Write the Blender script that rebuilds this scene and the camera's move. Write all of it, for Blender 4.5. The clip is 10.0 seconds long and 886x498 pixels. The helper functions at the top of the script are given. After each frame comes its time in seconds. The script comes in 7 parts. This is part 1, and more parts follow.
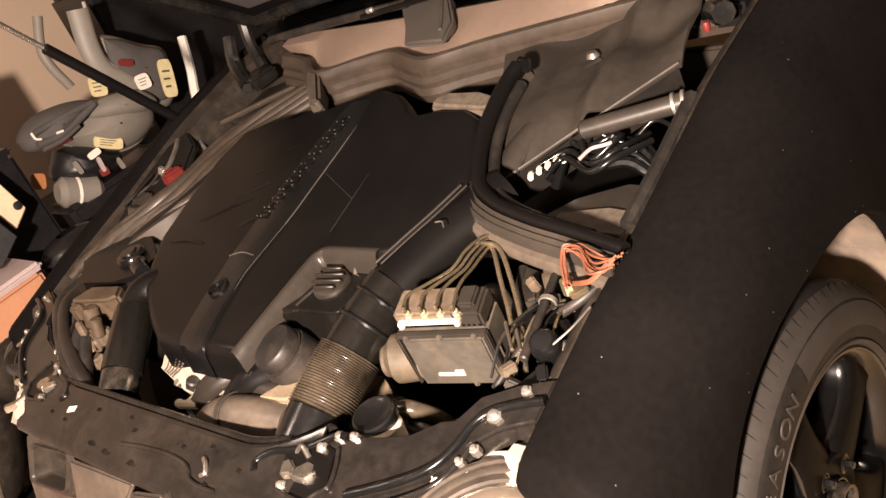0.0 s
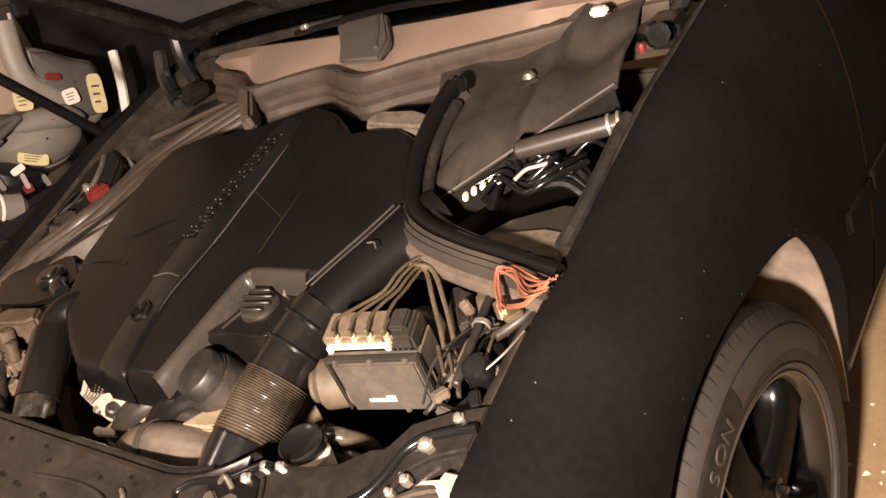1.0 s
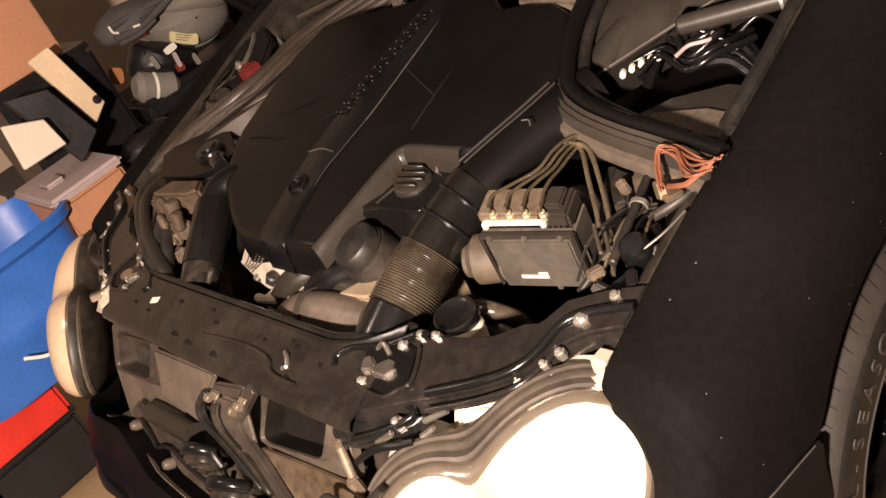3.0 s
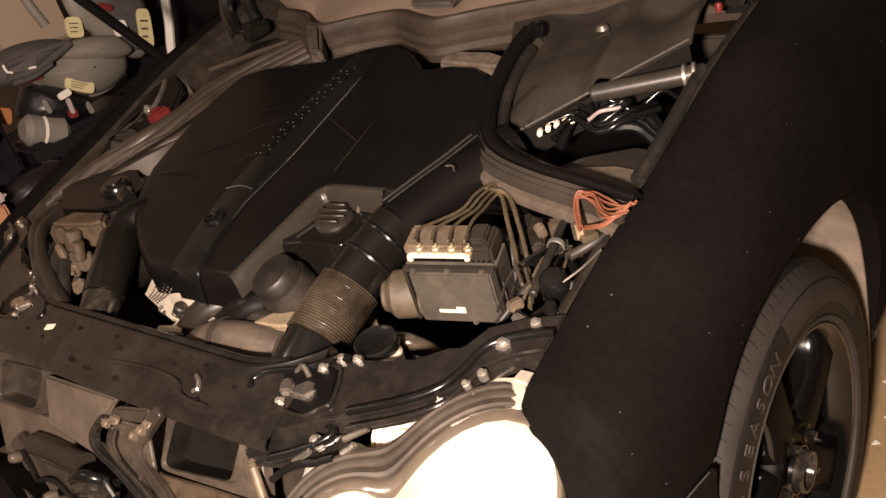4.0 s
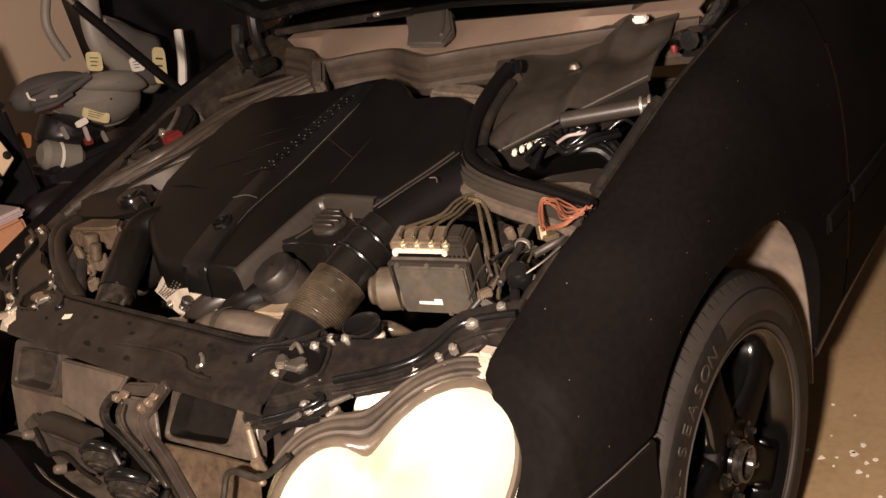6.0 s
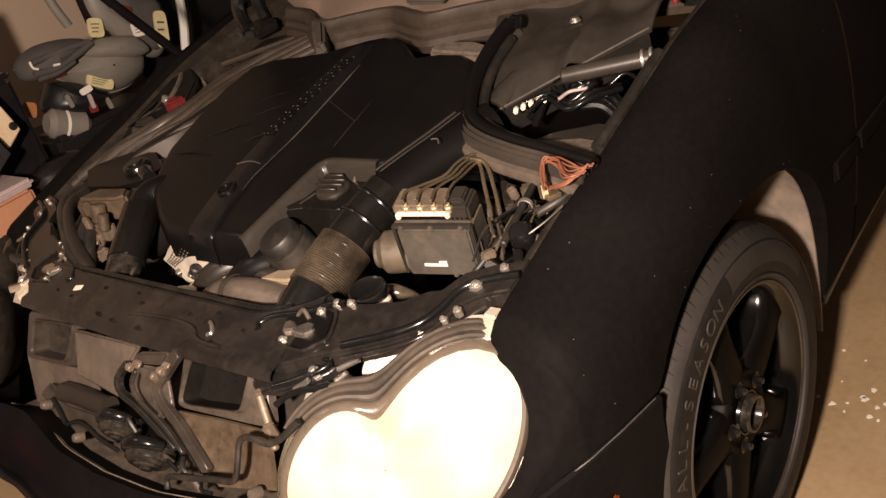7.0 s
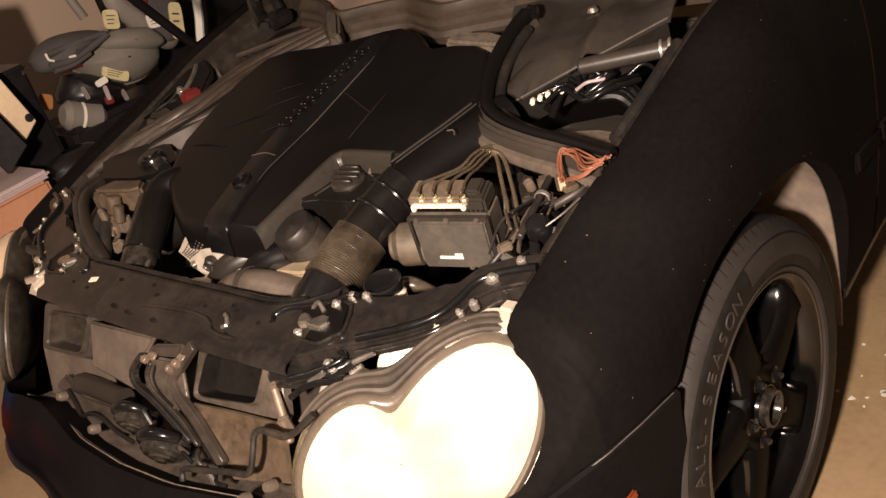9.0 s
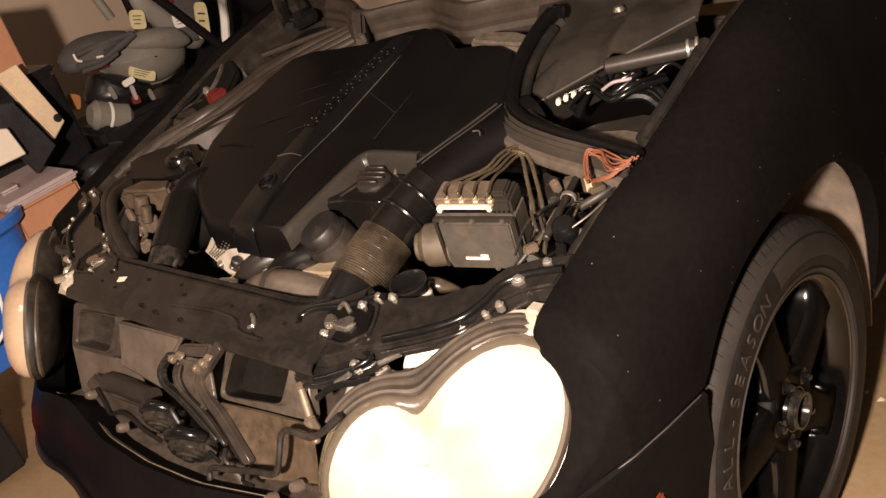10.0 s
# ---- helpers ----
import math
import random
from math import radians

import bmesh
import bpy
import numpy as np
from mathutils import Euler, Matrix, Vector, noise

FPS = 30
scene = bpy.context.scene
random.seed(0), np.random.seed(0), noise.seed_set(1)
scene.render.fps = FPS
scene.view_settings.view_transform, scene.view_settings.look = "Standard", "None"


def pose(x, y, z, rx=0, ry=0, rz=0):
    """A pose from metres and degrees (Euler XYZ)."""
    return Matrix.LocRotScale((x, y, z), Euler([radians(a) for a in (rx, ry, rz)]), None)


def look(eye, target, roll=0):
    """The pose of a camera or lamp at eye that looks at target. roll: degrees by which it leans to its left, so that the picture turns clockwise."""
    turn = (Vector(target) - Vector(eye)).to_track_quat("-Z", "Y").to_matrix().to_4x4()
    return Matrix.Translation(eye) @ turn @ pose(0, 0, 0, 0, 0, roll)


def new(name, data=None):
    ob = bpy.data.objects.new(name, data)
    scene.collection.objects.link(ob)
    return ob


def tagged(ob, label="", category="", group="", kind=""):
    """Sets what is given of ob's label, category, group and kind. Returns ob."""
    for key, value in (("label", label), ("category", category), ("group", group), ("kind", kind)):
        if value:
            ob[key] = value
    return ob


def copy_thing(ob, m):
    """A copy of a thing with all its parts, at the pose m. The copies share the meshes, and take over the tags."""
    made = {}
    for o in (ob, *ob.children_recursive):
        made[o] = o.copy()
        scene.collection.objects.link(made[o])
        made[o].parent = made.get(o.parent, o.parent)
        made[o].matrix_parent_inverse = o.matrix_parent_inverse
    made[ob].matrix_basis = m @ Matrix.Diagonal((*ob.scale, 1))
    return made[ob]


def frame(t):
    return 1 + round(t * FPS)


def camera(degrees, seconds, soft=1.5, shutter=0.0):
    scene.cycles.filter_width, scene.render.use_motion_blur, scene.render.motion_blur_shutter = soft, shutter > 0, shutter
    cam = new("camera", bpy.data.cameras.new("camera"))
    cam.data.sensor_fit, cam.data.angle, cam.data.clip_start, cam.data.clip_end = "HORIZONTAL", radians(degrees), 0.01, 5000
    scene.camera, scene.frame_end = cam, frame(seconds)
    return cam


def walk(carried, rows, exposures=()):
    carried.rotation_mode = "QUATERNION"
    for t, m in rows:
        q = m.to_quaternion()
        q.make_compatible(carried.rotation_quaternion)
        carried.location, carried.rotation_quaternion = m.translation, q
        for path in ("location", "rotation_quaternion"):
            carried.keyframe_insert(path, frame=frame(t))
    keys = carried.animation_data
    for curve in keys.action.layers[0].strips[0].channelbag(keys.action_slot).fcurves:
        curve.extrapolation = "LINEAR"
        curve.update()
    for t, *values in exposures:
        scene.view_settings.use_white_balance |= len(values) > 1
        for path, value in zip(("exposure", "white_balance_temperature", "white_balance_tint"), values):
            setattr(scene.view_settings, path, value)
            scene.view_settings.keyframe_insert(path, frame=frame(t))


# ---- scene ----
cam = camera(51.0, 10.0)
PATH = [
    (0, (1.348, -0.936, 1.46), (-0.039, 0.203, 0.576), -24.7),
    (0.5, (1.349, -0.929, 1.457), (-0.003, 0.243, 0.563), -24.3),
    (1, (1.333, -0.909, 1.441), (0.039, 0.328, 0.549), -22.5),
    (1.5, (1.312, -0.923, 1.434), (0.047, 0.312, 0.498), -20.1),
    (2, (1.31, -0.94, 1.427), (-0.002, 0.105, 0.34), -21.4),
    (2.5, (1.317, -0.932, 1.45), (-0.119, 0.005, 0.421), -25.3),
    (2.7, (1.317, -0.936, 1.456), (-0.154, -0.016, 0.462), -26.3),
    (3.8, (1.275, -1.013, 1.422), (-0.112, 0.037, 0.435), -24.4),
    (4, (1.296, -1.078, 1.433), (0.023, 0.161, 0.514), -17.1),
    (4.5, (1.347, -1.217, 1.425), (0.087, -0.016, 0.439), -12.8),
    (5, (1.395, -1.275, 1.43), (0.141, -0.024, 0.501), -12.6),
    (5.5, (1.412, -1.269, 1.436), (0.171, 0.058, 0.599), -12.6),
    (5.7, (1.422, -1.243, 1.422), (0.164, 0.083, 0.61), -13.3),
    (7, (1.447, -1.205, 1.435), (0.156, 0.035, 0.542), -17.1),
    (7.5, (1.446, -1.205, 1.435), (0.15, 0.022, 0.531), -17.3),
    (8, (1.443, -1.202, 1.435), (0.142, 0.017, 0.53), -17.4),
    (8.5, (1.442, -1.201, 1.433), (0.135, 0.015, 0.531), -17.5),
    (9, (1.438, -1.199, 1.431), (0.126, 0.013, 0.532), -17.5),
    (9.5, (1.437, -1.199, 1.435), (0.107, -0.004, 0.539), -17.9),
    (10, (1.434, -1.198, 1.438), (0.086, -0.02, 0.546), -18.2),
]
EXPOSURES = [(0, 1.08), (0.5, 0.65), (1.0, 1.02), (1.5, 1.1), (2.0, 0.62), (2.5, 0.47), (4, 0.2), (4.5, -0.2), (5.0, -0.38), (5.5, 0.06), (7.0, 0.07), (8.0, 0.12), (10, 0.14)]
walk(cam, [(t, look(eye, target, roll)) for t, eye, target, roll in PATH], EXPOSURES)


# world and lamps: a closed garage with two added, unseen warm lamps, and the car's own lit headlamp
world = bpy.data.worlds.new("garage_dark")
world.use_nodes = True
world.node_tree.nodes["Background"].inputs["Color"].default_value = (0.58, 0.56, 0.70, 1)
world.node_tree.nodes["Background"].inputs["Strength"].default_value = 0.022
scene.world = world
WARM = (1.0, 0.79, 0.665)


def area_lamp(name, place, aim, watts, size):
    data = bpy.data.lights.new(name, "AREA")
    data.shape, data.size, data.energy, data.color = "DISK", size, watts, WARM
    ob = new(name, data)
    ob.matrix_world = look(place, aim)
    return ob


# unseen key, placed to suit the floor shadows, and an added weak fill
area_lamp("key_light", (1.38, -1.72, 1.60), (0.3, -0.1, 0.7), 110, 0.12)
area_lamp("ceiling_fill", (-0.6, -1.3, 2.42), (-0.6, 0.0, 0.5), 4.8, 0.3)


# ---- materials ----
def surface(name, base, rough=0.5, metal=0.0, vary=0.25, scale=9.0, grain=90.0, bump=0.08, dust=None, dust_amount=0.3, coat=0.0, spread=0.15, shine=0.5):
    """A surface with large stains, fine grain, uneven gloss and, where given, a second colour of dust in patches."""
    m = bpy.data.materials.new(name)
    m.use_nodes = True
    n, l = m.node_tree.nodes, m.node_tree.links
    b = n["Principled BSDF"]
    where = n.new("ShaderNodeTexCoord")
    big, fine = n.new("ShaderNodeTexNoise"), n.new("ShaderNodeTexNoise")
    for tex, s, d in ((big, scale, 5), (fine, grain, 3)):
        tex.inputs["Scale"].default_value, tex.inputs["Detail"].default_value = s, d
        l.new(where.outputs["Object"], tex.inputs["Vector"])
    both = n.new("ShaderNodeMath")
    both.operation = "MULTIPLY_ADD"
    both.inputs[1].default_value = 0.35
    l.new(fine.outputs["Fac"], both.inputs[0])
    half = n.new("ShaderNodeMath")
    half.operation = "MULTIPLY"
    half.inputs[1].default_value = 0.65
    l.new(big.outputs["Fac"], half.inputs[0])
    l.new(half.outputs[0], both.inputs[2])
    ramp = n.new("ShaderNodeValToRGB")
    ramp.color_ramp.elements[0].position, ramp.color_ramp.elements[1].position = 0.3, 0.7
    ramp.color_ramp.elements[0].color = (*[c * (1 - vary) for c in base], 1)
    ramp.color_ramp.elements[1].color = (*[min(1, c * (1 + vary)) for c in base], 1)
    l.new(both.outputs[0], ramp.inputs["Fac"])
    colour = ramp.outputs["Color"]
    if dust:
        patch = n.new("ShaderNodeTexNoise")
        patch.inputs["Scale"].default_value, patch.inputs["Detail"].default_value = scale * 1.7, 8
        patch.inputs["Roughness"].default_value = 0.7
        l.new(where.outputs["Object"], patch.inputs["Vector"])
        cut = n.new("ShaderNodeMapRange")
        cut.inputs["From Min"].default_value, cut.inputs["From Max"].default_value = 0.62 - dust_amount * 0.5, 0.8 - dust_amount * 0.35
        l.new(patch.outputs["Fac"], cut.inputs["Value"])
        mix = n.new("ShaderNodeMix")
        mix.data_type = "RGBA"
        l.new(cut.outputs["Result"], mix.inputs["Factor"])
        l.new(colour, mix.inputs["A"])
        mix.inputs["B"].default_value = (*dust, 1)
        colour = mix.outputs["Result"]
    l.new(colour, b.inputs["Base Color"])
    gloss = n.new("ShaderNodeMapRange")
    gloss.inputs["To Min"].default_value, gloss.inputs["To Max"].default_value = max(0.02, rough - spread), min(1, rough + spread)
    l.new(both.outputs[0], gloss.inputs["Value"])
    l.new(gloss.outputs["Result"], b.inputs["Roughness"])
    b.inputs["Metallic"].default_value = metal
    b.inputs["Coat Weight"].default_value = coat
    b.inputs["Specular IOR Level"].default_value = shine
    if bump:
        relief = n.new("ShaderNodeBump")
        relief.inputs["Strength"].default_value, relief.inputs["Distance"].default_value = bump, 0.004
        l.new(both.outputs[0], relief.inputs["Height"])
        l.new(relief.outputs["Normal"], b.inputs["Normal"])
    return m


PAINT = surface("black_car_paint", (0.0072, 0.0063, 0.0060), 0.5, vary=0.35, bump=0.004, scale=4, spread=0.08, shine=0.006)
BAY_PAINT = surface("dusty_black_bay_paint", (0.009, 0.0085, 0.008), 0.28, vary=0.4, bump=0.04, dust=(0.022, 0.019, 0.016), dust_amount=0.3)
BAY_DUSTY = surface("dusty_wing_flange", (0.022, 0.018, 0.014), 0.45, vary=0.4, scale=16, bump=0.1, dust=(0.05, 0.039, 0.029), dust_amount=0.35)
COVER = surface("black_cover_plastic", (0.0050, 0.0044, 0.0042), 0.36, vary=0.3, grain=400, bump=0.05, spread=0.06, shine=0.24)
# lighter than the cover, to paint the highlight on the recess edge
COVER_RIM = surface("highlit_cover_edge", (0.03, 0.0255, 0.021), 0.3, vary=0.2, scale=14, bump=0.03)
# pale colour for thin lines that paint the highlights on edges
EDGE_HIGHLIGHT = surface("painted_edge_highlight", (0.075, 0.066, 0.057), 0.35, vary=0.3, bump=0.02)
COVER_GLOSS = surface("satin_black_plastic", (0.006, 0.006, 0.006), 0.22, vary=0.3, bump=0.03)
# cover plastic with a raised base colour, in place of more light on it
COVER_LIGHTER = surface("lightened_cover_plastic", (0.020, 0.016, 0.0125), 0.42, vary=0.2, scale=8, bump=0.04, dust=(0.03, 0.024, 0.018), dust_amount=0.25)
PIPE = surface("satin_pipe_plastic", (0.008, 0.0072, 0.0062), 0.2, vary=0.3, scale=5, bump=0.02)
MOTOR = surface("grimy_motor_case", (0.082, 0.064, 0.043), 0.55, vary=0.45, scale=18, bump=0.2, dust=(0.12, 0.093, 0.062), dust_amount=0.35)
RUBBER = surface("black_rubber", (0.013, 0.0115, 0.010), 0.48, vary=0.3, bump=0.1, dust=(0.045, 0.035, 0.027), dust_amount=0.3)
DUSTY_RUBBER = surface("dusty_rubber_seal", (0.062, 0.051, 0.041), 0.62, vary=0.35, scale=10, bump=0.12, dust=(0.095, 0.077, 0.060), dust_amount=0.4, shine=0.25)
FAR_SEAL = surface("grimy_brown_rubber", (0.042, 0.032, 0.024), 0.45, vary=0.25, scale=9, bump=0.1, dust=(0.065, 0.048, 0.035), dust_amount=0.35)
DUSTY_PLASTIC = surface("dusty_grey_plastic", (0.032, 0.027, 0.022), 0.38, vary=0.2, scale=5, bump=0.08, dust=(0.048, 0.04, 0.032), dust_amount=0.35)
DUCT = surface("dusty_duct_plastic", (0.035, 0.028, 0.023), 0.38, vary=0.3, scale=8, bump=0.05, dust=(0.061, 0.049, 0.038), dust_amount=0.35)
MOUTH_PLASTIC = surface("dusty_duct_mouth", (0.049, 0.040, 0.032), 0.36, vary=0.35, scale=12, bump=0.06, dust=(0.095, 0.076, 0.058), dust_amount=0.4)
BEAM_PAINT = surface("dusty_satin_beam_paint", (0.0135, 0.0118, 0.0106), 0.19, vary=0.4, scale=9, bump=0.05, dust=(0.029, 0.024, 0.020), dust_amount=0.35, spread=0.1)
BUMPER_PAINT = surface("glossy_black_bumper_paint", (0.0060, 0.0053, 0.0052), 0.42, vary=0.4, scale=4, bump=0.004, spread=0.1, shine=0.02)
HORN = surface("grimy_gloss_plastic", (0.012, 0.011, 0.0095), 0.2, vary=0.5, scale=20, bump=0.06, dust=(0.05, 0.041, 0.032), dust_amount=0.35, spread=0.15)
LEDGE = surface("dusty_bumper_ledge", (0.10, 0.082, 0.064), 0.55, vary=0.4, scale=30, bump=0.3, dust=(0.17, 0.135, 0.10), dust_amount=0.4)
RUSTY = surface("rust_stained_panel", (0.062, 0.043, 0.027), 0.5, vary=0.45, scale=18, bump=0.12, dust=(0.10, 0.072, 0.046), dust_amount=0.4)
PANEL = surface("dirty_front_panel", (0.077, 0.062, 0.049), 0.4, vary=0.35, scale=10, bump=0.08, dust=(0.125, 0.099, 0.075), dust_amount=0.4)
HOSE = surface("ribbed_black_hose", (0.026, 0.020, 0.014), 0.24, vary=0.35, scale=6, bump=0.05, dust=(0.09, 0.07, 0.048), dust_amount=0.4)
DIRTY_ALLOY = surface("dirty_cast_alloy", (0.24, 0.19, 0.14), 0.5, metal=0.4, vary=0.4, scale=22, bump=0.3, dust=(0.15, 0.11, 0.075), dust_amount=0.5)
STEEL = surface("worn_steel", (0.5, 0.46, 0.40), 0.3, metal=0.9, vary=0.25, scale=30, bump=0.1)
BRIGHT_STEEL = surface("bright_zinc", (0.55, 0.51, 0.45), 0.33, metal=0.8, vary=0.2, scale=30, bump=0.05)
BRASS_PIPE = surface("tarnished_brake_pipe", (0.32, 0.26, 0.17), 0.27, metal=0.8, vary=0.3, scale=30, bump=0.05)
TAN_CAST = surface("dusty_tan_casting", (0.30, 0.235, 0.155), 0.5, vary=0.3, scale=20, bump=0.2)
YELLOWED = surface("yellowed_valve_alloy", (0.34, 0.285, 0.17), 0.42, metal=0.25, vary=0.35, scale=30, bump=0.15)
FOIL = surface("pale_heat_shield", (0.72, 0.64, 0.52), 0.4, metal=0.4, vary=0.2, scale=22, bump=0.3)
CREAM = surface("cream_plastic", (0.78, 0.70, 0.56), 0.4, vary=0.12, bump=0.04)
WHITE = surface("white_plastic", (0.8, 0.77, 0.7), 0.4, vary=0.1, bump=0.03)
ORANGE = surface("orange_wire_sleeve", (0.22, 0.080, 0.043), 0.5, vary=0.2, bump=0.04)
DULL_AMBER = surface("dull_amber_lens", (0.16, 0.035, 0.012), 0.3, vary=0.3, bump=0.05)
DULL_RED = surface("dull_red_plastic", (0.15, 0.020, 0.017), 0.45, vary=0.3, bump=0.05)
RED = surface("red_plastic", (0.65, 0.03, 0.02), 0.35, vary=0.2, bump=0.03)
ECU = surface("grey_module_case", (0.075, 0.066, 0.054), 0.42, vary=0.3, scale=12, bump=0.08, dust=(0.12, 0.098, 0.072), dust_amount=0.3)
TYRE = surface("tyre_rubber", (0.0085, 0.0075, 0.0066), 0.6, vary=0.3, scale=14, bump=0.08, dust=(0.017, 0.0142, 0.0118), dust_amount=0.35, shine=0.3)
TYRE_BAND = surface("dusty_and_lit_tyre_rubber", (0.028, 0.024, 0.021), 0.6, vary=0.3, bump=0.06, shine=0.3)
LETTER = surface("worn_tyre_lettering", (0.032, 0.027, 0.024), 0.6, vary=0.3, bump=0.03)
RIM = surface("gloss_black_barrel", (0.003, 0.003, 0.003), 0.14, vary=0.4, bump=0.006, spread=0.03, shine=0.6)
SPOKE = surface("satin_black_spoke", (0.0040, 0.0036, 0.0033), 0.34, vary=0.3, bump=0.01, spread=0.06, shine=0.022)
LIP = surface("polished_rim_lip", (0.10, 0.09, 0.08), 0.22, metal=0.8, vary=0.3, bump=0.03)
LINER = surface("grey_arch_liner", (0.19, 0.155, 0.125), 0.65, vary=0.25, scale=12, bump=0.12, dust=(0.28, 0.22, 0.17), dust_amount=0.4)
TAN_COWL = surface("tan_cowl_panel", (0.225, 0.165, 0.126), 0.5, vary=0.15, scale=5, bump=0.04)
# brown put into the dashboard to imitate the reflection in the windscreen
DASH = surface("reflection_brown_dashboard", (0.16, 0.115, 0.07), 0.5, vary=0.2, scale=4, bump=0.05)
GREY_TRIM = surface("grey_trim_plastic", (0.085, 0.074, 0.064), 0.35, vary=0.15, scale=6, bump=0.03)
# near black; on duct, pocket and panel bar it stands in for shade
DARK = surface("near_black_parts_and_shade", (0.011, 0.0095, 0.0082), 0.8, vary=0.4, bump=0.1, shine=0.05)
CONCRETE = surface("stained_concrete_floor", (0.36, 0.25, 0.135), 0.5, vary=0.3, scale=2.2, grain=60, bump=0.15, dust=(0.40, 0.29, 0.17), dust_amount=0.4)
WALL = surface("tan_painted_wall", (0.55, 0.42, 0.31), 0.75, vary=0.06, scale=3, grain=220, bump=0.06)
# unseen walls and ceiling, kept dark so the black paint mirrors less
UNSEEN_WALL = surface("unseen_grey_wall", (0.20, 0.18, 0.16), 0.8, vary=0.15, scale=3, bump=0.08)
CEILING = surface("unseen_grey_ceiling", (0.24, 0.215, 0.195), 0.8, vary=0.06, bump=0.05)
SEAT_GREY = surface("grey_seat_shell", (0.20, 0.182, 0.155), 0.5, vary=0.12, bump=0.05)
SEAT_DARK = surface("dark_seat_fabric", (0.05, 0.046, 0.044), 0.85, vary=0.3, grain=400, bump=0.3)
SEAT_FABRIC = surface("dark_canopy_cloth", (0.075, 0.068, 0.064), 0.85, vary=0.25, scale=12, grain=300, bump=0.2)
DULL_ORANGE = surface("orange_tag", (0.36, 0.15, 0.05), 0.5, vary=0.15, bump=0.03)
SEAT_BLACK = surface("black_seat_base", (0.012, 0.011, 0.012), 0.35, vary=0.3, bump=0.04)
LABEL_YELLOW = surface("yellow_warning_sticker", (0.62, 0.54, 0.30), 0.5, vary=0.15, scale=40, bump=0.02)
LABEL_WHITE = surface("white_sticker", (0.8, 0.75, 0.66), 0.5, vary=0.1, bump=0.02)
WOOD = surface("pale_pine_board", (0.68, 0.52, 0.34), 0.6, vary=0.18, scale=5, bump=0.08)
CARDBOARD = surface("brown_cardboard", (0.46, 0.22, 0.12), 0.8, vary=0.15, scale=6, bump=0.08)
WHITE_BOARD = surface("off_white_board", (0.66, 0.58, 0.46), 0.6, vary=0.1, scale=5, bump=0.04)
BLUE = surface("blue_plastic_tub", (0.035, 0.14, 0.50), 0.4, vary=0.2, scale=6, bump=0.05)
DEEP_BLUE = surface("deep_blue_plastic", (0.012, 0.02, 0.22), 0.4, vary=0.2, bump=0.04)
LILAC = surface("pale_storage_lid", (0.42, 0.34, 0.33), 0.5, vary=0.12, bump=0.04)
UNLIT_LENS = surface("hazed_lamp_lens", (0.55, 0.40, 0.27), 0.22, vary=0.15, scale=6, bump=0.02, coat=0.4)
CHROME_EDGE = surface("clear_lamp_edge", (0.10, 0.08, 0.060), 0.3, vary=0.2, bump=0.02, coat=0.2)


def glowing(name, colour, power):
    """The lit inside of the headlamp, with the faint streaks of its reflector."""
    m = bpy.data.materials.new(name)
    m.use_nodes = True
    n, l = m.node_tree.nodes, m.node_tree.links
    b = n["Principled BSDF"]
    b.inputs["Base Color"].default_value = (0.2, 0.18, 0.14, 1)
    b.inputs["Roughness"].default_value = 0.4
    wave = n.new("ShaderNodeTexNoise")
    wave.inputs["Scale"].default_value, wave.inputs["Detail"].default_value = 7, 2
    place = n.new("ShaderNodeTexCoord")
    l.new(place.outputs["Object"], wave.inputs["Vector"])
    ramp = n.new("ShaderNodeValToRGB")
    ramp.color_ramp.elements[0].position, ramp.color_ramp.elements[1].position = 0.32, 0.62
    ramp.color_ramp.elements[0].color = (colour[0] * 0.8, colour[1] * 0.62, colour[2] * 0.36, 1)
    ramp.color_ramp.elements[1].color = (*colour, 1)
    l.new(wave.outputs["Fac"], ramp.inputs["Fac"])
    l.new(ramp.outputs["Color"], b.inputs["Emission Color"])
    b.inputs["Emission Strength"].default_value = power
    return m


LIT = glowing("lit_headlamp", (1.0, 0.93, 0.76), 1.12)


def clear(name, tint, rough, haze):
    """Clear plastic or glass that lets light through and reflects at a slant."""
    m = bpy.data.materials.new(name)
    m.use_nodes = True
    n, l = m.node_tree.nodes, m.node_tree.links
    out = n["Material Output"]
    see, shine, mix, edge = n.new("ShaderNodeBsdfTransparent"), n.new("ShaderNodeBsdfGlossy"), n.new("ShaderNodeMixShader"), n.new("ShaderNodeFresnel")
    see.inputs["Color"].default_value = (*tint, 1)
    shine.inputs["Roughness"].default_value = rough
    edge.inputs["IOR"].default_value = haze
    l.new(edge.outputs["Fac"], mix.inputs["Fac"])
    l.new(see.outputs[0], mix.inputs[1])
    l.new(shine.outputs[0], mix.inputs[2])
    l.new(mix.outputs[0], out.inputs["Surface"])
    return m


GLASS = clear("windscreen_glass", (0.75, 0.78, 0.72), 0.03, 1.45)
LENS = clear("headlamp_lens", (0.97, 0.95, 0.9), 0.05, 1.3)


# ---- mesh tools ----
def part(name, bm, material, parent=None, label="", sharp=38):
    """Links a bmesh as one mesh object, under a thing or a part."""
    bmesh.ops.recalc_face_normals(bm, faces=bm.faces)
    mesh = bpy.data.meshes.new(name)
    bm.to_mesh(mesh)
    bm.free()
    mesh.materials.append(material)
    mesh.polygons.foreach_set("use_smooth", [True] * len(mesh.polygons))
    mesh.set_sharp_from_angle(angle=radians(sharp))
    ob = new(name, mesh)
    if parent:
        ob.parent = parent
    return tagged(ob, label)


def thing(name, label, category, place=(0, 0, 0), group=""):
    ob = new(name)
    ob.empty_display_size = 0.1
    ob.location = place
    return tagged(ob, label, category, group)


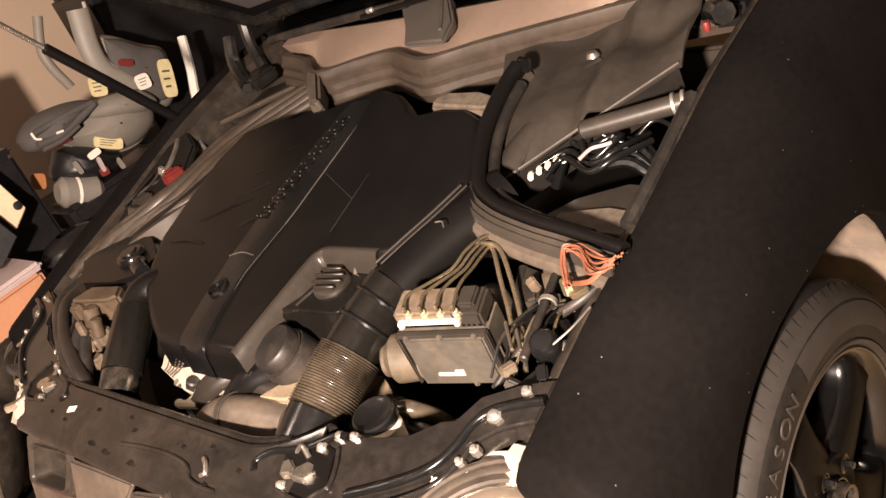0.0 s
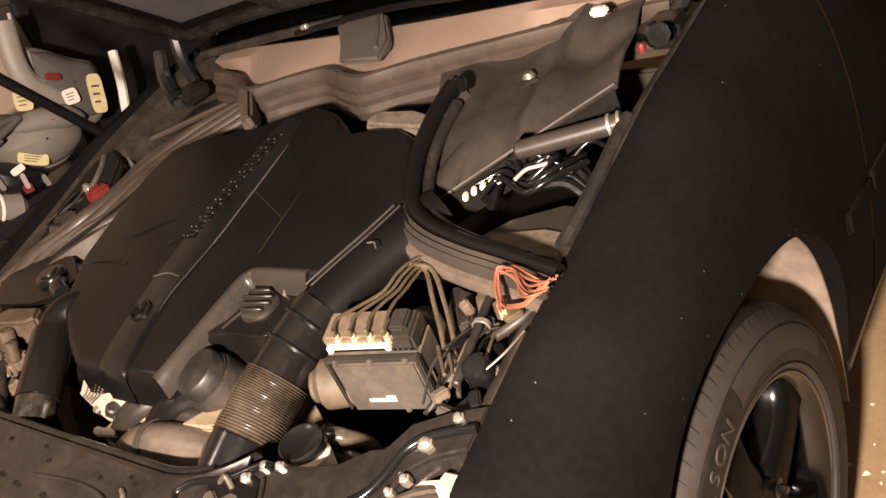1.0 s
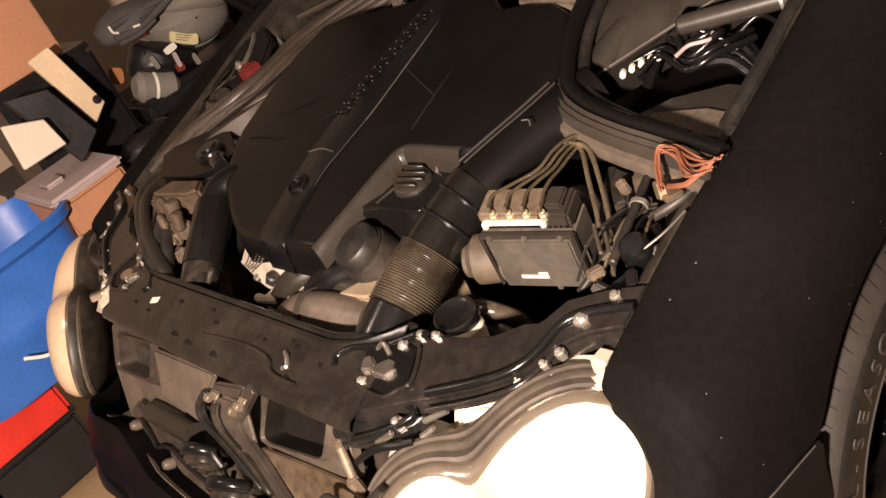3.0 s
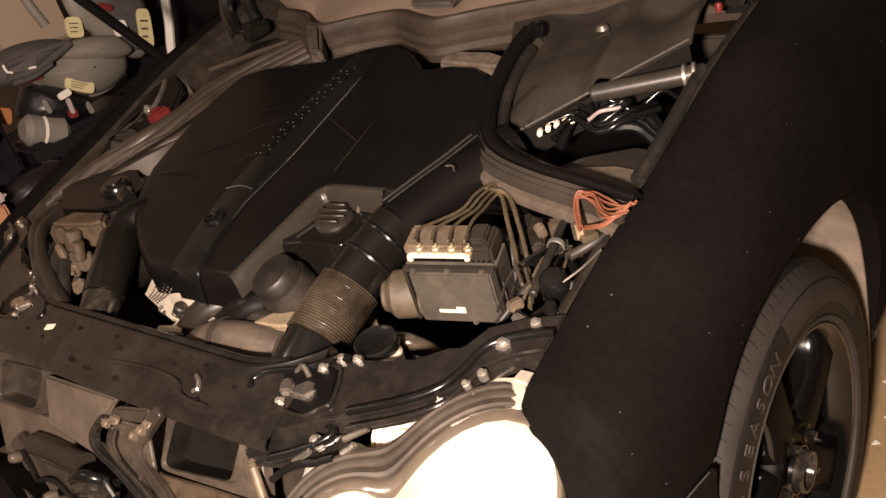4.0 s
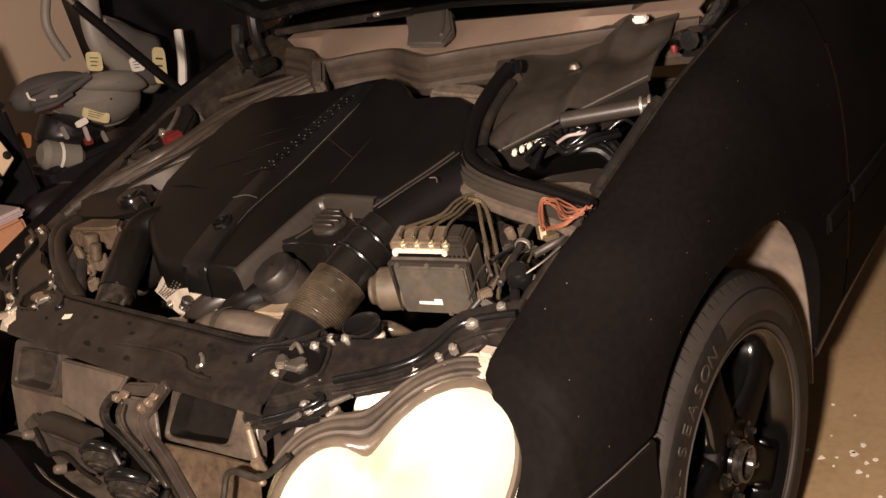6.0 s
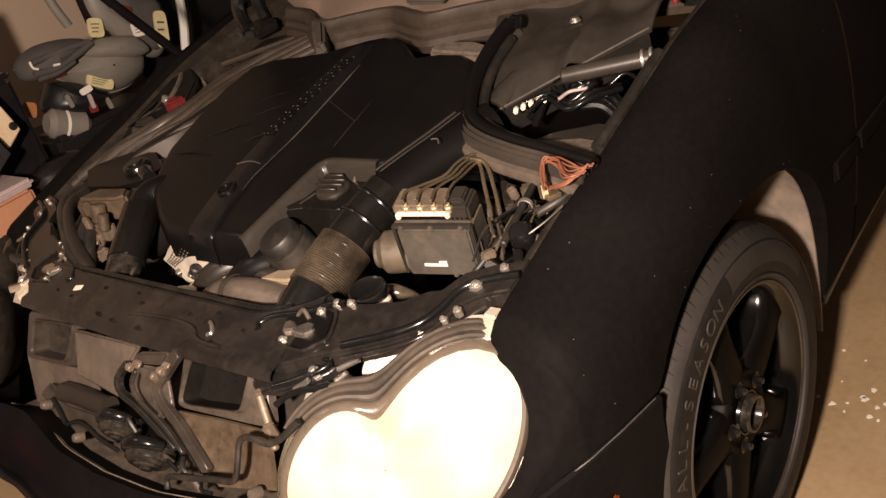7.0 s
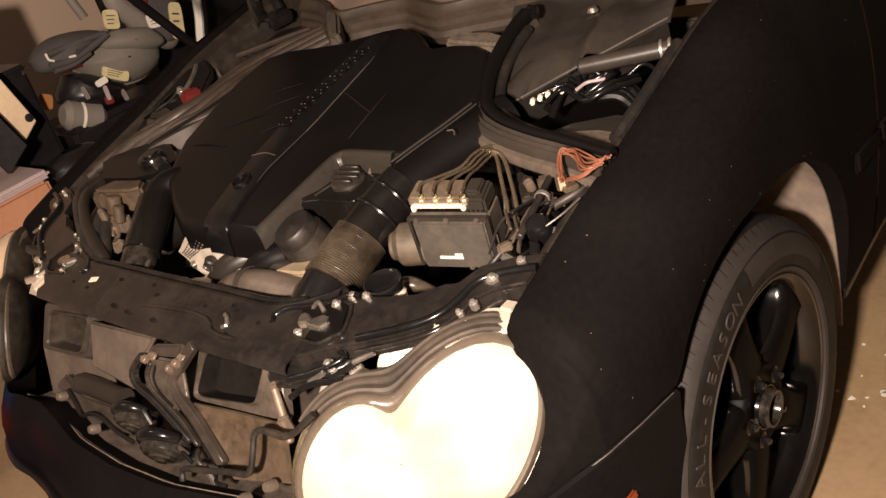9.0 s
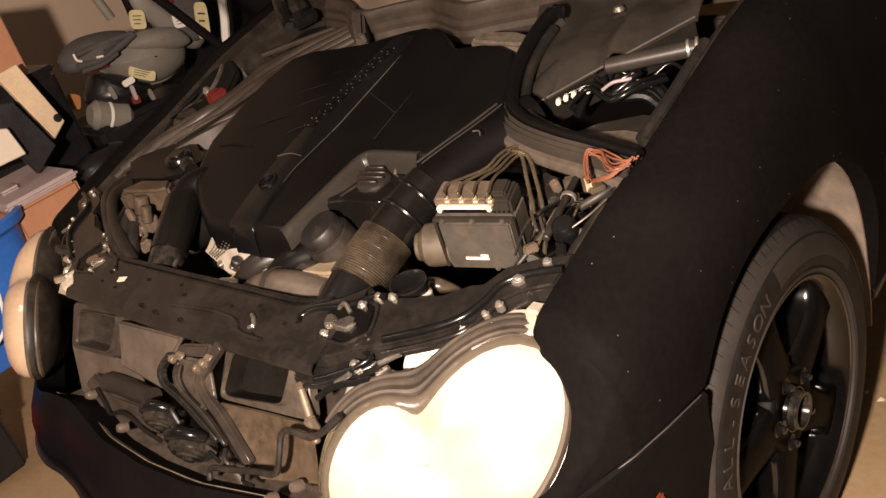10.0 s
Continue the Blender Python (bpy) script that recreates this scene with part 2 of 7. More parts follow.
def joined(*several):
    """One bmesh out of several."""
    out = bmesh.new()
    for bm in several:
        mesh = bpy.data.meshes.new("tmp")
        bm.to_mesh(mesh)
        bm.free()
        out.from_mesh(mesh)
        bpy.data.meshes.remove(mesh)
    return out


def box(x0, x1, y0, y1, z0, z1, bevel=0.004, m=None, segments=2):
    bm = bmesh.new()
    bmesh.ops.create_cube(bm, size=1)
    bmesh.ops.transform(bm, verts=bm.verts, matrix=Matrix.Translation(((x0 + x1) / 2, (y0 + y1) / 2, (z0 + z1) / 2)) @ Matrix.Diagonal((x1 - x0, y1 - y0, z1 - z0, 1)))
    if bevel:
        bmesh.ops.bevel(bm, geom=bm.edges[:], offset=bevel, segments=segments, affect="EDGES", clamp_overlap=True)
    if m:
        bmesh.ops.transform(bm, verts=bm.verts, matrix=m)
    return bm


def spline(points, n):
    """n + 1 points on a smooth curve through the given ones."""
    p = [Vector(q) for q in points]
    p = [2 * p[0] - p[1], *p, 2 * p[-1] - p[-2]]
    out, last = [], len(p) - 3
    for i in range(n + 1):
        f = i / n * last
        k = min(int(f), last - 1)
        t = f - k
        a, b, c, d = p[k : k + 4]
        out.append(0.5 * (2 * b + (c - a) * t + (2 * a - 5 * b + 4 * c - d) * t * t + (3 * b - a - 3 * c + d) * t**3))
    return out


def tube(points, radius, n=24, seg=10, flat=1.0):
    """A round tube along a smooth curve; radius a number or a function of 0..1 along it."""
    line = spline(points, n)
    bm, rings = bmesh.new(), []
    up = Vector((0.13, 0.21, 0.97))
    for i, p in enumerate(line):
        way = (line[min(i + 1, n)] - line[max(i - 1, 0)]).normalized()
        side = way.cross(up).normalized()
        up = side.cross(way).normalized()
        r = radius(i / n) if callable(radius) else radius
        rings.append([bm.verts.new(p + r * (math.cos(a) * side + flat * math.sin(a) * up)) for a in (2 * math.pi * k / seg for k in range(seg))])
    for a, b in zip(rings, rings[1:]):
        for k in range(seg):
            bm.faces.new((a[k], a[(k + 1) % seg], b[(k + 1) % seg], b[k]))
    bm.faces.new(rings[0][::-1])
    bm.faces.new(rings[-1])
    return bm


def lathe(profile, m=None, seg=32, start=0.0, turn=2 * math.pi):
    """A shape turned about z from pairs of radius and height."""
    bm = bmesh.new()
    full = abs(turn - 2 * math.pi) < 1e-6
    count = seg if full else seg + 1
    rings = [[bm.verts.new((r * math.cos(start + turn * k / seg), r * math.sin(start + turn * k / seg), h)) for k in range(count)] for r, h in profile]
    for a, b in zip(rings, rings[1:]):
        for k in range(seg):
            j = (k + 1) % count
            if (a[k].co - a[j].co).length < 1e-7 and (b[k].co - b[j].co).length < 1e-7:
                continue
            bm.faces.new((a[k], a[j], b[j], b[k]))
    bmesh.ops.remove_doubles(bm, verts=bm.verts, dist=1e-6)
    if m:
        bmesh.ops.transform(bm, verts=bm.verts, matrix=m)
    return bm


def along(start, end):
    """A pose whose z runs from start to end."""
    way = Vector(end) - Vector(start)
    return Matrix.Translation(start) @ way.to_track_quat("Z", "Y").to_matrix().to_4x4()


def rod(a, b, radius, seg=12, bevel=0.0):
    length = (Vector(b) - Vector(a)).length
    e = min(bevel, radius * 0.6)
    return lathe([(0, 0), (radius - e, 0), (radius, e), (radius, length - e), (radius - e, length), (0, length)], along(a, b), seg)


def sheet(rows, thick=0.0, closed=False):
    """A surface over rows of points, with thickness."""
    bm = bmesh.new()
    v = [[bm.verts.new(p) for p in row] for row in rows]
    for a, b in zip(v, v[1:]):
        for k in range(len(a) - (0 if closed else 1)):
            j = (k + 1) % len(a)
            bm.faces.new((a[k], a[j], b[j], b[k]))
    if thick:
        bmesh.ops.recalc_face_normals(bm, faces=bm.faces)
        bmesh.ops.solidify(bm, geom=bm.faces[:], thickness=thick)
    return bm


def slab(outline, low, high, bevel=0.004, m=None, segments=2):
    """A plate from a plan outline; low and high are heights or functions of x, y."""
    bm = bmesh.new()
    put = lambda z: [bm.verts.new((x, y, z(x, y) if callable(z) else z)) for x, y in outline]
    a, b = put(low), put(high)
    bm.faces.new(a[::-1])
    bm.faces.new(b)
    for k in range(len(a)):
        j = (k + 1) % len(a)
        bm.faces.new((a[k], a[j], b[j], b[k]))
    bmesh.ops.recalc_face_normals(bm, faces=bm.faces)
    if bevel:
        bmesh.ops.bevel(bm, geom=bm.edges[:], offset=bevel, segments=segments, affect="EDGES", clamp_overlap=True)
    if m:
        bmesh.ops.transform(bm, verts=bm.verts, matrix=m)
    return bm


def graph(pairs):
    """A smooth-ish function through pairs of x and value."""
    xs, ys = zip(*pairs)
    return lambda x: float(np.interp(x, xs, ys))


def mirrored(bm):
    bmesh.ops.transform(bm, verts=bm.verts, matrix=Matrix.Diagonal((-1, 1, 1, 1)))
    bmesh.ops.reverse_faces(bm, faces=bm.faces)
    return bm


# ---- the garage ----
def setting(name, bm, material, label, category):
    return tagged(part(name, bm, material), label, category, kind="structure")


setting("floor", box(-2.6, 3.6, -3.4, 4.4, -0.12, 0.0, 0), CONCRETE, "stained tan concrete garage floor under the car", "floor")
setting("wall_west", box(-2.75, -2.6, -3.4, 4.4, -0.12, 2.6, 0), WALL, "tan painted garage wall behind the stored things", "wall")
setting("wall_east", box(3.6, 3.75, -3.4, 4.4, -0.12, 2.6, 0), UNSEEN_WALL, "plain grey garage wall", "wall")
setting("wall_north", box(-2.75, 3.75, 4.4, 4.55, -0.12, 2.6, 0), UNSEEN_WALL, "plain grey garage wall behind the car", "wall")
setting("wall_south", box(-2.75, 3.75, -3.55, -3.4, -0.12, 2.6, 0), UNSEEN_WALL, "plain grey garage wall ahead of the car", "wall")
setting("ceiling", box(-2.75, 3.75, -3.55, 4.55, 2.6, 2.7, 0), CEILING, "plain grey garage ceiling", "ceiling")

# ---- the car ----
# x to the car's left flank, y towards its tail, z up; the front axle is at y = 0
car = thing("car", "black saloon car, bonnet open, grille removed, one headlamp lit", "car")

AXLE = 0.345
ARCH_Y, ARCH_R, ARCH_H = 0.008, 0.357, 0.368
edge_z = graph([(-0.570, 0.540), (-0.555, 0.556), (-0.532, 0.580), (-0.512, 0.609), (-0.493, 0.635), (-0.480, 0.665), (-0.468, 0.694), (-0.458, 0.722), (-0.452, 0.741), (-0.446, 0.752), (-0.430, 0.777), (-0.25, 0.838), (-0.1, 0.878), (0.15, 0.955), (0.4, 1.005), (0.8, 1.03), (1.7, 1.03)])
edge_x = graph([(-0.570, 0.706), (-0.555, 0.720), (-0.532, 0.736), (-0.512, 0.748), (-0.493, 0.752), (-0.480, 0.753), (-0.468, 0.746), (-0.458, 0.738), (-0.452, 0.725), (-0.446, 0.697), (-0.430, 0.703), (0.0, 0.716), (0.5, 0.735), (1.7, 0.75)])
raw_z, raw_x = edge_z, edge_x
SPAN = (-0.003, -0.002, -0.001, 0.0, 0.001, 0.002, 0.003)
edge_z = lambda y: sum(raw_z(y + d) for d in SPAN) / len(SPAN)
edge_x = lambda y: sum(raw_x(y + d) for d in SPAN) / len(SPAN) + 0.009 * max(0.0, min(1.0, (-0.449 - y) / 0.020))
flank_x = graph([(-0.570, 0.728), (-0.555, 0.745), (-0.52, 0.775), (-0.50, 0.792), (-0.46, 0.822), (-0.40, 0.838), (-0.31, 0.848), (0.0, 0.858), (0.5, 0.862), (1.7, 0.862)])
seam_z = graph([(-0.55, 0.545), (-0.52, 0.556), (-0.505, 0.565), (-0.49, 0.577), (-0.46, 0.591), (-0.40, 0.596), (-0.30, 0.592)])


sill_z = graph([(0.0, 0.318), (0.37, 0.318), (0.50, 0.338), (0.80, 0.375), (1.7, 0.39)])


def lower_edge(y):
    if abs(y - ARCH_Y) < ARCH_R:
        return AXLE + 0.012 + ARCH_H * (1 - (abs(y - ARCH_Y) / ARCH_R) ** 2.5) ** 0.4
    return seam_z(y) if y < 0 else sill_z(y)


def fender_rows(stations):
    rows = []
    for y in stations:
        xe, ze, xm, low = edge_x(y), edge_z(y), flank_x(y), lower_edge(y)
        if y < -0.3:
            low = max(low, seam_z(y))
        knee = min(max(0.64, low + 0.012), ze - 0.02)
        row = [Vector((xe - 0.010, y, ze - 0.03)), Vector((xe - 0.006, y, ze - 0.004))]
        for k in range(11):
            a = k / 10 * math.pi / 2
            row.append(Vector((xe + (xm - xe) * math.sin(a) ** 0.85, y, knee + (ze - knee) * math.cos(a) ** 0.9)))
        for k in range(1, 7):
            z = knee + (low - knee) * k / 6
            row.append(Vector((xm - 0.05 * max(0, (0.64 - z) / 0.42) ** 2, y, z)))
        end = row[-1]
        row.append(end + Vector((-0.008, 0, -0.004)))
        row.append(end + Vector((-0.035, 0, 0.004)))
        rows.append(row)
    return rows


STATIONS = [*np.linspace(-0.556, -0.432, 44), -0.42, -0.41, -0.39] + [ARCH_Y + ARCH_R * math.sin(a) for a in np.linspace(-1.54, 1.54, 33)] + [0.368, 0.38, 0.42, 0.52]
fender = part("fender", sheet(fender_rows(STATIONS)), PAINT, car, "black painted front wing with fine scratches")
part("fender", mirrored(sheet(fender_rows(STATIONS))), PAINT, car, "black painted front wing with dusty inner edge")
speck_dice = random.Random(3)
specks = bmesh.new()
wing_rows = fender_rows(np.linspace(-0.44, 0.5, 60))
for _ in range(28):
    i, j = speck_dice.randrange(58), speck_dice.randrange(3, 14)
    a, c, d = wing_rows[i][j], wing_rows[i + 1][j], wing_rows[i][j + 1]
    away = (c - a).cross(d - a)
    if away.length < 1e-9 or a.z < 0.62:
        continue
    away = away.normalized() * (1 if away.x > 0 else -1)
    spot = a.lerp(c, speck_dice.random()).lerp(d, speck_dice.random() * 0.5) + away * 0.0008
    side = (c - a).normalized()
    up = away.cross(side)
    r = speck_dice.uniform(0.0006, 0.0015)
    specks.faces.new([specks.verts.new(spot + side * r * math.cos(q) + up * r * math.sin(q)) for q in (0.3, 1.7, 3.1, 4.6)])
tagged(part("dust_speck", specks, LEDGE, fender, "fine pale dust specks"), kind="stuff")
part("front_door", sheet(fender_rows(np.linspace(0.527, 1.6, 8))), PAINT, car, "black painted front door")
part("front_door", mirrored(sheet(fender_rows(np.linspace(0.527, 1.6, 8)))), PAINT, car)
for y0, y1 in ((0.392, 0.520), (0.530, 1.58)):
    part("rubbing_strip", box(0.852, 0.868, y0, y1, 0.560, 0.605, 0.006, None, 3), PAINT, car, "black side rubbing strip")
part("sill_trim", sheet([[Vector((x, y, sill_z(y) + h)) for x, h in ((0.788, -0.026), (0.796, -0.032), (0.822, -0.031), (0.831, -0.024), (0.832, -0.010), (0.826, -0.003), (0.80, -0.002))] for y in np.linspace(0.372, 1.58, 20)], 0.004), BAY_PAINT, car, "dull black sill trim")
part("side_repeater", box(0.826, 0.838, -0.455, -0.430, 0.490, 0.504, 0.005), DULL_AMBER, car, "small amber side marker lamp")


# wheel arch liner, and the wheel
def arch_liner():
    rows = []
    for a in np.linspace(-0.25, math.pi + 0.25, 30):
        rows.append([Vector((x, ARCH_Y + ARCH_R * math.copysign(abs(math.cos(a)) ** 0.8, math.cos(a)) * g, AXLE + 0.012 + ARCH_H * math.copysign(abs(math.sin(a)) ** 0.8, math.sin(a)) * g)) for x, g in ((0.825, 1.0), (0.80, 1.01), (0.70, 1.0), (0.63, 0.97), (0.60, 0.9), (0.59, 0.3))])
    return sheet(rows, 0.004)


part("arch_liner", arch_liner(), LINER, car, "dusty grey plastic arch liner")
part("arch_liner", mirrored(arch_liner()), LINER, car)

SIDE = pose(0, 0, 0, 0, 90, 0)  # turns z, the axis of a lathe, to the car's left flank


def wheel(place, turn):
    """Five broad spokes that run from the bolt circle to the rim; the tyre has a deep sidewall."""
    hub = part("wheel", lathe([(0.0, 0.065), (0.032, 0.065), (0.034, 0.081), (0.044, 0.087), (0.074, 0.087), (0.080, 0.079), (0.082, 0.03), (0.085, -0.06), (0, -0.06)], SIDE, 48), SPOKE, car, "matt black five-spoke alloy wheel with an all-season tyre")
    tyre = [(0.232, -0.100), (0.262, -0.106), (0.295, -0.104), (0.312, -0.097), (0.322, -0.084)]
    for h in (-0.058, -0.022, 0.014, 0.048):
        tyre += [(0.3280, h - 0.014), (0.3280, h - 0.005), (0.320, h - 0.0045), (0.320, h + 0.0045), (0.3280, h + 0.005), (0.3280, h + 0.012)]
    tyre += [(0.3262, 0.068), (0.3225, 0.079), (0.3155, 0.090), (0.3060, 0.0995), (0.3025, 0.1015), (0.3015, 0.0995), (0.3000, 0.1015), (0.290, 0.1055), (0.275, 0.1080), (0.262, 0.1082), (0.247, 0.106), (0.2455, 0.1035), (0.244, 0.1055), (0.236, 0.101), (0.230, 0.095), (0.214, 0.07), (0.214, -0.09), (0.232, -0.100)]
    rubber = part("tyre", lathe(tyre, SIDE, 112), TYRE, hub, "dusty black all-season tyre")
    # paler ring paints the lit shoulder; the near-black tread stands for the wing's shade
    shoulder = [(0.3228, 0.0775), (0.3232, 0.0795), (0.3160, 0.0908), (0.3065, 0.1003), (0.3035, 0.1020), (0.3030, 0.1000)]
    part("tyre_shoulder", lathe(shoulder, SIDE, 112), TYRE_BAND, rubber, "tyre shoulder coloured paler where light catches it")
    band = [(0.2990, 0.1005), (0.2990, 0.1032), (0.290, 0.1068), (0.275, 0.1093), (0.2640, 0.1094), (0.2640, 0.107)]
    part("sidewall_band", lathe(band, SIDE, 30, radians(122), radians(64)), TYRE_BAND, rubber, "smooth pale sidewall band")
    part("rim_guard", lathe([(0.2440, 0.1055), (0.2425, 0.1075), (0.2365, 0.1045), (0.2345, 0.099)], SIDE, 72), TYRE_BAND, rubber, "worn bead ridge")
    slits = bmesh.new()
    slit_dice = random.Random(8)
    for k in range(88):
        a = 2 * math.pi * (k + slit_dice.uniform(-0.12, 0.12)) / 88
        half = slit_dice.uniform(0.007, 0.010)
        bm = box(-0.0004, 0.0004, -half, half, -0.003, 0.0006, 0, pose(0, 0, 0, 0, 0, math.degrees(a)) @ pose(0.3188, 0, 0.0865, 0, 52, 0) @ pose(0, 0, 0, 0, 0, 90 - 20))
        mesh = bpy.data.meshes.new("tmp")
        bm.to_mesh(mesh)
        bm.free()
        slits.from_mesh(mesh)
        bpy.data.meshes.remove(mesh)
    bmesh.ops.transform(slits, verts=slits.verts, matrix=SIDE)
    tagged(part("tread_slit", slits, DARK, rubber, "narrow shoulder slits"), kind="stuff")
    for k, letter in enumerate("ALL-SEASON"):
        a = radians(164.7 - k * 6.5)
        data = bpy.data.curves.new("letter", "FONT")
        data.body, data.size, data.extrude, data.align_x = letter, 0.039, 0.0010, "CENTER"
        ob = new("tmp", data)
        mesh = bpy.data.meshes.new_from_object(ob)
        bpy.data.objects.remove(ob)
        bm = bmesh.new()
        bm.from_mesh(mesh)
        bpy.data.meshes.remove(mesh)
        way = Vector((math.cos(a), math.sin(a)))
        spot = Matrix(((0, 0, 1, 0.1080), (way.y, way.x, 0, way.x * 0.2630), (-way.x, way.y, 0, way.y * 0.2630), (0, 0, 0, 1)))
        bmesh.ops.transform(bm, verts=bm.verts, matrix=spot)
        part("letter", bm, LETTER, rubber, "worn raised tyre lettering")
    barrel = [(0.229, 0.100), (0.2325, 0.097), (0.2325, 0.090), (0.222, 0.080), (0.212, 0.066), (0.205, 0.02), (0.201, -0.09), (0.222, -0.102), (0.222, -0.106), (0.197, -0.09), (0.196, 0.015), (0.206, 0.07), (0.216, 0.088), (0.224, 0.0985), (0.229, 0.100)]
    part("rim", lathe(barrel, SIDE, 80), RIM, hub)
    part("rim_lip", lathe([(0.2255, 0.0985), (0.2268, 0.1010), (0.2300, 0.1014), (0.2320, 0.0985), (0.229, 0.096)], SIDE, 80), LIP, hub, "worn bright rim edge")
    for k in range(5):
        rows = []
        for r, half, h, deep in ((0.050, 0.036, 0.087, 0.05), (0.072, 0.046, 0.0880, 0.05), (0.092, 0.043, 0.0895, 0.05), (0.120, 0.038, 0.0905, 0.05), (0.150, 0.036, 0.0905, 0.048), (0.175, 0.038, 0.0895, 0.045), (0.195, 0.046, 0.0865, 0.04), (0.209, 0.058, 0.084, 0.035), (0.219, 0.076, 0.079, 0.028)):
            rows.append([Vector((r, s * half * w, h - d)) for s, w, d in ((-1, 1.12, deep), (-1, 1.02, 0.022), (-1, 0.93, 0.008), (-1, 0.75, 0.002), (-1, 0.4, 0.0004), (0, 0, 0.0), (1, 0.4, 0.0004), (1, 0.75, 0.002), (1, 0.93, 0.008), (1, 1.02, 0.022), (1, 1.12, deep))])
        bm = sheet(rows, closed=True)
        bmesh.ops.holes_fill(bm, edges=bm.edges)
        bm.normal_update()
        for face in bm.faces:
            face.material_index = 1 if abs(face.normal.z) < 0.5 else 0
        bmesh.ops.transform(bm, verts=bm.verts, matrix=SIDE @ pose(0, 0, 0, 0, 0, turn + 72 * k))
        part("spoke", bm, SPOKE, hub).data.materials.append(RIM)
        a = radians(turn + 72 * k)
        at = Vector((0.0, 0.060 * math.sin(a), -0.060 * math.cos(a)))
        part("bolt_well", lathe([(0.0105, 0.085), (0.0105, 0.0885), (0.0125, 0.0891), (0.0150, 0.0881)], Matrix.Translation(at) @ SIDE, 20), RIM, hub)
        part("wheel_bolt", lathe([(0, 0.102), (0.005, 0.102), (0.0075, 0.099), (0.0075, 0.089), (0.0098, 0.088), (0.0098, 0.078)], Matrix.Translation(at) @ SIDE, 6), COVER_GLOSS, hub, "dark steel wheel bolt")
    part("centre_ring", lathe([(0.026, 0.067), (0.026, 0.104), (0.028, 0.107), (0.0325, 0.107), (0.0345, 0.103), (0.0335, 0.099), (0.0345, 0.095), (0.0345, 0.073)], SIDE, 36), HORN, hub, "open hub bore ring")
    part("hub_ring", lathe([(0.0345, 0.083), (0.037, 0.0925), (0.0395, 0.0925), (0.0415, 0.087)], SIDE, 36), RIM, hub)
    part("brake_disc", lathe([(0.06, -0.03), (0.148, -0.03), (0.148, -0.055), (0.06, -0.055)], SIDE, 48), DARK, hub, "dark brake disc")
    part("brake_backplate", lathe([(0.03, -0.058), (0.194, -0.058), (0.194, -0.064), (0.03, -0.064)], SIDE, 48), DARK, hub, "dark brake backplate")
    hub.matrix_world = place
    return hub


# pale tube painted as the highlight along the wing joint
part("wing_edge", tube([(flank_x(y) + 0.003, y, seam_z(y) - 0.002) for y in np.linspace(-0.54, -0.32, 12)], 0.0010, 40, 6), EDGE_HIGHLIGHT, car, "fine pale highlight line along the wing joint")
front_wheel = wheel(pose(0.752, -0.045, AXLE, 0, 0, 0), 122)
other = copy_thing(front_wheel, pose(-0.752, -0.045, AXLE, 0, 0, 180))


# headlamps: an inner and an outer round lamp grown into one lens
LAMP_AT = Vector((0.575, -0.585, 0.678))
LAMP_OUT = Vector((0.56, -0.757, 0.306)).normalized()
LAMP_U = Vector((0, 0, 1)).cross(LAMP_OUT).normalized()
LAMP_V = LAMP_OUT.cross(LAMP_U)


def lamp_outline(grow=0.0, count=64):
    """Points (u, v) round two leaning ovals that melt into each other."""
    def depth(u, v):
        out = 0
        for cu, cv, ru, rv, lean in ((0.078, -0.058, 0.102, 0.162, -39.5), (-0.083, -0.056, 0.065, 0.104, -36.9)):
            c, s = math.cos(radians(lean)), math.sin(radians(lean))
            du, dv = (u - cu) * c + (v - cv) * s, -(u - cu) * s + (v - cv) * c
            out += math.exp(7 * (1 - math.hypot(du / (ru + grow), dv / (rv + grow))))
        return out

    points = []
    for k in range(count):
        a = 2 * math.pi * k / count
        du, dv, near, far = math.cos(a), math.sin(a), 0.0, 0.4
        for _ in range(30):
            mid = (near + far) / 2
            if depth(0.0 + du * mid, -0.058 + dv * mid) > 1:
                near = mid
            else:
                far = mid
        points.append((du * near, -0.058 + dv * near))
    return points


def lamp_point(u, v, w):
    return LAMP_AT + u * LAMP_U + v * LAMP_V + w * LAMP_OUT


def lamp_dome(grow, levels, centre_v=-0.058):
    """Rings from the outline towards the middle: pairs of share of the outline and height."""
    line = lamp_outline(grow)
    return [[lamp_point(u * f, centre_v + (v - centre_v) * f, w - 0.35 * max(0, u * f) ** 2 * 2) for u, v in line] for f, w in levels]


def lamp_rings(levels, count=64):
    """Rings round the lens: pairs of growth of the outline and height."""
    return [[lamp_point(u, v, w - 0.7 * max(0, u) ** 2) for u, v in lamp_outline(grow, count)] for grow, w in levels]


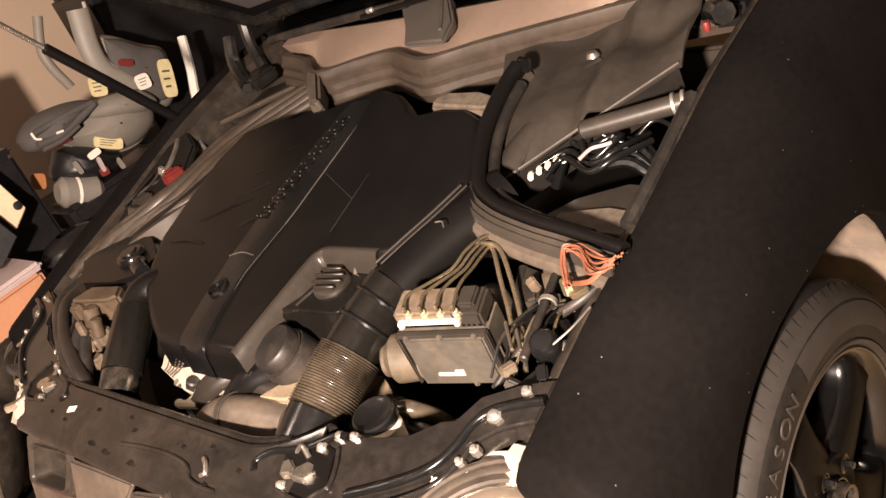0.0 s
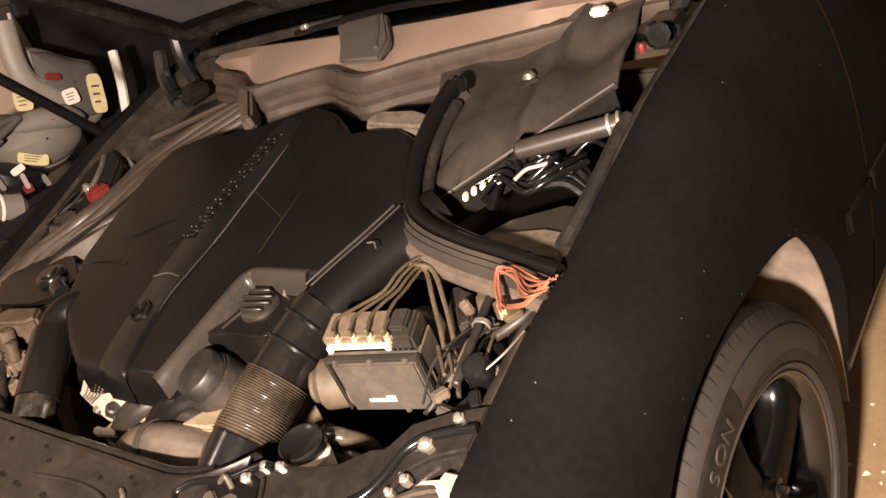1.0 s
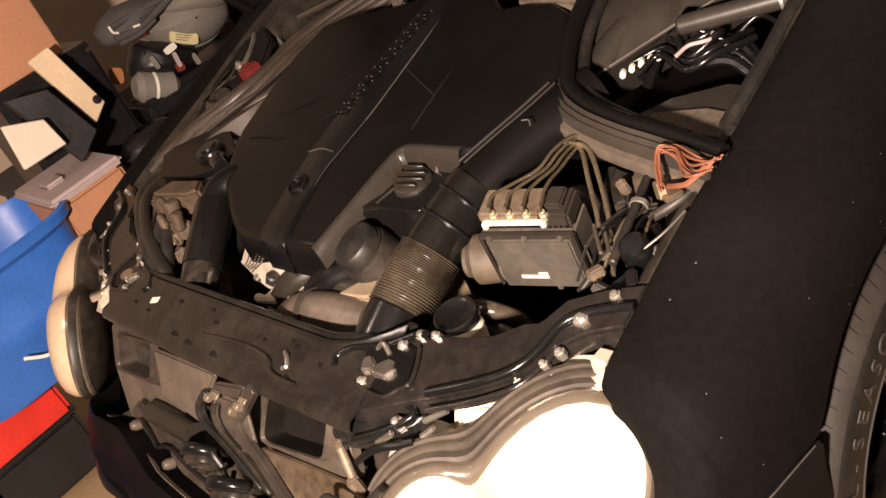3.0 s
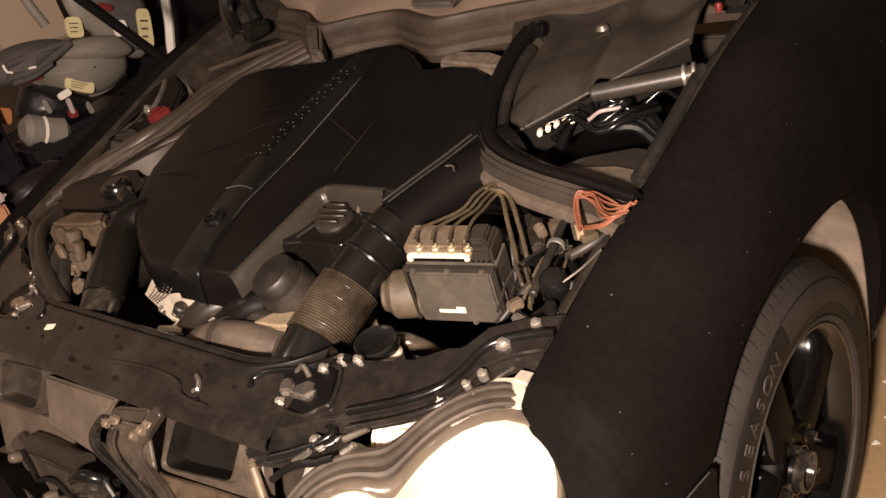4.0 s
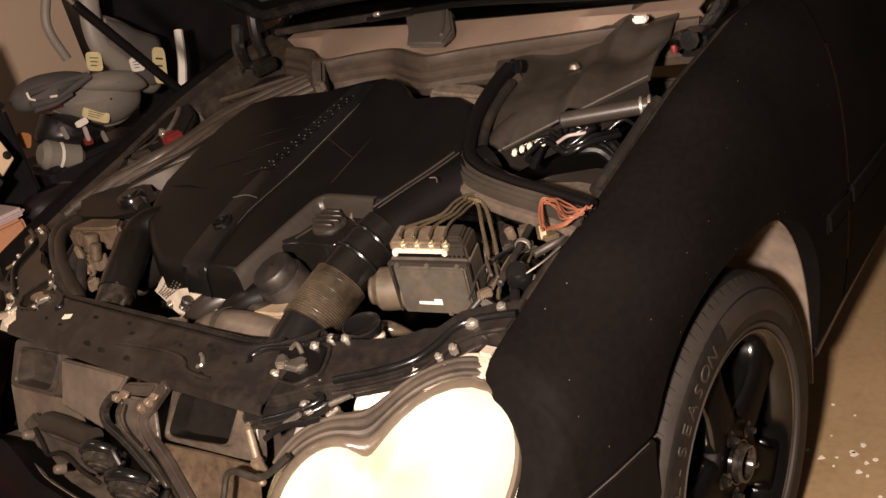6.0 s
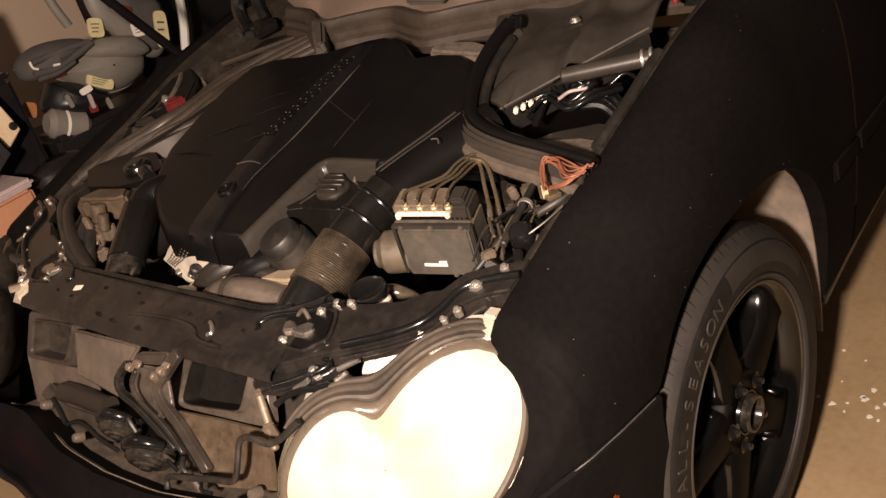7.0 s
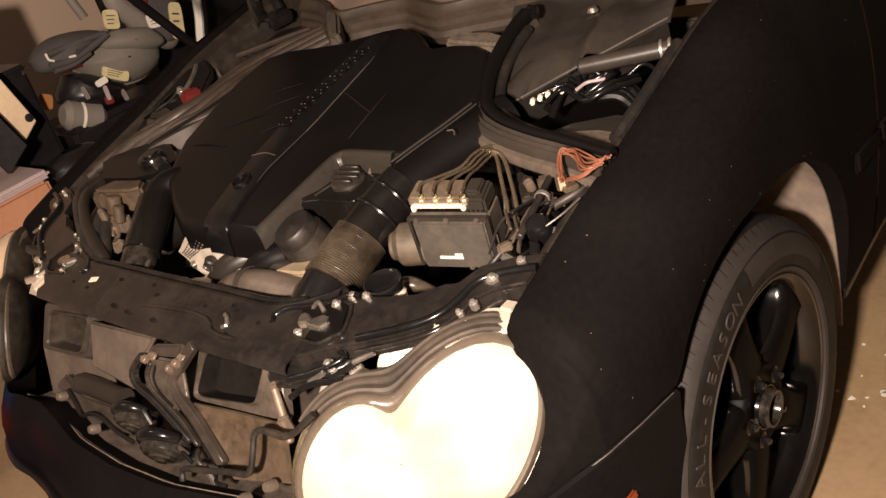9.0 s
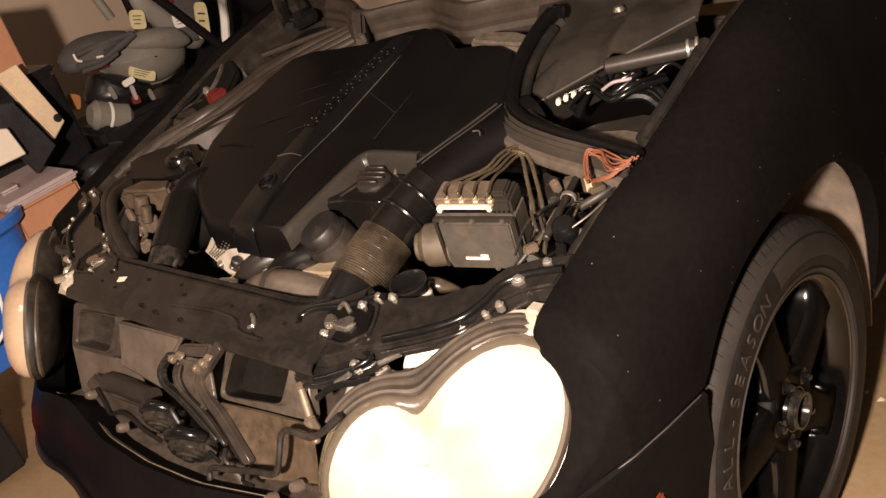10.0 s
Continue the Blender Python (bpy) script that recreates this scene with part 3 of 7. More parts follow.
def headlamp(lit):
    turn = (lambda bm: bm) if lit else mirrored
    label = "lit peanut-shaped headlamp glowing warm white" if lit else "unlit peanut-shaped headlamp with a hazed tan lens"
    case = turn(sheet(lamp_dome(0.012, [(1.0, -0.012), (1.02, -0.03), (1.0, -0.06), (0.9, -0.11), (0.5, -0.13), (0.02, -0.13)] if lit else [(1.0, -0.012), (0.99, -0.022), (0.90, -0.036), (0.75, -0.05), (0.4, -0.06), (0.02, -0.06)]), closed=True))
    lamp = part("headlamp", case, CREAM if lit else BAY_DUSTY, car, label)
    rim = turn(sheet(lamp_rings([(-0.008, 0.002), (-0.005, 0.006), (-0.002, 0.007), (0.003, 0.004), (0.0055, -0.002), (0.006, -0.012), (0.006, -0.03), (0.0, -0.034)]), closed=True))
    part("lamp_rim", rim, CHROME_EDGE, lamp, "clear tan lamp edge")
    if lit:
        edge = lamp_rings([(0.0052, 0.0), (0.0064, 0.0005), (0.0072, -0.001), (0.0070, -0.003)])
        part("lamp_bead", sheet([row[-15:] + row[:11] for row in edge]), STEEL, lamp, "thin bright edge beside the wing")
        glow = sheet(lamp_dome(-0.0055, [(1.0, 0.0), (0.985, 0.002), (0.93, 0.006), (0.8, 0.013), (0.6, 0.020), (0.35, 0.025), (0.1, 0.027), (0.01, 0.027)]), closed=True)
        part("reflector", glow, LIT, lamp, "glowing lamp inside")
        lens = sheet(lamp_dome(-0.004, [(1.0, 0.004), (0.985, 0.007), (0.93, 0.012), (0.8, 0.020), (0.6, 0.028), (0.35, 0.033), (0.1, 0.035), (0.01, 0.035)]), closed=True)
        glass = part("lens", lens, LENS, lamp, "clear plastic lens")
        glass.visible_shadow = False
    else:
        part("reflector", turn(sheet(lamp_dome(0.006, [(1.0, -0.004), (0.985, 0.008), (0.93, 0.024), (0.8, 0.040), (0.6, 0.051), (0.35, 0.056), (0.1, 0.057), (0.01, 0.057)]), closed=True)), UNLIT_LENS, lamp)
    # the wavy rubber seal that follows the lens over its top
    if lit:
        folds = lamp_rings([(0.0055, -0.014), (0.0065, -0.004), (0.0095, -0.0015), (0.0130, -0.003), (0.0140, -0.010), (0.0145, -0.014), (0.0155, -0.0125), (0.0185, -0.0115), (0.0210, -0.015), (0.0215, -0.021), (0.0220, -0.0245), (0.0235, -0.0235), (0.0260, -0.026), (0.0265, -0.034)], 96)
        part("lamp_seal", sheet([row[8:42] for row in folds], 0.002), DUSTY_RUBBER, lamp, "dusty grooved rubber seal over the lamp")
    for u, v, r, deep in () if not lit else ((0.075, -0.05, 0.062, 0.10), (-0.08, -0.075, 0.052, 0.085)):
        cap = turn(rod(lamp_point(u, v + 0.065, -0.035), lamp_point(u, v + 0.085, -0.035 - deep), r, 28, 0.01))
        part("lamp_cap", cap, WHITE, lamp, "round pale rear lamp cap")
    if lit:
        ridges = [(0.0, 0.0), (0.020, 0.0), (0.023, 0.002)]
        for k in range(4):
            h, r = 0.012 * k, 0.025 + 0.0065 * k
            ridges += [(r, h + 0.004), (r + 0.001, h + 0.009), (r - 0.007, h + 0.0100), (r - 0.007, h + 0.0135)]
        cap = lathe(ridges + [(0.047, 0.056), (0.047, 0.08), (0.0, 0.082)], along(lamp_point(0.018, 0.034, -0.050), lamp_point(0.013, 0.034, -0.11)), 44)
        part("cap_ring", cap, CREAM, lamp, "pale stepped lamp cap")
    return lamp


headlamp(True)
far_lamp = headlamp(False)
far_lamp.location.x -= 0.088


# front bumper, with the empty grille opening behind its lip
lip_y = graph([(0.0, -0.768), (0.15, -0.76), (0.33, -0.722), (0.45, -0.725), (0.55, -0.70), (0.63, -0.645), (0.70, -0.59), (0.75, -0.55), (0.79, -0.505), (0.822, -0.46), (0.836, -0.41), (0.850, -0.312)])
lip_z = graph([(0.0, 0.548), (0.30, 0.548), (0.42, 0.535), (0.5, 0.497), (0.58, 0.470), (0.64, 0.482), (0.70, 0.525), (0.75, 0.543), (0.79, 0.570), (0.822, 0.591), (0.836, 0.595), (0.850, 0.592)])


def bumper_rows():
    rows = []
    for at in np.r_[-0.850, -0.843, -0.836, -0.822, np.linspace(-0.80, 0.80, 49), 0.822, 0.836, 0.843, 0.850]:
        y, z = lip_y(abs(at)), lip_z(abs(at))
        far = min(1.0, max(0.0, (-0.2 - at) / 0.4))
        x, z = at * (1 + 0.10 * far), z + 0.03 * far
        out = Vector((x * 0.55, y + 0.25, 0)).normalized()
        start = Vector((x, y, z))
        row = [start - out * 0.05 + Vector((0, 0, -0.035)), start - out * 0.012 + Vector((0, 0, -0.008)), start, start + out * 0.006 + Vector((0, 0, -0.004))]
        for f, bulge in ((0.12, 0.035), (0.25, 0.055), (0.4, 0.066), (0.55, 0.062), (0.75, 0.05), (0.9, 0.03), (1.0, 0.0)):
            row.append(Vector((x, y, z + (0.2 - z) * f)) + out * bulge * (1 - 0.97 * min(1, abs(x) / 0.82) ** 6))
        rows.append(row)
    return rows


part("bumper", sheet(bumper_rows()), BUMPER_PAINT, car, "black front bumper with a black moulding")
strip = [Vector((x, lip_y(abs(x)), 0.40)) + Vector((x * 0.55, lip_y(abs(x)) + 0.25, 0)).normalized() * 0.066 * (1 - 0.97 * min(1, abs(x) / 0.82) ** 6) for x in np.linspace(-0.7, 0.3, 16)]
part("bumper_moulding", tube(strip, 0.016, 40, 8, 0.6), COVER, car, "black bumper moulding")
ledge = [[Vector((x, lip_y(abs(x)) + 0.012 + d, 0.535 - h)) for d, h in ((0.0, 0.0), (0.02, 0.022), (0.075, 0.035), (0.12, 0.06))] for x in np.linspace(-0.44, 0.44, 23)]
part("bumper_ledge", sheet(ledge, 0.006), LEDGE, car, "dusty inner bumper ledge")


# front panel with two air ducts: it leans forward towards its foot
def on_panel(x, z, off=0.0):
    return Vector((x, -0.9625 + 0.5 * z - off, z))


def panel_path(points, off):
    return [on_panel(x, z, off) for x, z in points]


def patch(corners, off, dish=0.0, n=8, thick=0.004):
    """A plate on the panel between four corners (x, z), bowed in its middle."""
    a, b, c, d = (Vector((x, 0, z)) for x, z in corners)
    rows = []
    for v in np.linspace(0, 1, n):
        row = []
        for u in np.linspace(0, 1, n):
            p = a.lerp(b, u).lerp(d.lerp(c, u), v)
            row.append(on_panel(p.x, p.z, off + dish * math.sin(math.pi * u) * math.sin(math.pi * v)))
        rows.append(row)
    return sheet(rows, thick)


def four_sided(corners, grow, back=0.0, power=0.3):
    """A rounded four-sided ring between four corners (x, z) of the panel, grown about its middle and moved back."""
    tl, tr, br, bl = [on_panel(x, z) for x, z in corners]
    out = []
    for a in np.linspace(0, 2 * math.pi, 48, endpoint=False):
        u = 0.5 + 0.5 * grow * math.copysign(abs(math.cos(a)) ** power, math.cos(a))
        v = 0.5 + 0.5 * grow * math.copysign(abs(math.sin(a)) ** power, math.sin(a))
        out.append(bl.lerp(br, u).lerp(tl.lerp(tr, u), v) + Vector((0, back, -0.5 * back)))
    return out


def air_duct(mouth, flange, material, inside, label):
    rows = [four_sided(flange, 1.0, 0.016, 0.16), four_sided(flange, 0.99, 0.004, 0.16), four_sided(flange, 0.95, 0.0, 0.18), four_sided(mouth, 1.12, -0.001, 0.22), four_sided(mouth, 1.06, -0.006, 0.24), four_sided(mouth, 1.02, -0.006, 0.26), four_sided(mouth, 1.0, -0.002, 0.27)]
    duct = part("air_duct", sheet(rows, closed=True), material, car, label)
    # shallow back; its dark colour replaces the shade of a deep duct
    part("duct_back", sheet([four_sided(mouth, 1.0, -0.002, 0.27), four_sided(mouth, 0.99, 0.006, 0.27), four_sided(mouth, 0.96, 0.026, 0.3), four_sided(mouth, 0.5, 0.032, 0.4), four_sided(mouth, 0.02, 0.034, 0.5)], 0, True), inside, duct, "shallow duct inside, coloured dark for the shade of depth")
    return duct


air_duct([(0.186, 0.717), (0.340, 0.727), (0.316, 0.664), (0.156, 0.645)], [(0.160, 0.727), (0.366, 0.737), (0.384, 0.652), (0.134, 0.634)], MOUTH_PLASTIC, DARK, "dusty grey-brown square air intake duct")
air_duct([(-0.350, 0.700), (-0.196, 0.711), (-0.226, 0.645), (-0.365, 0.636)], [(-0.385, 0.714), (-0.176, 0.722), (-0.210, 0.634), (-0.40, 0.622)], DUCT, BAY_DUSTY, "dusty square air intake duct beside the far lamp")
part("radiator_panel", sheet([[Vector((x, y, z)) for y, z in ((-0.535, 0.735), (-0.548, 0.715), (-0.572, 0.66), (-0.602, 0.60), (-0.627, 0.555), (-0.650, 0.52), (-0.67, 0.49))] for x in np.linspace(-0.44, 0.41, 30)], 0.006), DUCT, car, "dirty radiator panel")
ON_PANEL = Matrix(((1, 0, 0, 0), (0, 0.5, -0.894, -0.9625), (0, 1, 0.447, 0), (0, 0, 0, 1)))


def pressing(outline, low, high, bevel=0.003):
    """A flat plate with rounded edges on the panel; the outline is (x, z)."""
    return slab(outline, low, high, bevel, ON_PANEL, 3)


def strip(points, half, low, high, bevel=0.003):
    """A flat bar of even width along a line (x, z) on the panel."""
    line = [p.to_2d() for p in spline([(x, z, 0) for x, z in points], 14)]
    a, b = [], []
    for k, p in enumerate(line):
        way = (line[min(k + 1, 14)] - line[max(k - 1, 0)]).normalized()
        a.append((p.x - way.y * half, p.y + way.x * half * 0.8))
        b.append((p.x + way.y * half, p.y - way.x * half * 0.8))
    return pressing(a + b[::-1], low, high, bevel)


part("duct_plate", pressing([(-0.184, 0.708), (0.045, 0.716), (0.016, 0.687), (-0.010, 0.668), (-0.030, 0.618), (-0.175, 0.630)], 0.0, 0.009, 0.005), PANEL, car, "smooth dusty brown duct plate")
part("panel_ramp", patch([(0.150, 0.634), (0.384, 0.652), (0.404, 0.575), (0.262, 0.545)], 0.004, -0.012, 10, 0.005), RUSTY, car, "rust-stained sloping duct floor")
part("panel_ramp", patch([(-0.40, 0.625), (-0.16, 0.636), (-0.06, 0.575), (-0.36, 0.545)], -0.004, -0.006, 10, 0.005), PANEL, car, "dusty sloping panel")
part("impact_bar", tube(panel_path([(-0.222, 0.598), (-0.205, 0.600), (-0.15, 0.603), (-0.055, 0.604)], 0.012), lambda u: 0.0195 * min(1.0, 0.55 + 6 * u), 34, 18, 1.0), COVER_LIGHTER, car, "dark bumper support bar")
part("bar_cover", pressing([(-0.31, 0.575), (-0.24, 0.542), (-0.12, 0.544), (-0.05, 0.532), (-0.03, 0.560), (-0.07, 0.585), (-0.20, 0.580), (-0.27, 0.602)], 0.004, 0.018, 0.006), DUCT, car, "dusty plastic shield under the support bar")
bracket = part("latch_bracket", pressing([(0.009, 0.682), (0.121, 0.692), (0.136, 0.650), (0.142, 0.631), (0.103, 0.609), (0.030, 0.628)], 0.0, 0.010, 0.004), MOUTH_PLASTIC, car, "dusty brown centre latch bracket")
part("bracket_plate", pressing([(0.049, 0.707), (0.143, 0.722), (0.123, 0.698), (0.018, 0.684)], 0.004, 0.016, 0.004), DUCT, bracket, "dusty latch plate")
part("bracket_rib", strip([(0.012, 0.684), (-0.020, 0.655), (-0.011, 0.632), (0.036, 0.620), (0.082, 0.606), (0.158, 0.577)], 0.0065, 0.004, 0.020), RUBBER, bracket, "black bracket edge")
part("bracket_rib", strip([(0.034, 0.676), (0.022, 0.652), (0.040, 0.632), (0.090, 0.615), (0.135, 0.598), (0.176, 0.574)], 0.005, 0.004, 0.016), BAY_DUSTY, bracket)
part("bracket_slot", strip([(0.046, 0.672), (0.040, 0.650), (0.060, 0.632), (0.100, 0.618)], 0.0035, 0.004, 0.0112, 0.001), DARK, bracket)
for x, z, wide, tall in ((0.030, 0.690, 0.014, 0.013), (0.052, 0.699, 0.024, 0.007), (0.126, 0.700, 0.014, 0.016), (0.108, 0.688, 0.009, 0.020), (0.140, 0.712, 0.020, 0.006)):
    part("bracket_clip", box(-wide / 2, wide / 2, -0.008, 0.006, -tall / 2, tall / 2, 0.0028, Matrix.Translation(on_panel(x, z, 0.022)) @ pose(0, 0, 0, 26, 0, 0), 3), DIRTY_ALLOY, bracket, "pale dusty clip")
part("panel_bar", strip([(0.163, 0.724), (0.123, 0.684), (0.104, 0.660), (0.124, 0.637), (0.166, 0.616), (0.206, 0.590), (0.246, 0.563)], 0.010, 0.004, 0.018, 0.004), DUCT, car, "dusty diagonal panel bar")
# raised dark strip painted as the bar's shadow
part("panel_bar", strip([(0.148, 0.722), (0.108, 0.684), (0.088, 0.658), (0.108, 0.630), (0.150, 0.606), (0.190, 0.580), (0.226, 0.556)], 0.004, 0.004, 0.012, 0.002), DARK, car, "dark strip for the shadow beside the panel bar")
loom_dice = random.Random(5)
for k in range(9):
    x, z = 0.02 + 0.026 * k + loom_dice.uniform(-0.01, 0.01), 0.606 - 0.0055 * k + loom_dice.uniform(-0.008, 0.008)
    part("loom_end", tube([on_panel(x, z, 0.02), on_panel(x + 0.018, z + loom_dice.uniform(-0.008, 0.010), 0.034), on_panel(x + 0.036, z - loom_dice.uniform(0.006, 0.020), 0.026)], loom_dice.uniform(0.003, 0.0055), 12, 8), (RUBBER, DUCT, COVER_GLOSS)[k % 3], bracket, "grimy wiring end")


def horn(place, tilt, size):
    spot = place @ pose(0, 0, 0, 90 + tilt, 0, 18) @ Matrix.Diagonal((size, size, size, 1))
    body = part("horn", lathe([(0, 0.026), (0.010, 0.026), (0.013, 0.022), (0.024, 0.021), (0.026, 0.0175), (0.034, 0.017), (0.039, 0.011), (0.042, 0.010), (0.043, 0.004), (0.043, -0.012), (0.036, -0.02), (0, -0.02)], spot, 40), HORN, car, "dusty black round horn")
    part("horn_snail", tube([spot @ Vector((0.041 * math.cos(a), 0.041 * math.sin(a), -0.012)) for a in np.linspace(0.4, 5.2, 9)], lambda u: (0.010 + 0.010 * u) * size, 30, 10), COVER_GLOSS, body)


horn(pose(0.008, -0.696, 0.594), 28, 0.84)
horn(pose(0.112, -0.712, 0.576), 30, 0.95)
part("wiring_loom", tube([(0.493, -0.65, 0.712), (0.462, -0.668, 0.686), (0.438, -0.676, 0.675), (0.405, -0.677, 0.674), (0.383, -0.677, 0.671), (0.369, -0.682, 0.661), (0.366, -0.694, 0.638), (0.362, -0.704, 0.617), (0.350, -0.710, 0.602), (0.307, -0.715, 0.595), (0.245, -0.722, 0.582), (0.185, -0.728, 0.569), (0.181, -0.737, 0.551)], 0.0052, 90, 8), RUBBER, car, "dusty black cable")
part("wiring_loom", tube(panel_path([(-0.236, 0.594), (-0.205, 0.575), (-0.183, 0.560), (-0.150, 0.570), (-0.115, 0.572), (-0.06, 0.560), (0.0, 0.555)], 0.03), 0.0042, 36, 8), DARK, car, "thin black cable")
for x, z, off in ((-0.25, 0.585, 0.04), (-0.12, 0.558, 0.045), (0.335, 0.56, 0.045), (0.385, 0.585, 0.035), (0.398, 0.556, 0.04)):
    part("trim_clip", lathe([(0, 0.008), (0.007, 0.006), (0.010, 0), (0.010, -0.012)], Matrix.Translation(on_panel(x, z, off)) @ pose(0, 0, 0, 60, 0, 0), 12), PANEL, car, "dusty trim clip")

# crossmember, with its front lip, and the arms that run to the wings; all lean forward with the wing line
beam_z = lambda y: 0.891 + 0.26 * y
rows = []
for x in np.linspace(-0.40, 0.39, 40):
    b = -0.512 + (0.06 * ((x - 0.24) / 0.15) ** 2 if x > 0.24 else 0.0) + (-0.012 * (x + 0.28) / 0.12 if x < -0.28 else 0)
    f = -0.606 - 0.006 * math.cos(math.pi * x / 0.8)
    rows.append([Vector((x, f + 0.012, 0.712)), Vector((x, f + 0.001, 0.716)), Vector((x, f - 0.003, 0.722)), Vector((x, f - 0.001, 0.7295)), Vector((x, f + 0.006, beam_z(f) + 0.0035)), Vector((x, f + 0.022, beam_z(f + 0.022))), Vector((x, f + 0.030, beam_z(f + 0.030) + 0.004)), Vector((x, f + 0.036, beam_z(f + 0.036) + 0.005)), Vector((x, b - 0.020, beam_z(b - 0.020) + 0.004)), Vector((x, b - 0.008, beam_z(b) + 0.006)), Vector((x, b, beam_z(b) + 0.005)), Vector((x, b + 0.006, beam_z(b) - 0.004)), Vector((x, b + 0.008, 0.69))])
beam = part("crossmember", sheet(rows, 0.003), BEAM_PAINT, car, "dusty black front crossmember with small holes")
hole_dice = random.Random(11)
for x, y in ((-0.24, -0.57), (-0.052, -0.529), (0.041, -0.566), (-0.062, -0.594), (0.024, -0.595), (0.19, -0.53), (0.224, -0.583), (0.206, -0.538), (-0.16, -0.535), (-0.115, -0.589), (0.125, -0.545), (0.275, -0.55), (-0.30, -0.565), (-0.02, -0.547)):
    part("slot", box(-0.005, 0.005, -0.0028, 0.0028, -0.004, 0.0012, 0, Matrix.Translation((x, y, beam_z(y) + 0.0046)) @ pose(0, 0, 0, 14.6, 0, hole_dice.uniform(-20, 20))), DARK, beam)
part("paint_mark", box(-0.010, 0.010, -0.006, 0.006, -0.001, 0.0012, 0.0005, Matrix.Translation((-0.242, -0.550, beam_z(-0.55) + 0.005)) @ pose(0, 0, 0, 14.6, 0, 20)), CREAM, beam, "pale paint mark")
part("stamped_rib", tube([(0.190, -0.551, beam_z(-0.551) + 0.006), (0.202, -0.557, beam_z(-0.557) + 0.008), (0.212, -0.568, beam_z(-0.568) + 0.006), (0.205, -0.574, beam_z(-0.574) + 0.005)], 0.004, 14, 8), STEEL, beam, "worn stamped tab")
part("stamped_rib", tube([(-0.031, -0.574, 0.7475), (0.032, -0.567, 0.7495), (0.10, -0.563, 0.7505), (0.150, -0.566, 0.750), (0.172, -0.573, 0.748), (0.186, -0.583, 0.745), (0.215, -0.588, 0.744), (0.252, -0.588, 0.744)], 0.0032, 60, 8), BEAM_PAINT, beam)
part("back_seal", tube([(x, -0.504 + (0.06 * ((x - 0.24) / 0.15) ** 2 if x > 0.24 else 0.0), beam_z(-0.504) + 0.003) for x in np.linspace(-0.36, 0.33, 12)], 0.0055, 50, 8), BAY_PAINT, beam, "black rubber edge")


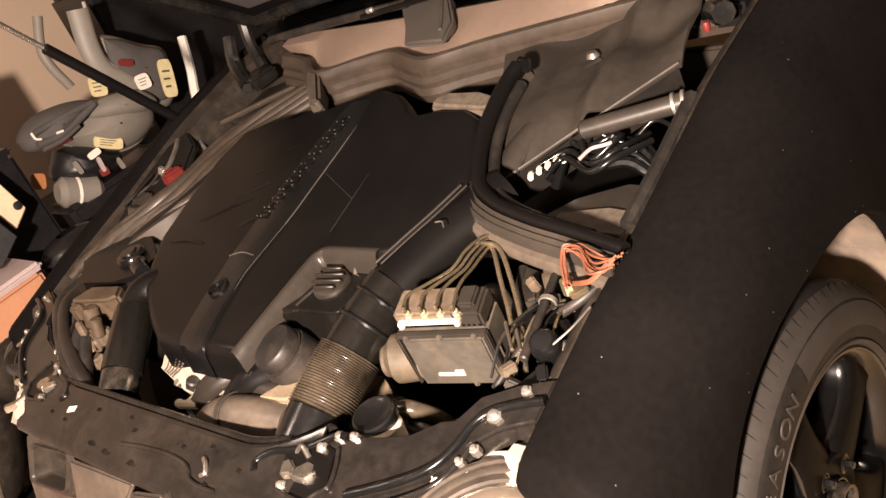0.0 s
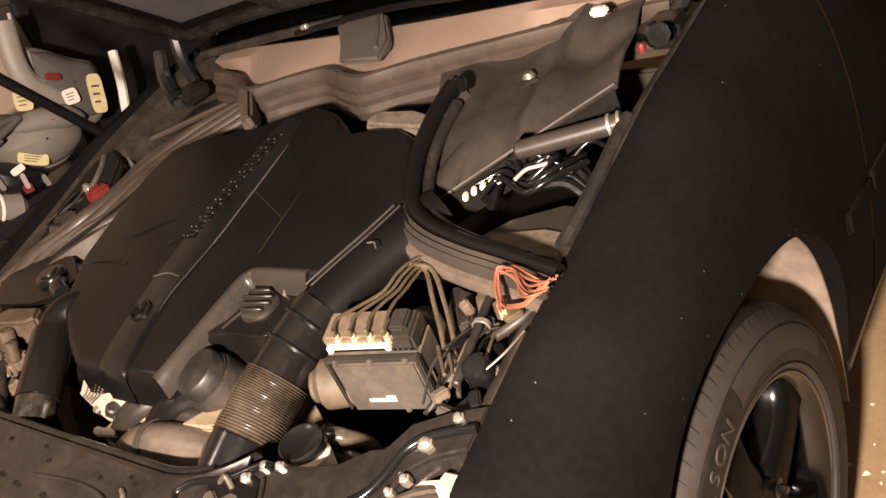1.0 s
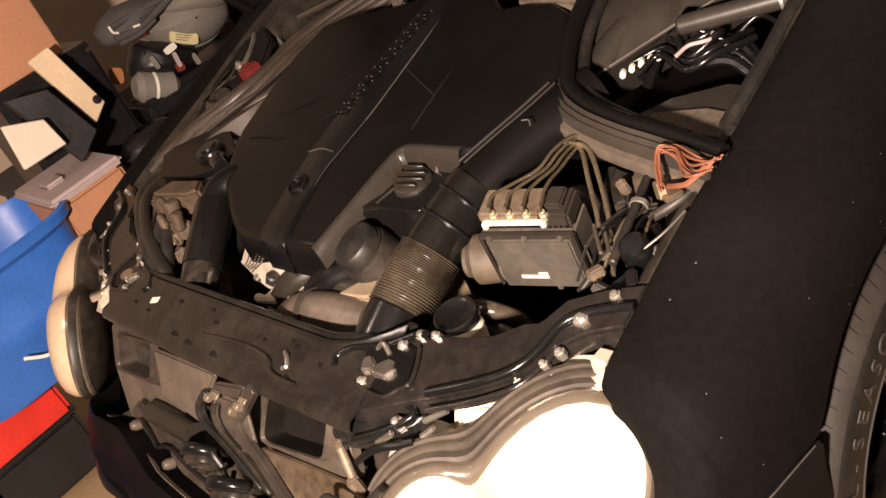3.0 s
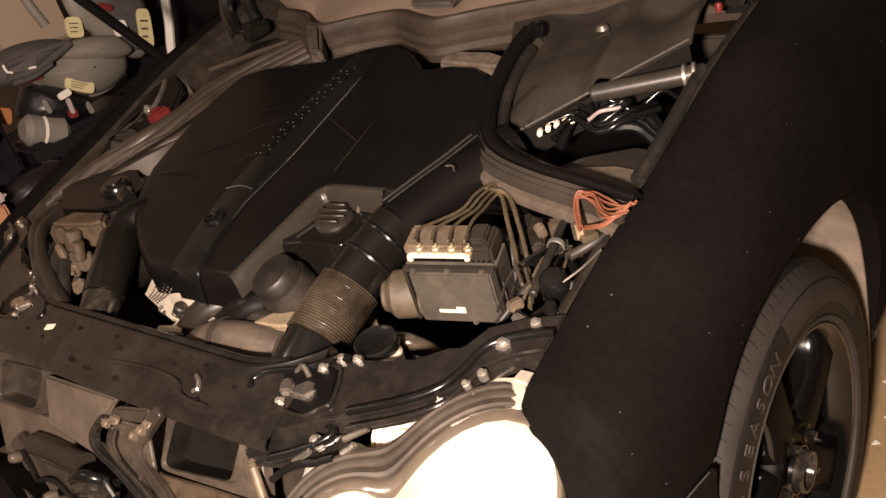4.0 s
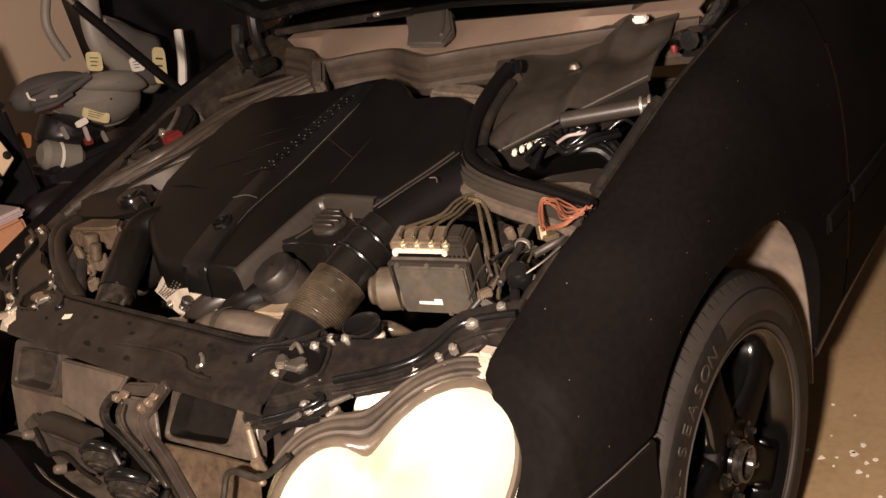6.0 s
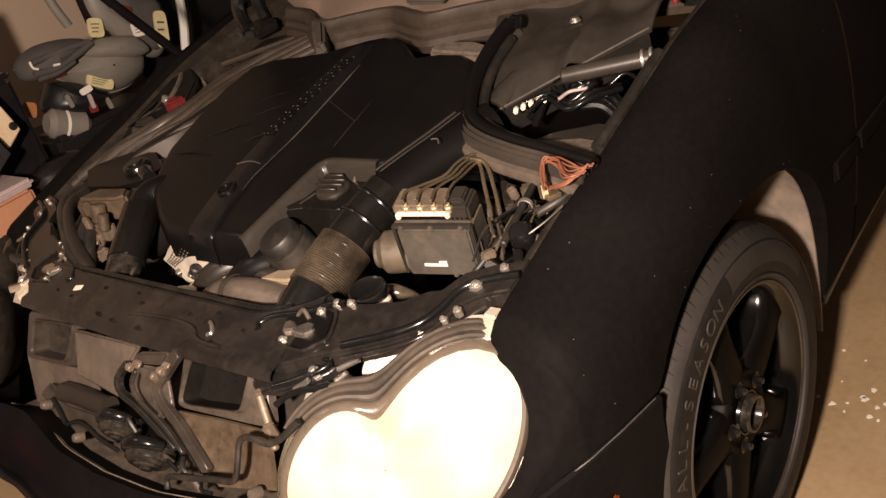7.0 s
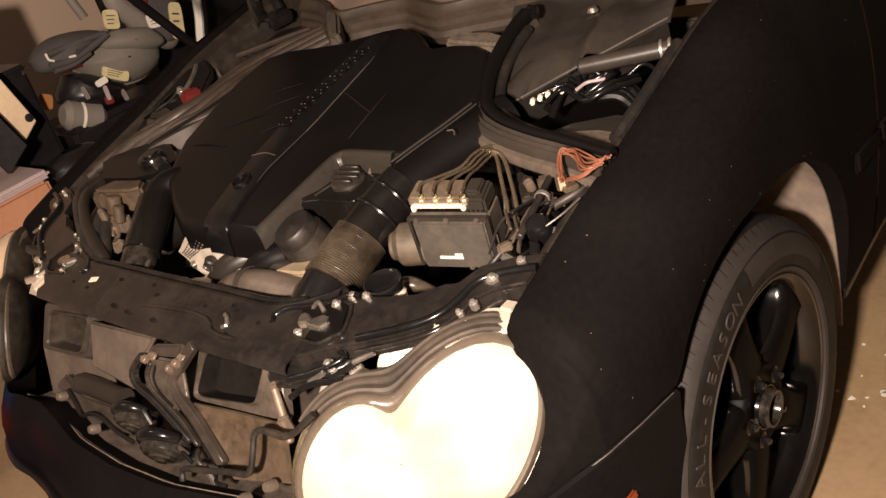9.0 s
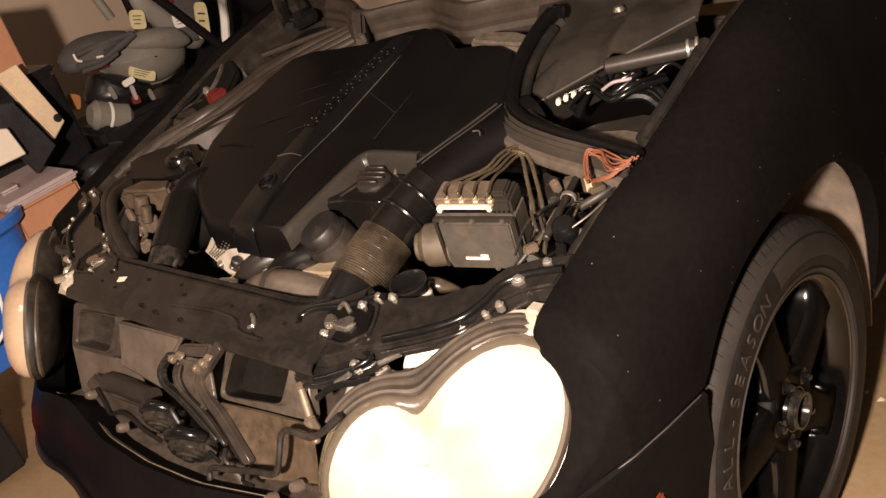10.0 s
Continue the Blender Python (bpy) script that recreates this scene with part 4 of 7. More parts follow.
def lamp_arm(flip):
    turn = mirrored if flip else (lambda bm: bm)
    outline = [(0.34, -0.59), (0.40, -0.585), (0.455, -0.552), (0.50, -0.533), (0.55, -0.509), (0.592, -0.482), (0.616, -0.458), (0.628, -0.43), (0.655, -0.405), (0.70, -0.385), (0.70, -0.325), (0.65, -0.342), (0.604, -0.367), (0.585, -0.403), (0.566, -0.408), (0.530, -0.434), (0.490, -0.446), (0.44, -0.456), (0.385, -0.468), (0.335, -0.50)]
    arm = part("lamp_arm", turn(slab(outline, lambda x, y: 0.862 + 0.26 * y, lambda x, y: 0.892 + 0.26 * y, 0.004)), BEAM_PAINT, car, "dusty black pressed lamp carrier")
    lift = lambda x, y, h: (x, y, 0.892 + 0.26 * y + h)
    ridge = [(0.486, -0.533), (0.547, -0.502), (0.590, -0.472), (0.609, -0.440), (0.618, -0.406), (0.636, -0.386), (0.674, -0.368), (0.70, -0.36)]
    part("pressed_rib", turn(tube([lift(x, y, 0.003) for x, y in ridge], 0.0058, 60, 10)), COVER_GLOSS, arm, "smooth glossy pressed rib")
    part("pressed_rib", turn(tube([lift(x + 0.010, y - 0.016, -0.004) for x, y in ridge[:5]], 0.0042, 40, 10)), BEAM_PAINT, arm)
    hook = [(0.303, -0.542), (0.296, -0.529), (0.314, -0.512), (0.345, -0.502), (0.372, -0.493), (0.395, -0.478), (0.414, -0.466), (0.436, -0.462)]
    part("pressed_rib", turn(tube([lift(x, y, 0.003) for x, y in hook], 0.0055, 50, 10)), COVER_GLOSS, arm, "smooth glossy pressed rib")
    lock = part("bonnet_lock", turn(joined(slab([(0.366, -0.541), (0.352, -0.522), (0.360, -0.512), (0.380, -0.522), (0.384, -0.535)], 0.752, 0.7665, 0.003), slab([(0.384, -0.538), (0.379, -0.522), (0.392, -0.506), (0.408, -0.508), (0.418, -0.522), (0.411, -0.537)], 0.750, 0.764, 0.003), tube([(0.360, -0.500, 0.764), (0.374, -0.496, 0.774), (0.390, -0.503, 0.764)], 0.004, 14, 8))), STEEL, car, "worn steel bonnet lock")
    part("lock_plate", turn(slab([(0.362, -0.552), (0.340, -0.508), (0.386, -0.474), (0.430, -0.482), (0.450, -0.528), (0.424, -0.556)], lambda x, y: 0.885 + 0.26 * y, lambda x, y: 0.8955 + 0.26 * y, 0.003)), COVER, lock, "black lock plate")
    part("plate_edge", turn(tube([lift(x, y, 0.004) for x, y in ((0.362, -0.554), (0.394, -0.558), (0.424, -0.557), (0.440, -0.542), (0.452, -0.528), (0.444, -0.502), (0.432, -0.482))], 0.0032, 36, 8)), BEAM_PAINT, lock)
    if not flip:
        fold = part("front_fold", slab([(0.318, -0.578), (0.34, -0.572), (0.40, -0.565), (0.455, -0.556), (0.485, -0.544), (0.478, -0.562), (0.455, -0.585), (0.41, -0.612), (0.372, -0.622), (0.345, -0.612)], 0.700, lambda x, y: 0.8755 + 0.26 * y, 0.005, None, 3), BAY_PAINT, arm, "black folded lamp bracket")
        part("fold_rib", tube([(0.330, -0.580, 0.729), (0.352, -0.566, 0.733), (0.40, -0.556, 0.736), (0.45, -0.548, 0.738), (0.472, -0.553, 0.737), (0.462, -0.572, 0.732), (0.430, -0.596, 0.725), (0.40, -0.613, 0.720)], 0.0048, 60, 10), COVER_GLOSS, fold, "smooth glossy rib")
        part("lock_lever", tube([(0.420, -0.632, 0.706), (0.436, -0.618, 0.716), (0.456, -0.606, 0.722), (0.476, -0.598, 0.724), (0.498, -0.586, 0.728)], 0.005, 26, 8), COVER_GLOSS, fold)
        for a, b in (((0.488, -0.556, 0.730), (0.520, -0.536, 0.742)), ((0.50, -0.575, 0.726), (0.515, -0.56, 0.735)), ((0.43, -0.60, 0.712), (0.455, -0.585, 0.726))):
            part("fold_stud", rod(a, b, 0.0045, 10, 0.0015), STEEL, fold, "worn steel stud")
    for x, y, h, r in ((0.371, -0.549, 0.004, 0.0085), (0.402, -0.486, 0.004, 0.0085), (0.420, -0.465, 0.003, 0.0085), (0.445, -0.460, 0.003, 0.007), (0.455, -0.573, -0.010, 0.009), (0.642, -0.391, 0.004, 0.0105), (0.636, -0.434, 0.0, 0.007), (0.622, -0.452, -0.002, 0.0065), (0.668, -0.352, 0.003, 0.0075)):
        bolt = lathe([(0, 0.007), (r * 0.55, 0.006), (r * 0.65, 0.005), (r * 0.65, 0.002), (r * 1.0, 0.0015), (r * 1.0, -0.01)], Matrix.Translation(lift(x, y, h)) @ pose(0, 0, 0, 16, 4, 0), 6)
        part("bolt", turn(bolt), BRIGHT_STEEL if not flip else STEEL, arm, "pale zinc bolt")
    return arm


lamp_arm(False)
lamp_arm(True)
part("alloy_bracket", joined(slab([(0.612, -0.448), (0.630, -0.418), (0.668, -0.408), (0.690, -0.412), (0.700, -0.440), (0.672, -0.452), (0.650, -0.462)], 0.745, lambda x, y: 0.868 + 0.26 * y, 0.005), box(0.672, 0.70, -0.432, -0.405, 0.750, 0.776, 0.005), rod((0.632, -0.458, 0.735), (0.640, -0.455, 0.765), 0.009, 12, 0.003)), FOIL, car, "bright bare metal bracket behind the lamp")
part("lamp_adjuster", joined(rod((0.371, -0.622, 0.706), (0.388, -0.637, 0.660), 0.0062, 12, 0.003), box(-0.009, 0.009, -0.008, 0.008, -0.014, 0.014, 0.004, pose(0.391, -0.640, 0.655, 0, -14, 0)), box(-0.006, 0.006, -0.006, 0.006, -0.010, 0.010, 0.003, pose(0.369, -0.620, 0.702, 0, -14, 0)), rod((0.394, -0.645, 0.648), (0.402, -0.651, 0.630), 0.007, 12, 0.003)), DIRTY_ALLOY, car, "cream plastic lamp adjuster")
clutter_dice = random.Random(23)
for k in range(16):
    x, y = 0.43 + 0.016 * k + clutter_dice.uniform(-0.02, 0.02), -0.575 + 0.0105 * k + clutter_dice.uniform(-0.018, 0.018)
    spot = Matrix.Translation((x, y, 0.728 + 0.24 * (y + 0.56) + clutter_dice.uniform(-0.006, 0.016))) @ pose(0, 0, 0, clutter_dice.uniform(-30, 30), clutter_dice.uniform(-30, 30), clutter_dice.uniform(0, 180))
    a, b, c = clutter_dice.uniform(0.010, 0.026), clutter_dice.uniform(0.006, 0.014), clutter_dice.uniform(0.002, 0.008)
    piece = box(-a, a, -b, b, -c, c, 0.0016, spot) if k % 3 else joined(rod(spot @ Vector((-a, 0, 0)), spot @ Vector((a, 0, 0)), b * 0.6, 12, 0.002), rod(spot @ Vector((0, 0, 0)), spot @ Vector((0, b * 1.6, c)), b * 0.4, 8, 0.001))
    part("lamp_bracket", mirrored(piece), (FOIL, FOIL, DIRTY_ALLOY, BAY_DUSTY)[k % 4], car, "pale dirty lamp bracket")
part("lamp_bracket", mirrored(slab([(0.42, -0.60), (0.46, -0.60), (0.52, -0.55), (0.585, -0.49), (0.64, -0.42), (0.66, -0.38), (0.62, -0.37), (0.57, -0.42), (0.50, -0.49), (0.44, -0.545)], 0.715, lambda x, y: 0.866 + 0.25 * y, 0.005)), FOIL, car, "pale dirty lamp bracket")
part("lamp_plug", joined(rod((0.585, -0.478, 0.735), (0.603, -0.468, 0.757), 0.015, 14, 0.004), box(0.575, 0.600, -0.485, -0.462, 0.725, 0.752, 0.005)), CREAM, car, "pale lamp plug")

# inside of the bay: inner wings, floor, bulkhead
for flip in (False, True):
    turn = mirrored if flip else (lambda bm: bm)
    inner = [[Vector((edge_x(y) - 0.016 - d, y, edge_z(y) - h)) for d, h in ((0.0, 0.012), (0.008, 0.016), (0.020 if not flip else 0.040, 0.024), (0.030 if not flip else 0.05, 0.045), (0.05, 0.10), (0.07, 0.40))] for y in np.linspace(-0.44, 0.62, 16)]
    part("inner_wing", turn(sheet(inner, 0.003)), BAY_DUSTY, car, "dusty black inner wing flange")
part("bay_floor", box(-0.66, 0.66, -0.60, 0.45, 0.40, 0.43, 0.005), DARK, car, "dark bay floor")
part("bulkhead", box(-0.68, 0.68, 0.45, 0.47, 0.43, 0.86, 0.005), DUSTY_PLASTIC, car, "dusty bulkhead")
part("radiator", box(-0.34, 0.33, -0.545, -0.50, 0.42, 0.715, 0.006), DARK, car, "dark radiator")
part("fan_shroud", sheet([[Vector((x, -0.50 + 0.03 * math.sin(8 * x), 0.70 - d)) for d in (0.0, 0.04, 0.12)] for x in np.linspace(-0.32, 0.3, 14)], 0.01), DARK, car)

# engine cover: a wide tray that rises towards the bulkhead, with a glossy band down its middle
top_z = lambda x, y: 0.932 + 0.26 * y
COVER_PLAN = [(-0.091, -0.405), (-0.014, -0.404), (0.057, -0.404), (0.142, -0.401), (0.150, -0.34), (0.160, -0.28), (0.170, -0.222), (0.178, -0.208), (0.195, -0.203), (0.25, -0.202), (0.308, -0.201), (0.340, -0.198), (0.370, -0.14), (0.396, -0.071), (0.390, -0.03), (0.372, 0.02), (0.345, 0.072), (0.30, 0.096), (0.243, 0.10), (0.191, 0.092), (0.160, 0.105), (0.136, 0.128), (0.10, 0.152), (0.046, 0.168), (0.0, 0.160), (-0.05, 0.142), (-0.101, 0.124), (-0.18, 0.112), (-0.26, 0.105), (-0.32, 0.08), (-0.345, 0.0), (-0.34, -0.1), (-0.325, -0.2), (-0.285, -0.273), (-0.242, -0.32), (-0.154, -0.376)]


def grown(plan, by):
    """The outline pushed outwards along its own normals; it runs counter-clockwise."""
    out = []
    for k, (x, y) in enumerate(plan):
        (px, py), (qx, qy) = plan[k - 1], plan[(k + 1) % len(plan)]
        a, b = Vector((y - py, px - x)).normalized(), Vector((qy - y, x - qx)).normalized()
        n = (a + b).normalized()
        n *= 1 / max(0.6, n.dot(a))
        out.append((x + n.x * by, y + n.y * by))
    return out


shell = bmesh.new()
levels = []
for grow, drop in ((-0.013, 0.0), (-0.008, -0.0008), (-0.003, -0.0035), (0.001, -0.008), (0.004, -0.016), (0.006, -0.03), (0.008, -0.066)):
    levels.append([shell.verts.new((gx, gy, top_z(x, y) + drop)) for (x, y), (gx, gy) in zip(COVER_PLAN, grown(COVER_PLAN, grow))])
for a, b in zip(levels, levels[1:]):
    for k in range(len(a)):
        j = (k + 1) % len(a)
        shell.faces.new((a[k], a[j], b[j], b[k]))
shell.faces.new(levels[0])
bmesh.ops.triangulate(shell, faces=[f for f in shell.faces if len(f.verts) > 4])
cover = part("engine_cover", shell, COVER, car, "satin black plastic engine cover with a centre band")


def on_cover(x, y, lift=0.0):
    return Vector((x, y, top_z(x, y) + lift))


band_left = graph([(-0.41, -0.014), (-0.325, -0.033), (-0.24, -0.043), (-0.02, -0.045), (0.15, -0.024)])
band_right = graph([(-0.41, 0.058), (-0.333, 0.039), (-0.266, 0.031), (-0.206, 0.038), (-0.146, 0.046), (0.07, 0.046), (0.15, 0.04)])
band_rows = []
for y, drop, out in [(-0.400, 0.066, 0.0175), (-0.400, 0.034, 0.0145), (-0.400, 0.018, 0.0125), (-0.400, 0.0085, 0.0085), (-0.400, 0.003, 0.003)] + [(y, 0.0, 0.0) for y in np.linspace(-0.388, 0.135, 28)]:
    l, r = band_left(y), band_right(y)
    lift = 0.003
    band_rows.append([Vector((x, y - out, top_z(x, y) - drop + h)) for x, h in ((l, -0.003), (l + 0.002, lift), (l + 0.03, lift + 0.001), ((l + r) / 2, lift + 0.001), (r - 0.03, lift + 0.001), (r - 0.002, lift), (r, -0.003))])
part("centre_band", sheet(band_rows), COVER_GLOSS, cover, "glossy black centre band")
# pale tubes draw the edge highlight of the band
part("band_edge", tube([on_cover(band_right(y) + 0.0006, y, 0.0012) for y in np.linspace(-0.16, 0.09, 9)], 0.0011, 40, 6), EDGE_HIGHLIGHT, cover, "thin pale highlight line along the band edge")
part("band_edge", tube([on_cover(band_right(y) + 0.0006, y, 0.001) for y in np.linspace(-0.30, -0.16, 5)], 0.0005, 20, 6), EDGE_HIGHLIGHT, cover)
MARKS = (0.9, 1.0, 0.7, 0.85, 1.0, 0.75, 0.95, 0.4, 0.9, 0.8, 1.0, 0.85)
for k, wide in enumerate(MARKS):
    y = -0.145 + 0.0208 * k
    spot = Matrix.Translation(on_cover(-0.016 + 0.13 * (y + 0.03), y, 0.0045)) @ pose(0, 0, 0, 14.6, 0, 0)
    mark = part("raised_mark", joined(box(-0.016, 0.016, -0.008 * wide, -0.005 * wide, 0, 0.0014, 0.0005, spot), box(-0.016, 0.016 * (1 if k % 3 else 0.2), 0.005 * wide, 0.008 * wide, 0, 0.0014, 0.0005, spot), box(-0.002 if k % 2 else 0.012, 0.002 if k % 2 else 0.016, -0.006, 0.006, 0, 0.0014, 0.0005, spot)), COVER, cover)
    # tiny bright dots added as the glints on the lettering
    for u, v in ((-0.014, -0.006 * wide), (0.014, 0.006 * wide), (0.003 * (k % 3) - 0.003, -0.006 * wide)):
        part("mark_glint", lathe([(0, 0.0022), (0.0007, 0.0018), (0.0012, 0.0)], spot @ Matrix.Translation((u, v, 0.0013)), 8), STEEL, mark, "tiny bright dot for a glint")
emblem = Matrix.Translation(on_cover(-0.005, -0.305, 0.004)) @ pose(0, 0, 0, 14.6, 0, 0)
part("round_emblem", joined(lathe([(0.0165, 0), (0.0165, 0.003), (0.0185, 0.0042), (0.0205, 0.003), (0.0205, 0)], emblem, 40), *[box(-0.0018, 0.0018, 0.0, 0.0175, 0.0, 0.003, 0.001, emblem @ pose(0, 0, 0, 0, 0, a)) for a in (0, 120, 240)]), COVER, cover, "black round emblem")
for a, b, bow in (((-0.145, 0.001), (-0.05, 0.035), 0.006), ((-0.165, -0.109), (-0.05, -0.045), 0.005), ((-0.09, -0.168), (-0.046, -0.141), 0.002), ((-0.275, -0.214), (-0.162, -0.211), 0.004), ((-0.20, -0.06), (-0.06, 0.0), 0.004), ((-0.23, -0.16), (-0.10, -0.10), 0.004)):
    mid = ((a[0] + b[0]) / 2, (a[1] + b[1]) / 2 + bow)
    part("cover_crease", tube([on_cover(*a, -0.0022), on_cover(*mid, -0.0002), on_cover(*b, -0.0022)], 0.0028, 16, 8), COVER, cover, "shallow moulded crease")
part("cover_crease", tube([on_cover(-0.046, -0.237, 0.003), on_cover(-0.012, -0.229, 0.0045), on_cover(0.023, -0.232, 0.003)], 0.0012, 14, 6), EDGE_HIGHLIGHT, cover)
for line in (((0.045, -0.04), (0.171, -0.101)), ((0.174, -0.172), (0.171, -0.101), (0.167, -0.004), (0.150, 0.10))):
    part("cover_joint", tube([on_cover(x, y, -0.0003) for x, y in line], 0.0008, 20, 6), COVER_LIGHTER, cover, "fine moulded joint")

# recess with the oil filler, round breather, intake pipes
shelf = part("filler_recess", slab([(0.150, -0.398), (0.158, -0.345), (0.166, -0.315), (0.20, -0.306), (0.258, -0.304), (0.278, -0.304), (0.289, -0.296), (0.296, -0.27), (0.318, -0.235), (0.335, -0.200), (0.24, -0.195), (0.17, -0.20), (0.152, -0.30)], 0.765, lambda x, y: 0.8355 + 0.08 * (y + 0.30) - (0.03 if y < -0.33 else 0), 0.007, None, 3), PIPE, cover, "satin black recess beside the oil cap")
lip_line = spline([(0.137, -0.407, 0.8215), (0.145, -0.37, 0.8325), (0.156, -0.30, 0.851), (0.168, -0.228, 0.8695), (0.178, -0.208, 0.8745), (0.196, -0.2015, 0.8765), (0.25, -0.2005, 0.877), (0.308, -0.1995, 0.877)], 56)
lip_rows = []
for i, p in enumerate(lip_line):
    way = (lip_line[min(i + 1, 56)] - lip_line[max(i - 1, 0)]).normalized()
    out = Vector((way.y, -way.x, 0)).normalized()
    lip_rows.append([p + out * d + Vector((0, 0, h)) for d, h in ((-0.010, -0.0005), (-0.004, 0.0026), (0.001, 0.0028), (0.005, 0.0008), (0.009, -0.005), (0.013, -0.014), (0.015, -0.034))])
# the lip's paler colour stands in for light on the rounded edge
part("recess_rim", sheet(lip_rows, 0.002), COVER_RIM, cover, "rounded edge of the filler recess, coloured pale as its highlight")
part("recess_rib", tube([(0.190, -0.300, 0.838), (0.196, -0.27, 0.8405), (0.205, -0.235, 0.843)], 0.0022, 14, 8), COVER_RIM, cover)
cap_at = Matrix.Translation((0.226, -0.246, 0.836)) @ pose(0, 0, 0, 14, 6, 18)
oil = part("oil_filler_cap", lathe([(0, 0.018), (0.022, 0.018), (0.029, 0.015), (0.032, 0.008), (0.033, 0.0), (0.034, -0.02)], cap_at, 36), COVER_LIGHTER, car, "ribbed black oil filler cap")
for k in range(4):
    half = (0.019, 0.027, 0.027, 0.019)[k]
    part("cap_rib", box(-half, half, -0.0032 + 0.0125 * (k - 1.5), 0.0032 + 0.0125 * (k - 1.5), 0.016, 0.026, 0.0026, cap_at, 3), COVER_LIGHTER, oil, "raised grip rib")
part("dipstick_clip", joined(box(0.252, 0.292, -0.200, -0.176, 0.845, 0.866, 0.005), tube([(0.250, -0.215, 0.842), (0.262, -0.205, 0.866), (0.278, -0.198, 0.868), (0.29, -0.21, 0.846)], 0.0035, 18, 8), box(0.205, 0.235, -0.192, -0.184, 0.856, 0.870, 0.003), box(0.292, 0.305, -0.194, -0.180, 0.85, 0.862, 0.003)), PANEL, car, "small dusty dipstick clip")
pot = part("breather_pot", lathe([(0, 0.0715), (0.003, 0.0725), (0.005, 0.0715), (0.030, 0.0715), (0.036, 0.0700), (0.039, 0.066), (0.0395, 0.050), (0.0395, 0.046), (0.044, 0.044), (0.045, 0.040), (0.045, -0.06)], along((0.203, -0.347, 0.754), (0.193, -0.374, 0.821)), 48), RUBBER, car, "round black plastic pot")
part("pot_seam", lathe([(0.0395, 0.0475), (0.0412, 0.0478), (0.0412, 0.0492), (0.0395, 0.0495)], along((0.203, -0.347, 0.754), (0.193, -0.374, 0.821)), 48), COVER_LIGHTER, pot)

RIBBED = lambda u: 0.0455 + 0.0028 * max(0.0, math.cos(2 * math.pi * 24 * u)) ** 1.5
AXIS = [(0.302, -0.500, 0.705), (0.307, -0.462, 0.728), (0.309, -0.420, 0.748), (0.311, -0.372, 0.768), (0.316, -0.332, 0.785), (0.324, -0.293, 0.802), (0.333, -0.254, 0.818), (0.342, -0.224, 0.829)]
pipe = part("intake_pipe", tube(AXIS[4:], 0.0445, 30, 40), PIPE, car, "black plastic intake pipe")
part("ribbed_hose", tube(AXIS[2:5], RIBBED, 260, 40), HOSE, pipe, "dusty ribbed intake hose")
part("pipe_elbow", tube(AXIS[:3], lambda u: 0.041 + 0.004 * u, 20, 32), COVER_GLOSS, pipe, "shiny hose end")
for spot, end, r in (((0.3245, -0.291, 0.803), (0.333, -0.254, 0.818), 0.0475), ((0.333, -0.254, 0.818), (0.342, -0.224, 0.829), 0.0470)):
    part("pipe_ring", lathe([(0.0435, -0.004), (r, -0.003), (r + 0.0012, 0.0), (r, 0.003), (0.0435, 0.004)], along(spot, end), 44), COVER_GLOSS, pipe, "raised pipe ring")
part("intake_duct", tube([(0.340, -0.232, 0.824), (0.356, -0.185, 0.836), (0.380, -0.125, 0.848), (0.408, -0.065, 0.858), (0.43, -0.02, 0.862)], lambda u: 0.0445 + 0.004 * u, 30, 32, 0.92), COVER, pipe, "flat black intake duct")
# lighter tubes paint the edge highlight on top of the duct
for lift, off, r in ((0.0, 0.0, 0.0022), (-0.001, 0.011, 0.0016)):
    part("duct_ridge", tube([(0.322 + off, -0.222, 0.872 + lift), (0.345 + off, -0.175, 0.8845 + lift), (0.372 + off, -0.122, 0.898 + lift), (0.397 + off, -0.071, 0.9125 + lift)], r, 28, 8), COVER_LIGHTER, pipe, "pale highlight line along the duct edge")
part("duct_mark", tube([(0.400, -0.150, 0.8985), (0.412, -0.148, 0.8985), (0.420, -0.156, 0.8945)], 0.0012, 12, 6), EDGE_HIGHLIGHT, pipe)

far_pipe = part("intake_pipe", tube([(-0.21, -0.455, 0.758), (-0.235, -0.405, 0.785), (-0.27, -0.35, 0.81)], 0.037, 16, 32), PIPE, car, "dusty black intake pipe")
part("pipe_cuff", tube([(-0.195, -0.487, 0.738), (-0.211, -0.455, 0.758)], 0.0345, 6, 28), HORN, far_pipe, "shiny rubber cuff")
part("pipe_bend", tube([(-0.265, -0.355, 0.808), (-0.272, -0.325, 0.824), (-0.262, -0.295, 0.830), (-0.232, -0.262, 0.822)], 0.031, 20, 24), COVER, far_pipe)


# brake unit with its module, pipes and wires
unit_x = Vector((0.945, 0.315, -0.083)).normalized()
unit_y = Vector((0.132, -0.139, 0.981)).normalized()
unit_n = unit_x.cross(unit_y).normalized()
unit_y = unit_n.cross(unit_x)
UNIT = Matrix.Translation((0.493, -0.299, 0.781)) @ Matrix((unit_x, unit_y, unit_n)).transposed().to_4x4()
unit = part("brake_control_unit", box(-0.067, 0.067, -0.060, 0.050, -0.062, -0.006, 0.005, UNIT), ECU, car, "grey brake control unit with a small label")
part("unit_lid", box(-0.060, 0.060, -0.054, 0.040, -0.006, 0.003, 0.003, UNIT), ECU, unit, "dusty grey module lid")
part("unit_rim", joined(box(-0.067, 0.067, 0.0425, 0.0485, -0.008, 0.0035, 0.002, UNIT), box(0.0625, 0.068, -0.052, 0.0485, -0.008, 0.0035, 0.002, UNIT), box(-0.068, -0.0635, -0.052, 0.0485, -0.008, 0.0035, 0.002, UNIT)), DUSTY_PLASTIC, unit, "grey module rim")
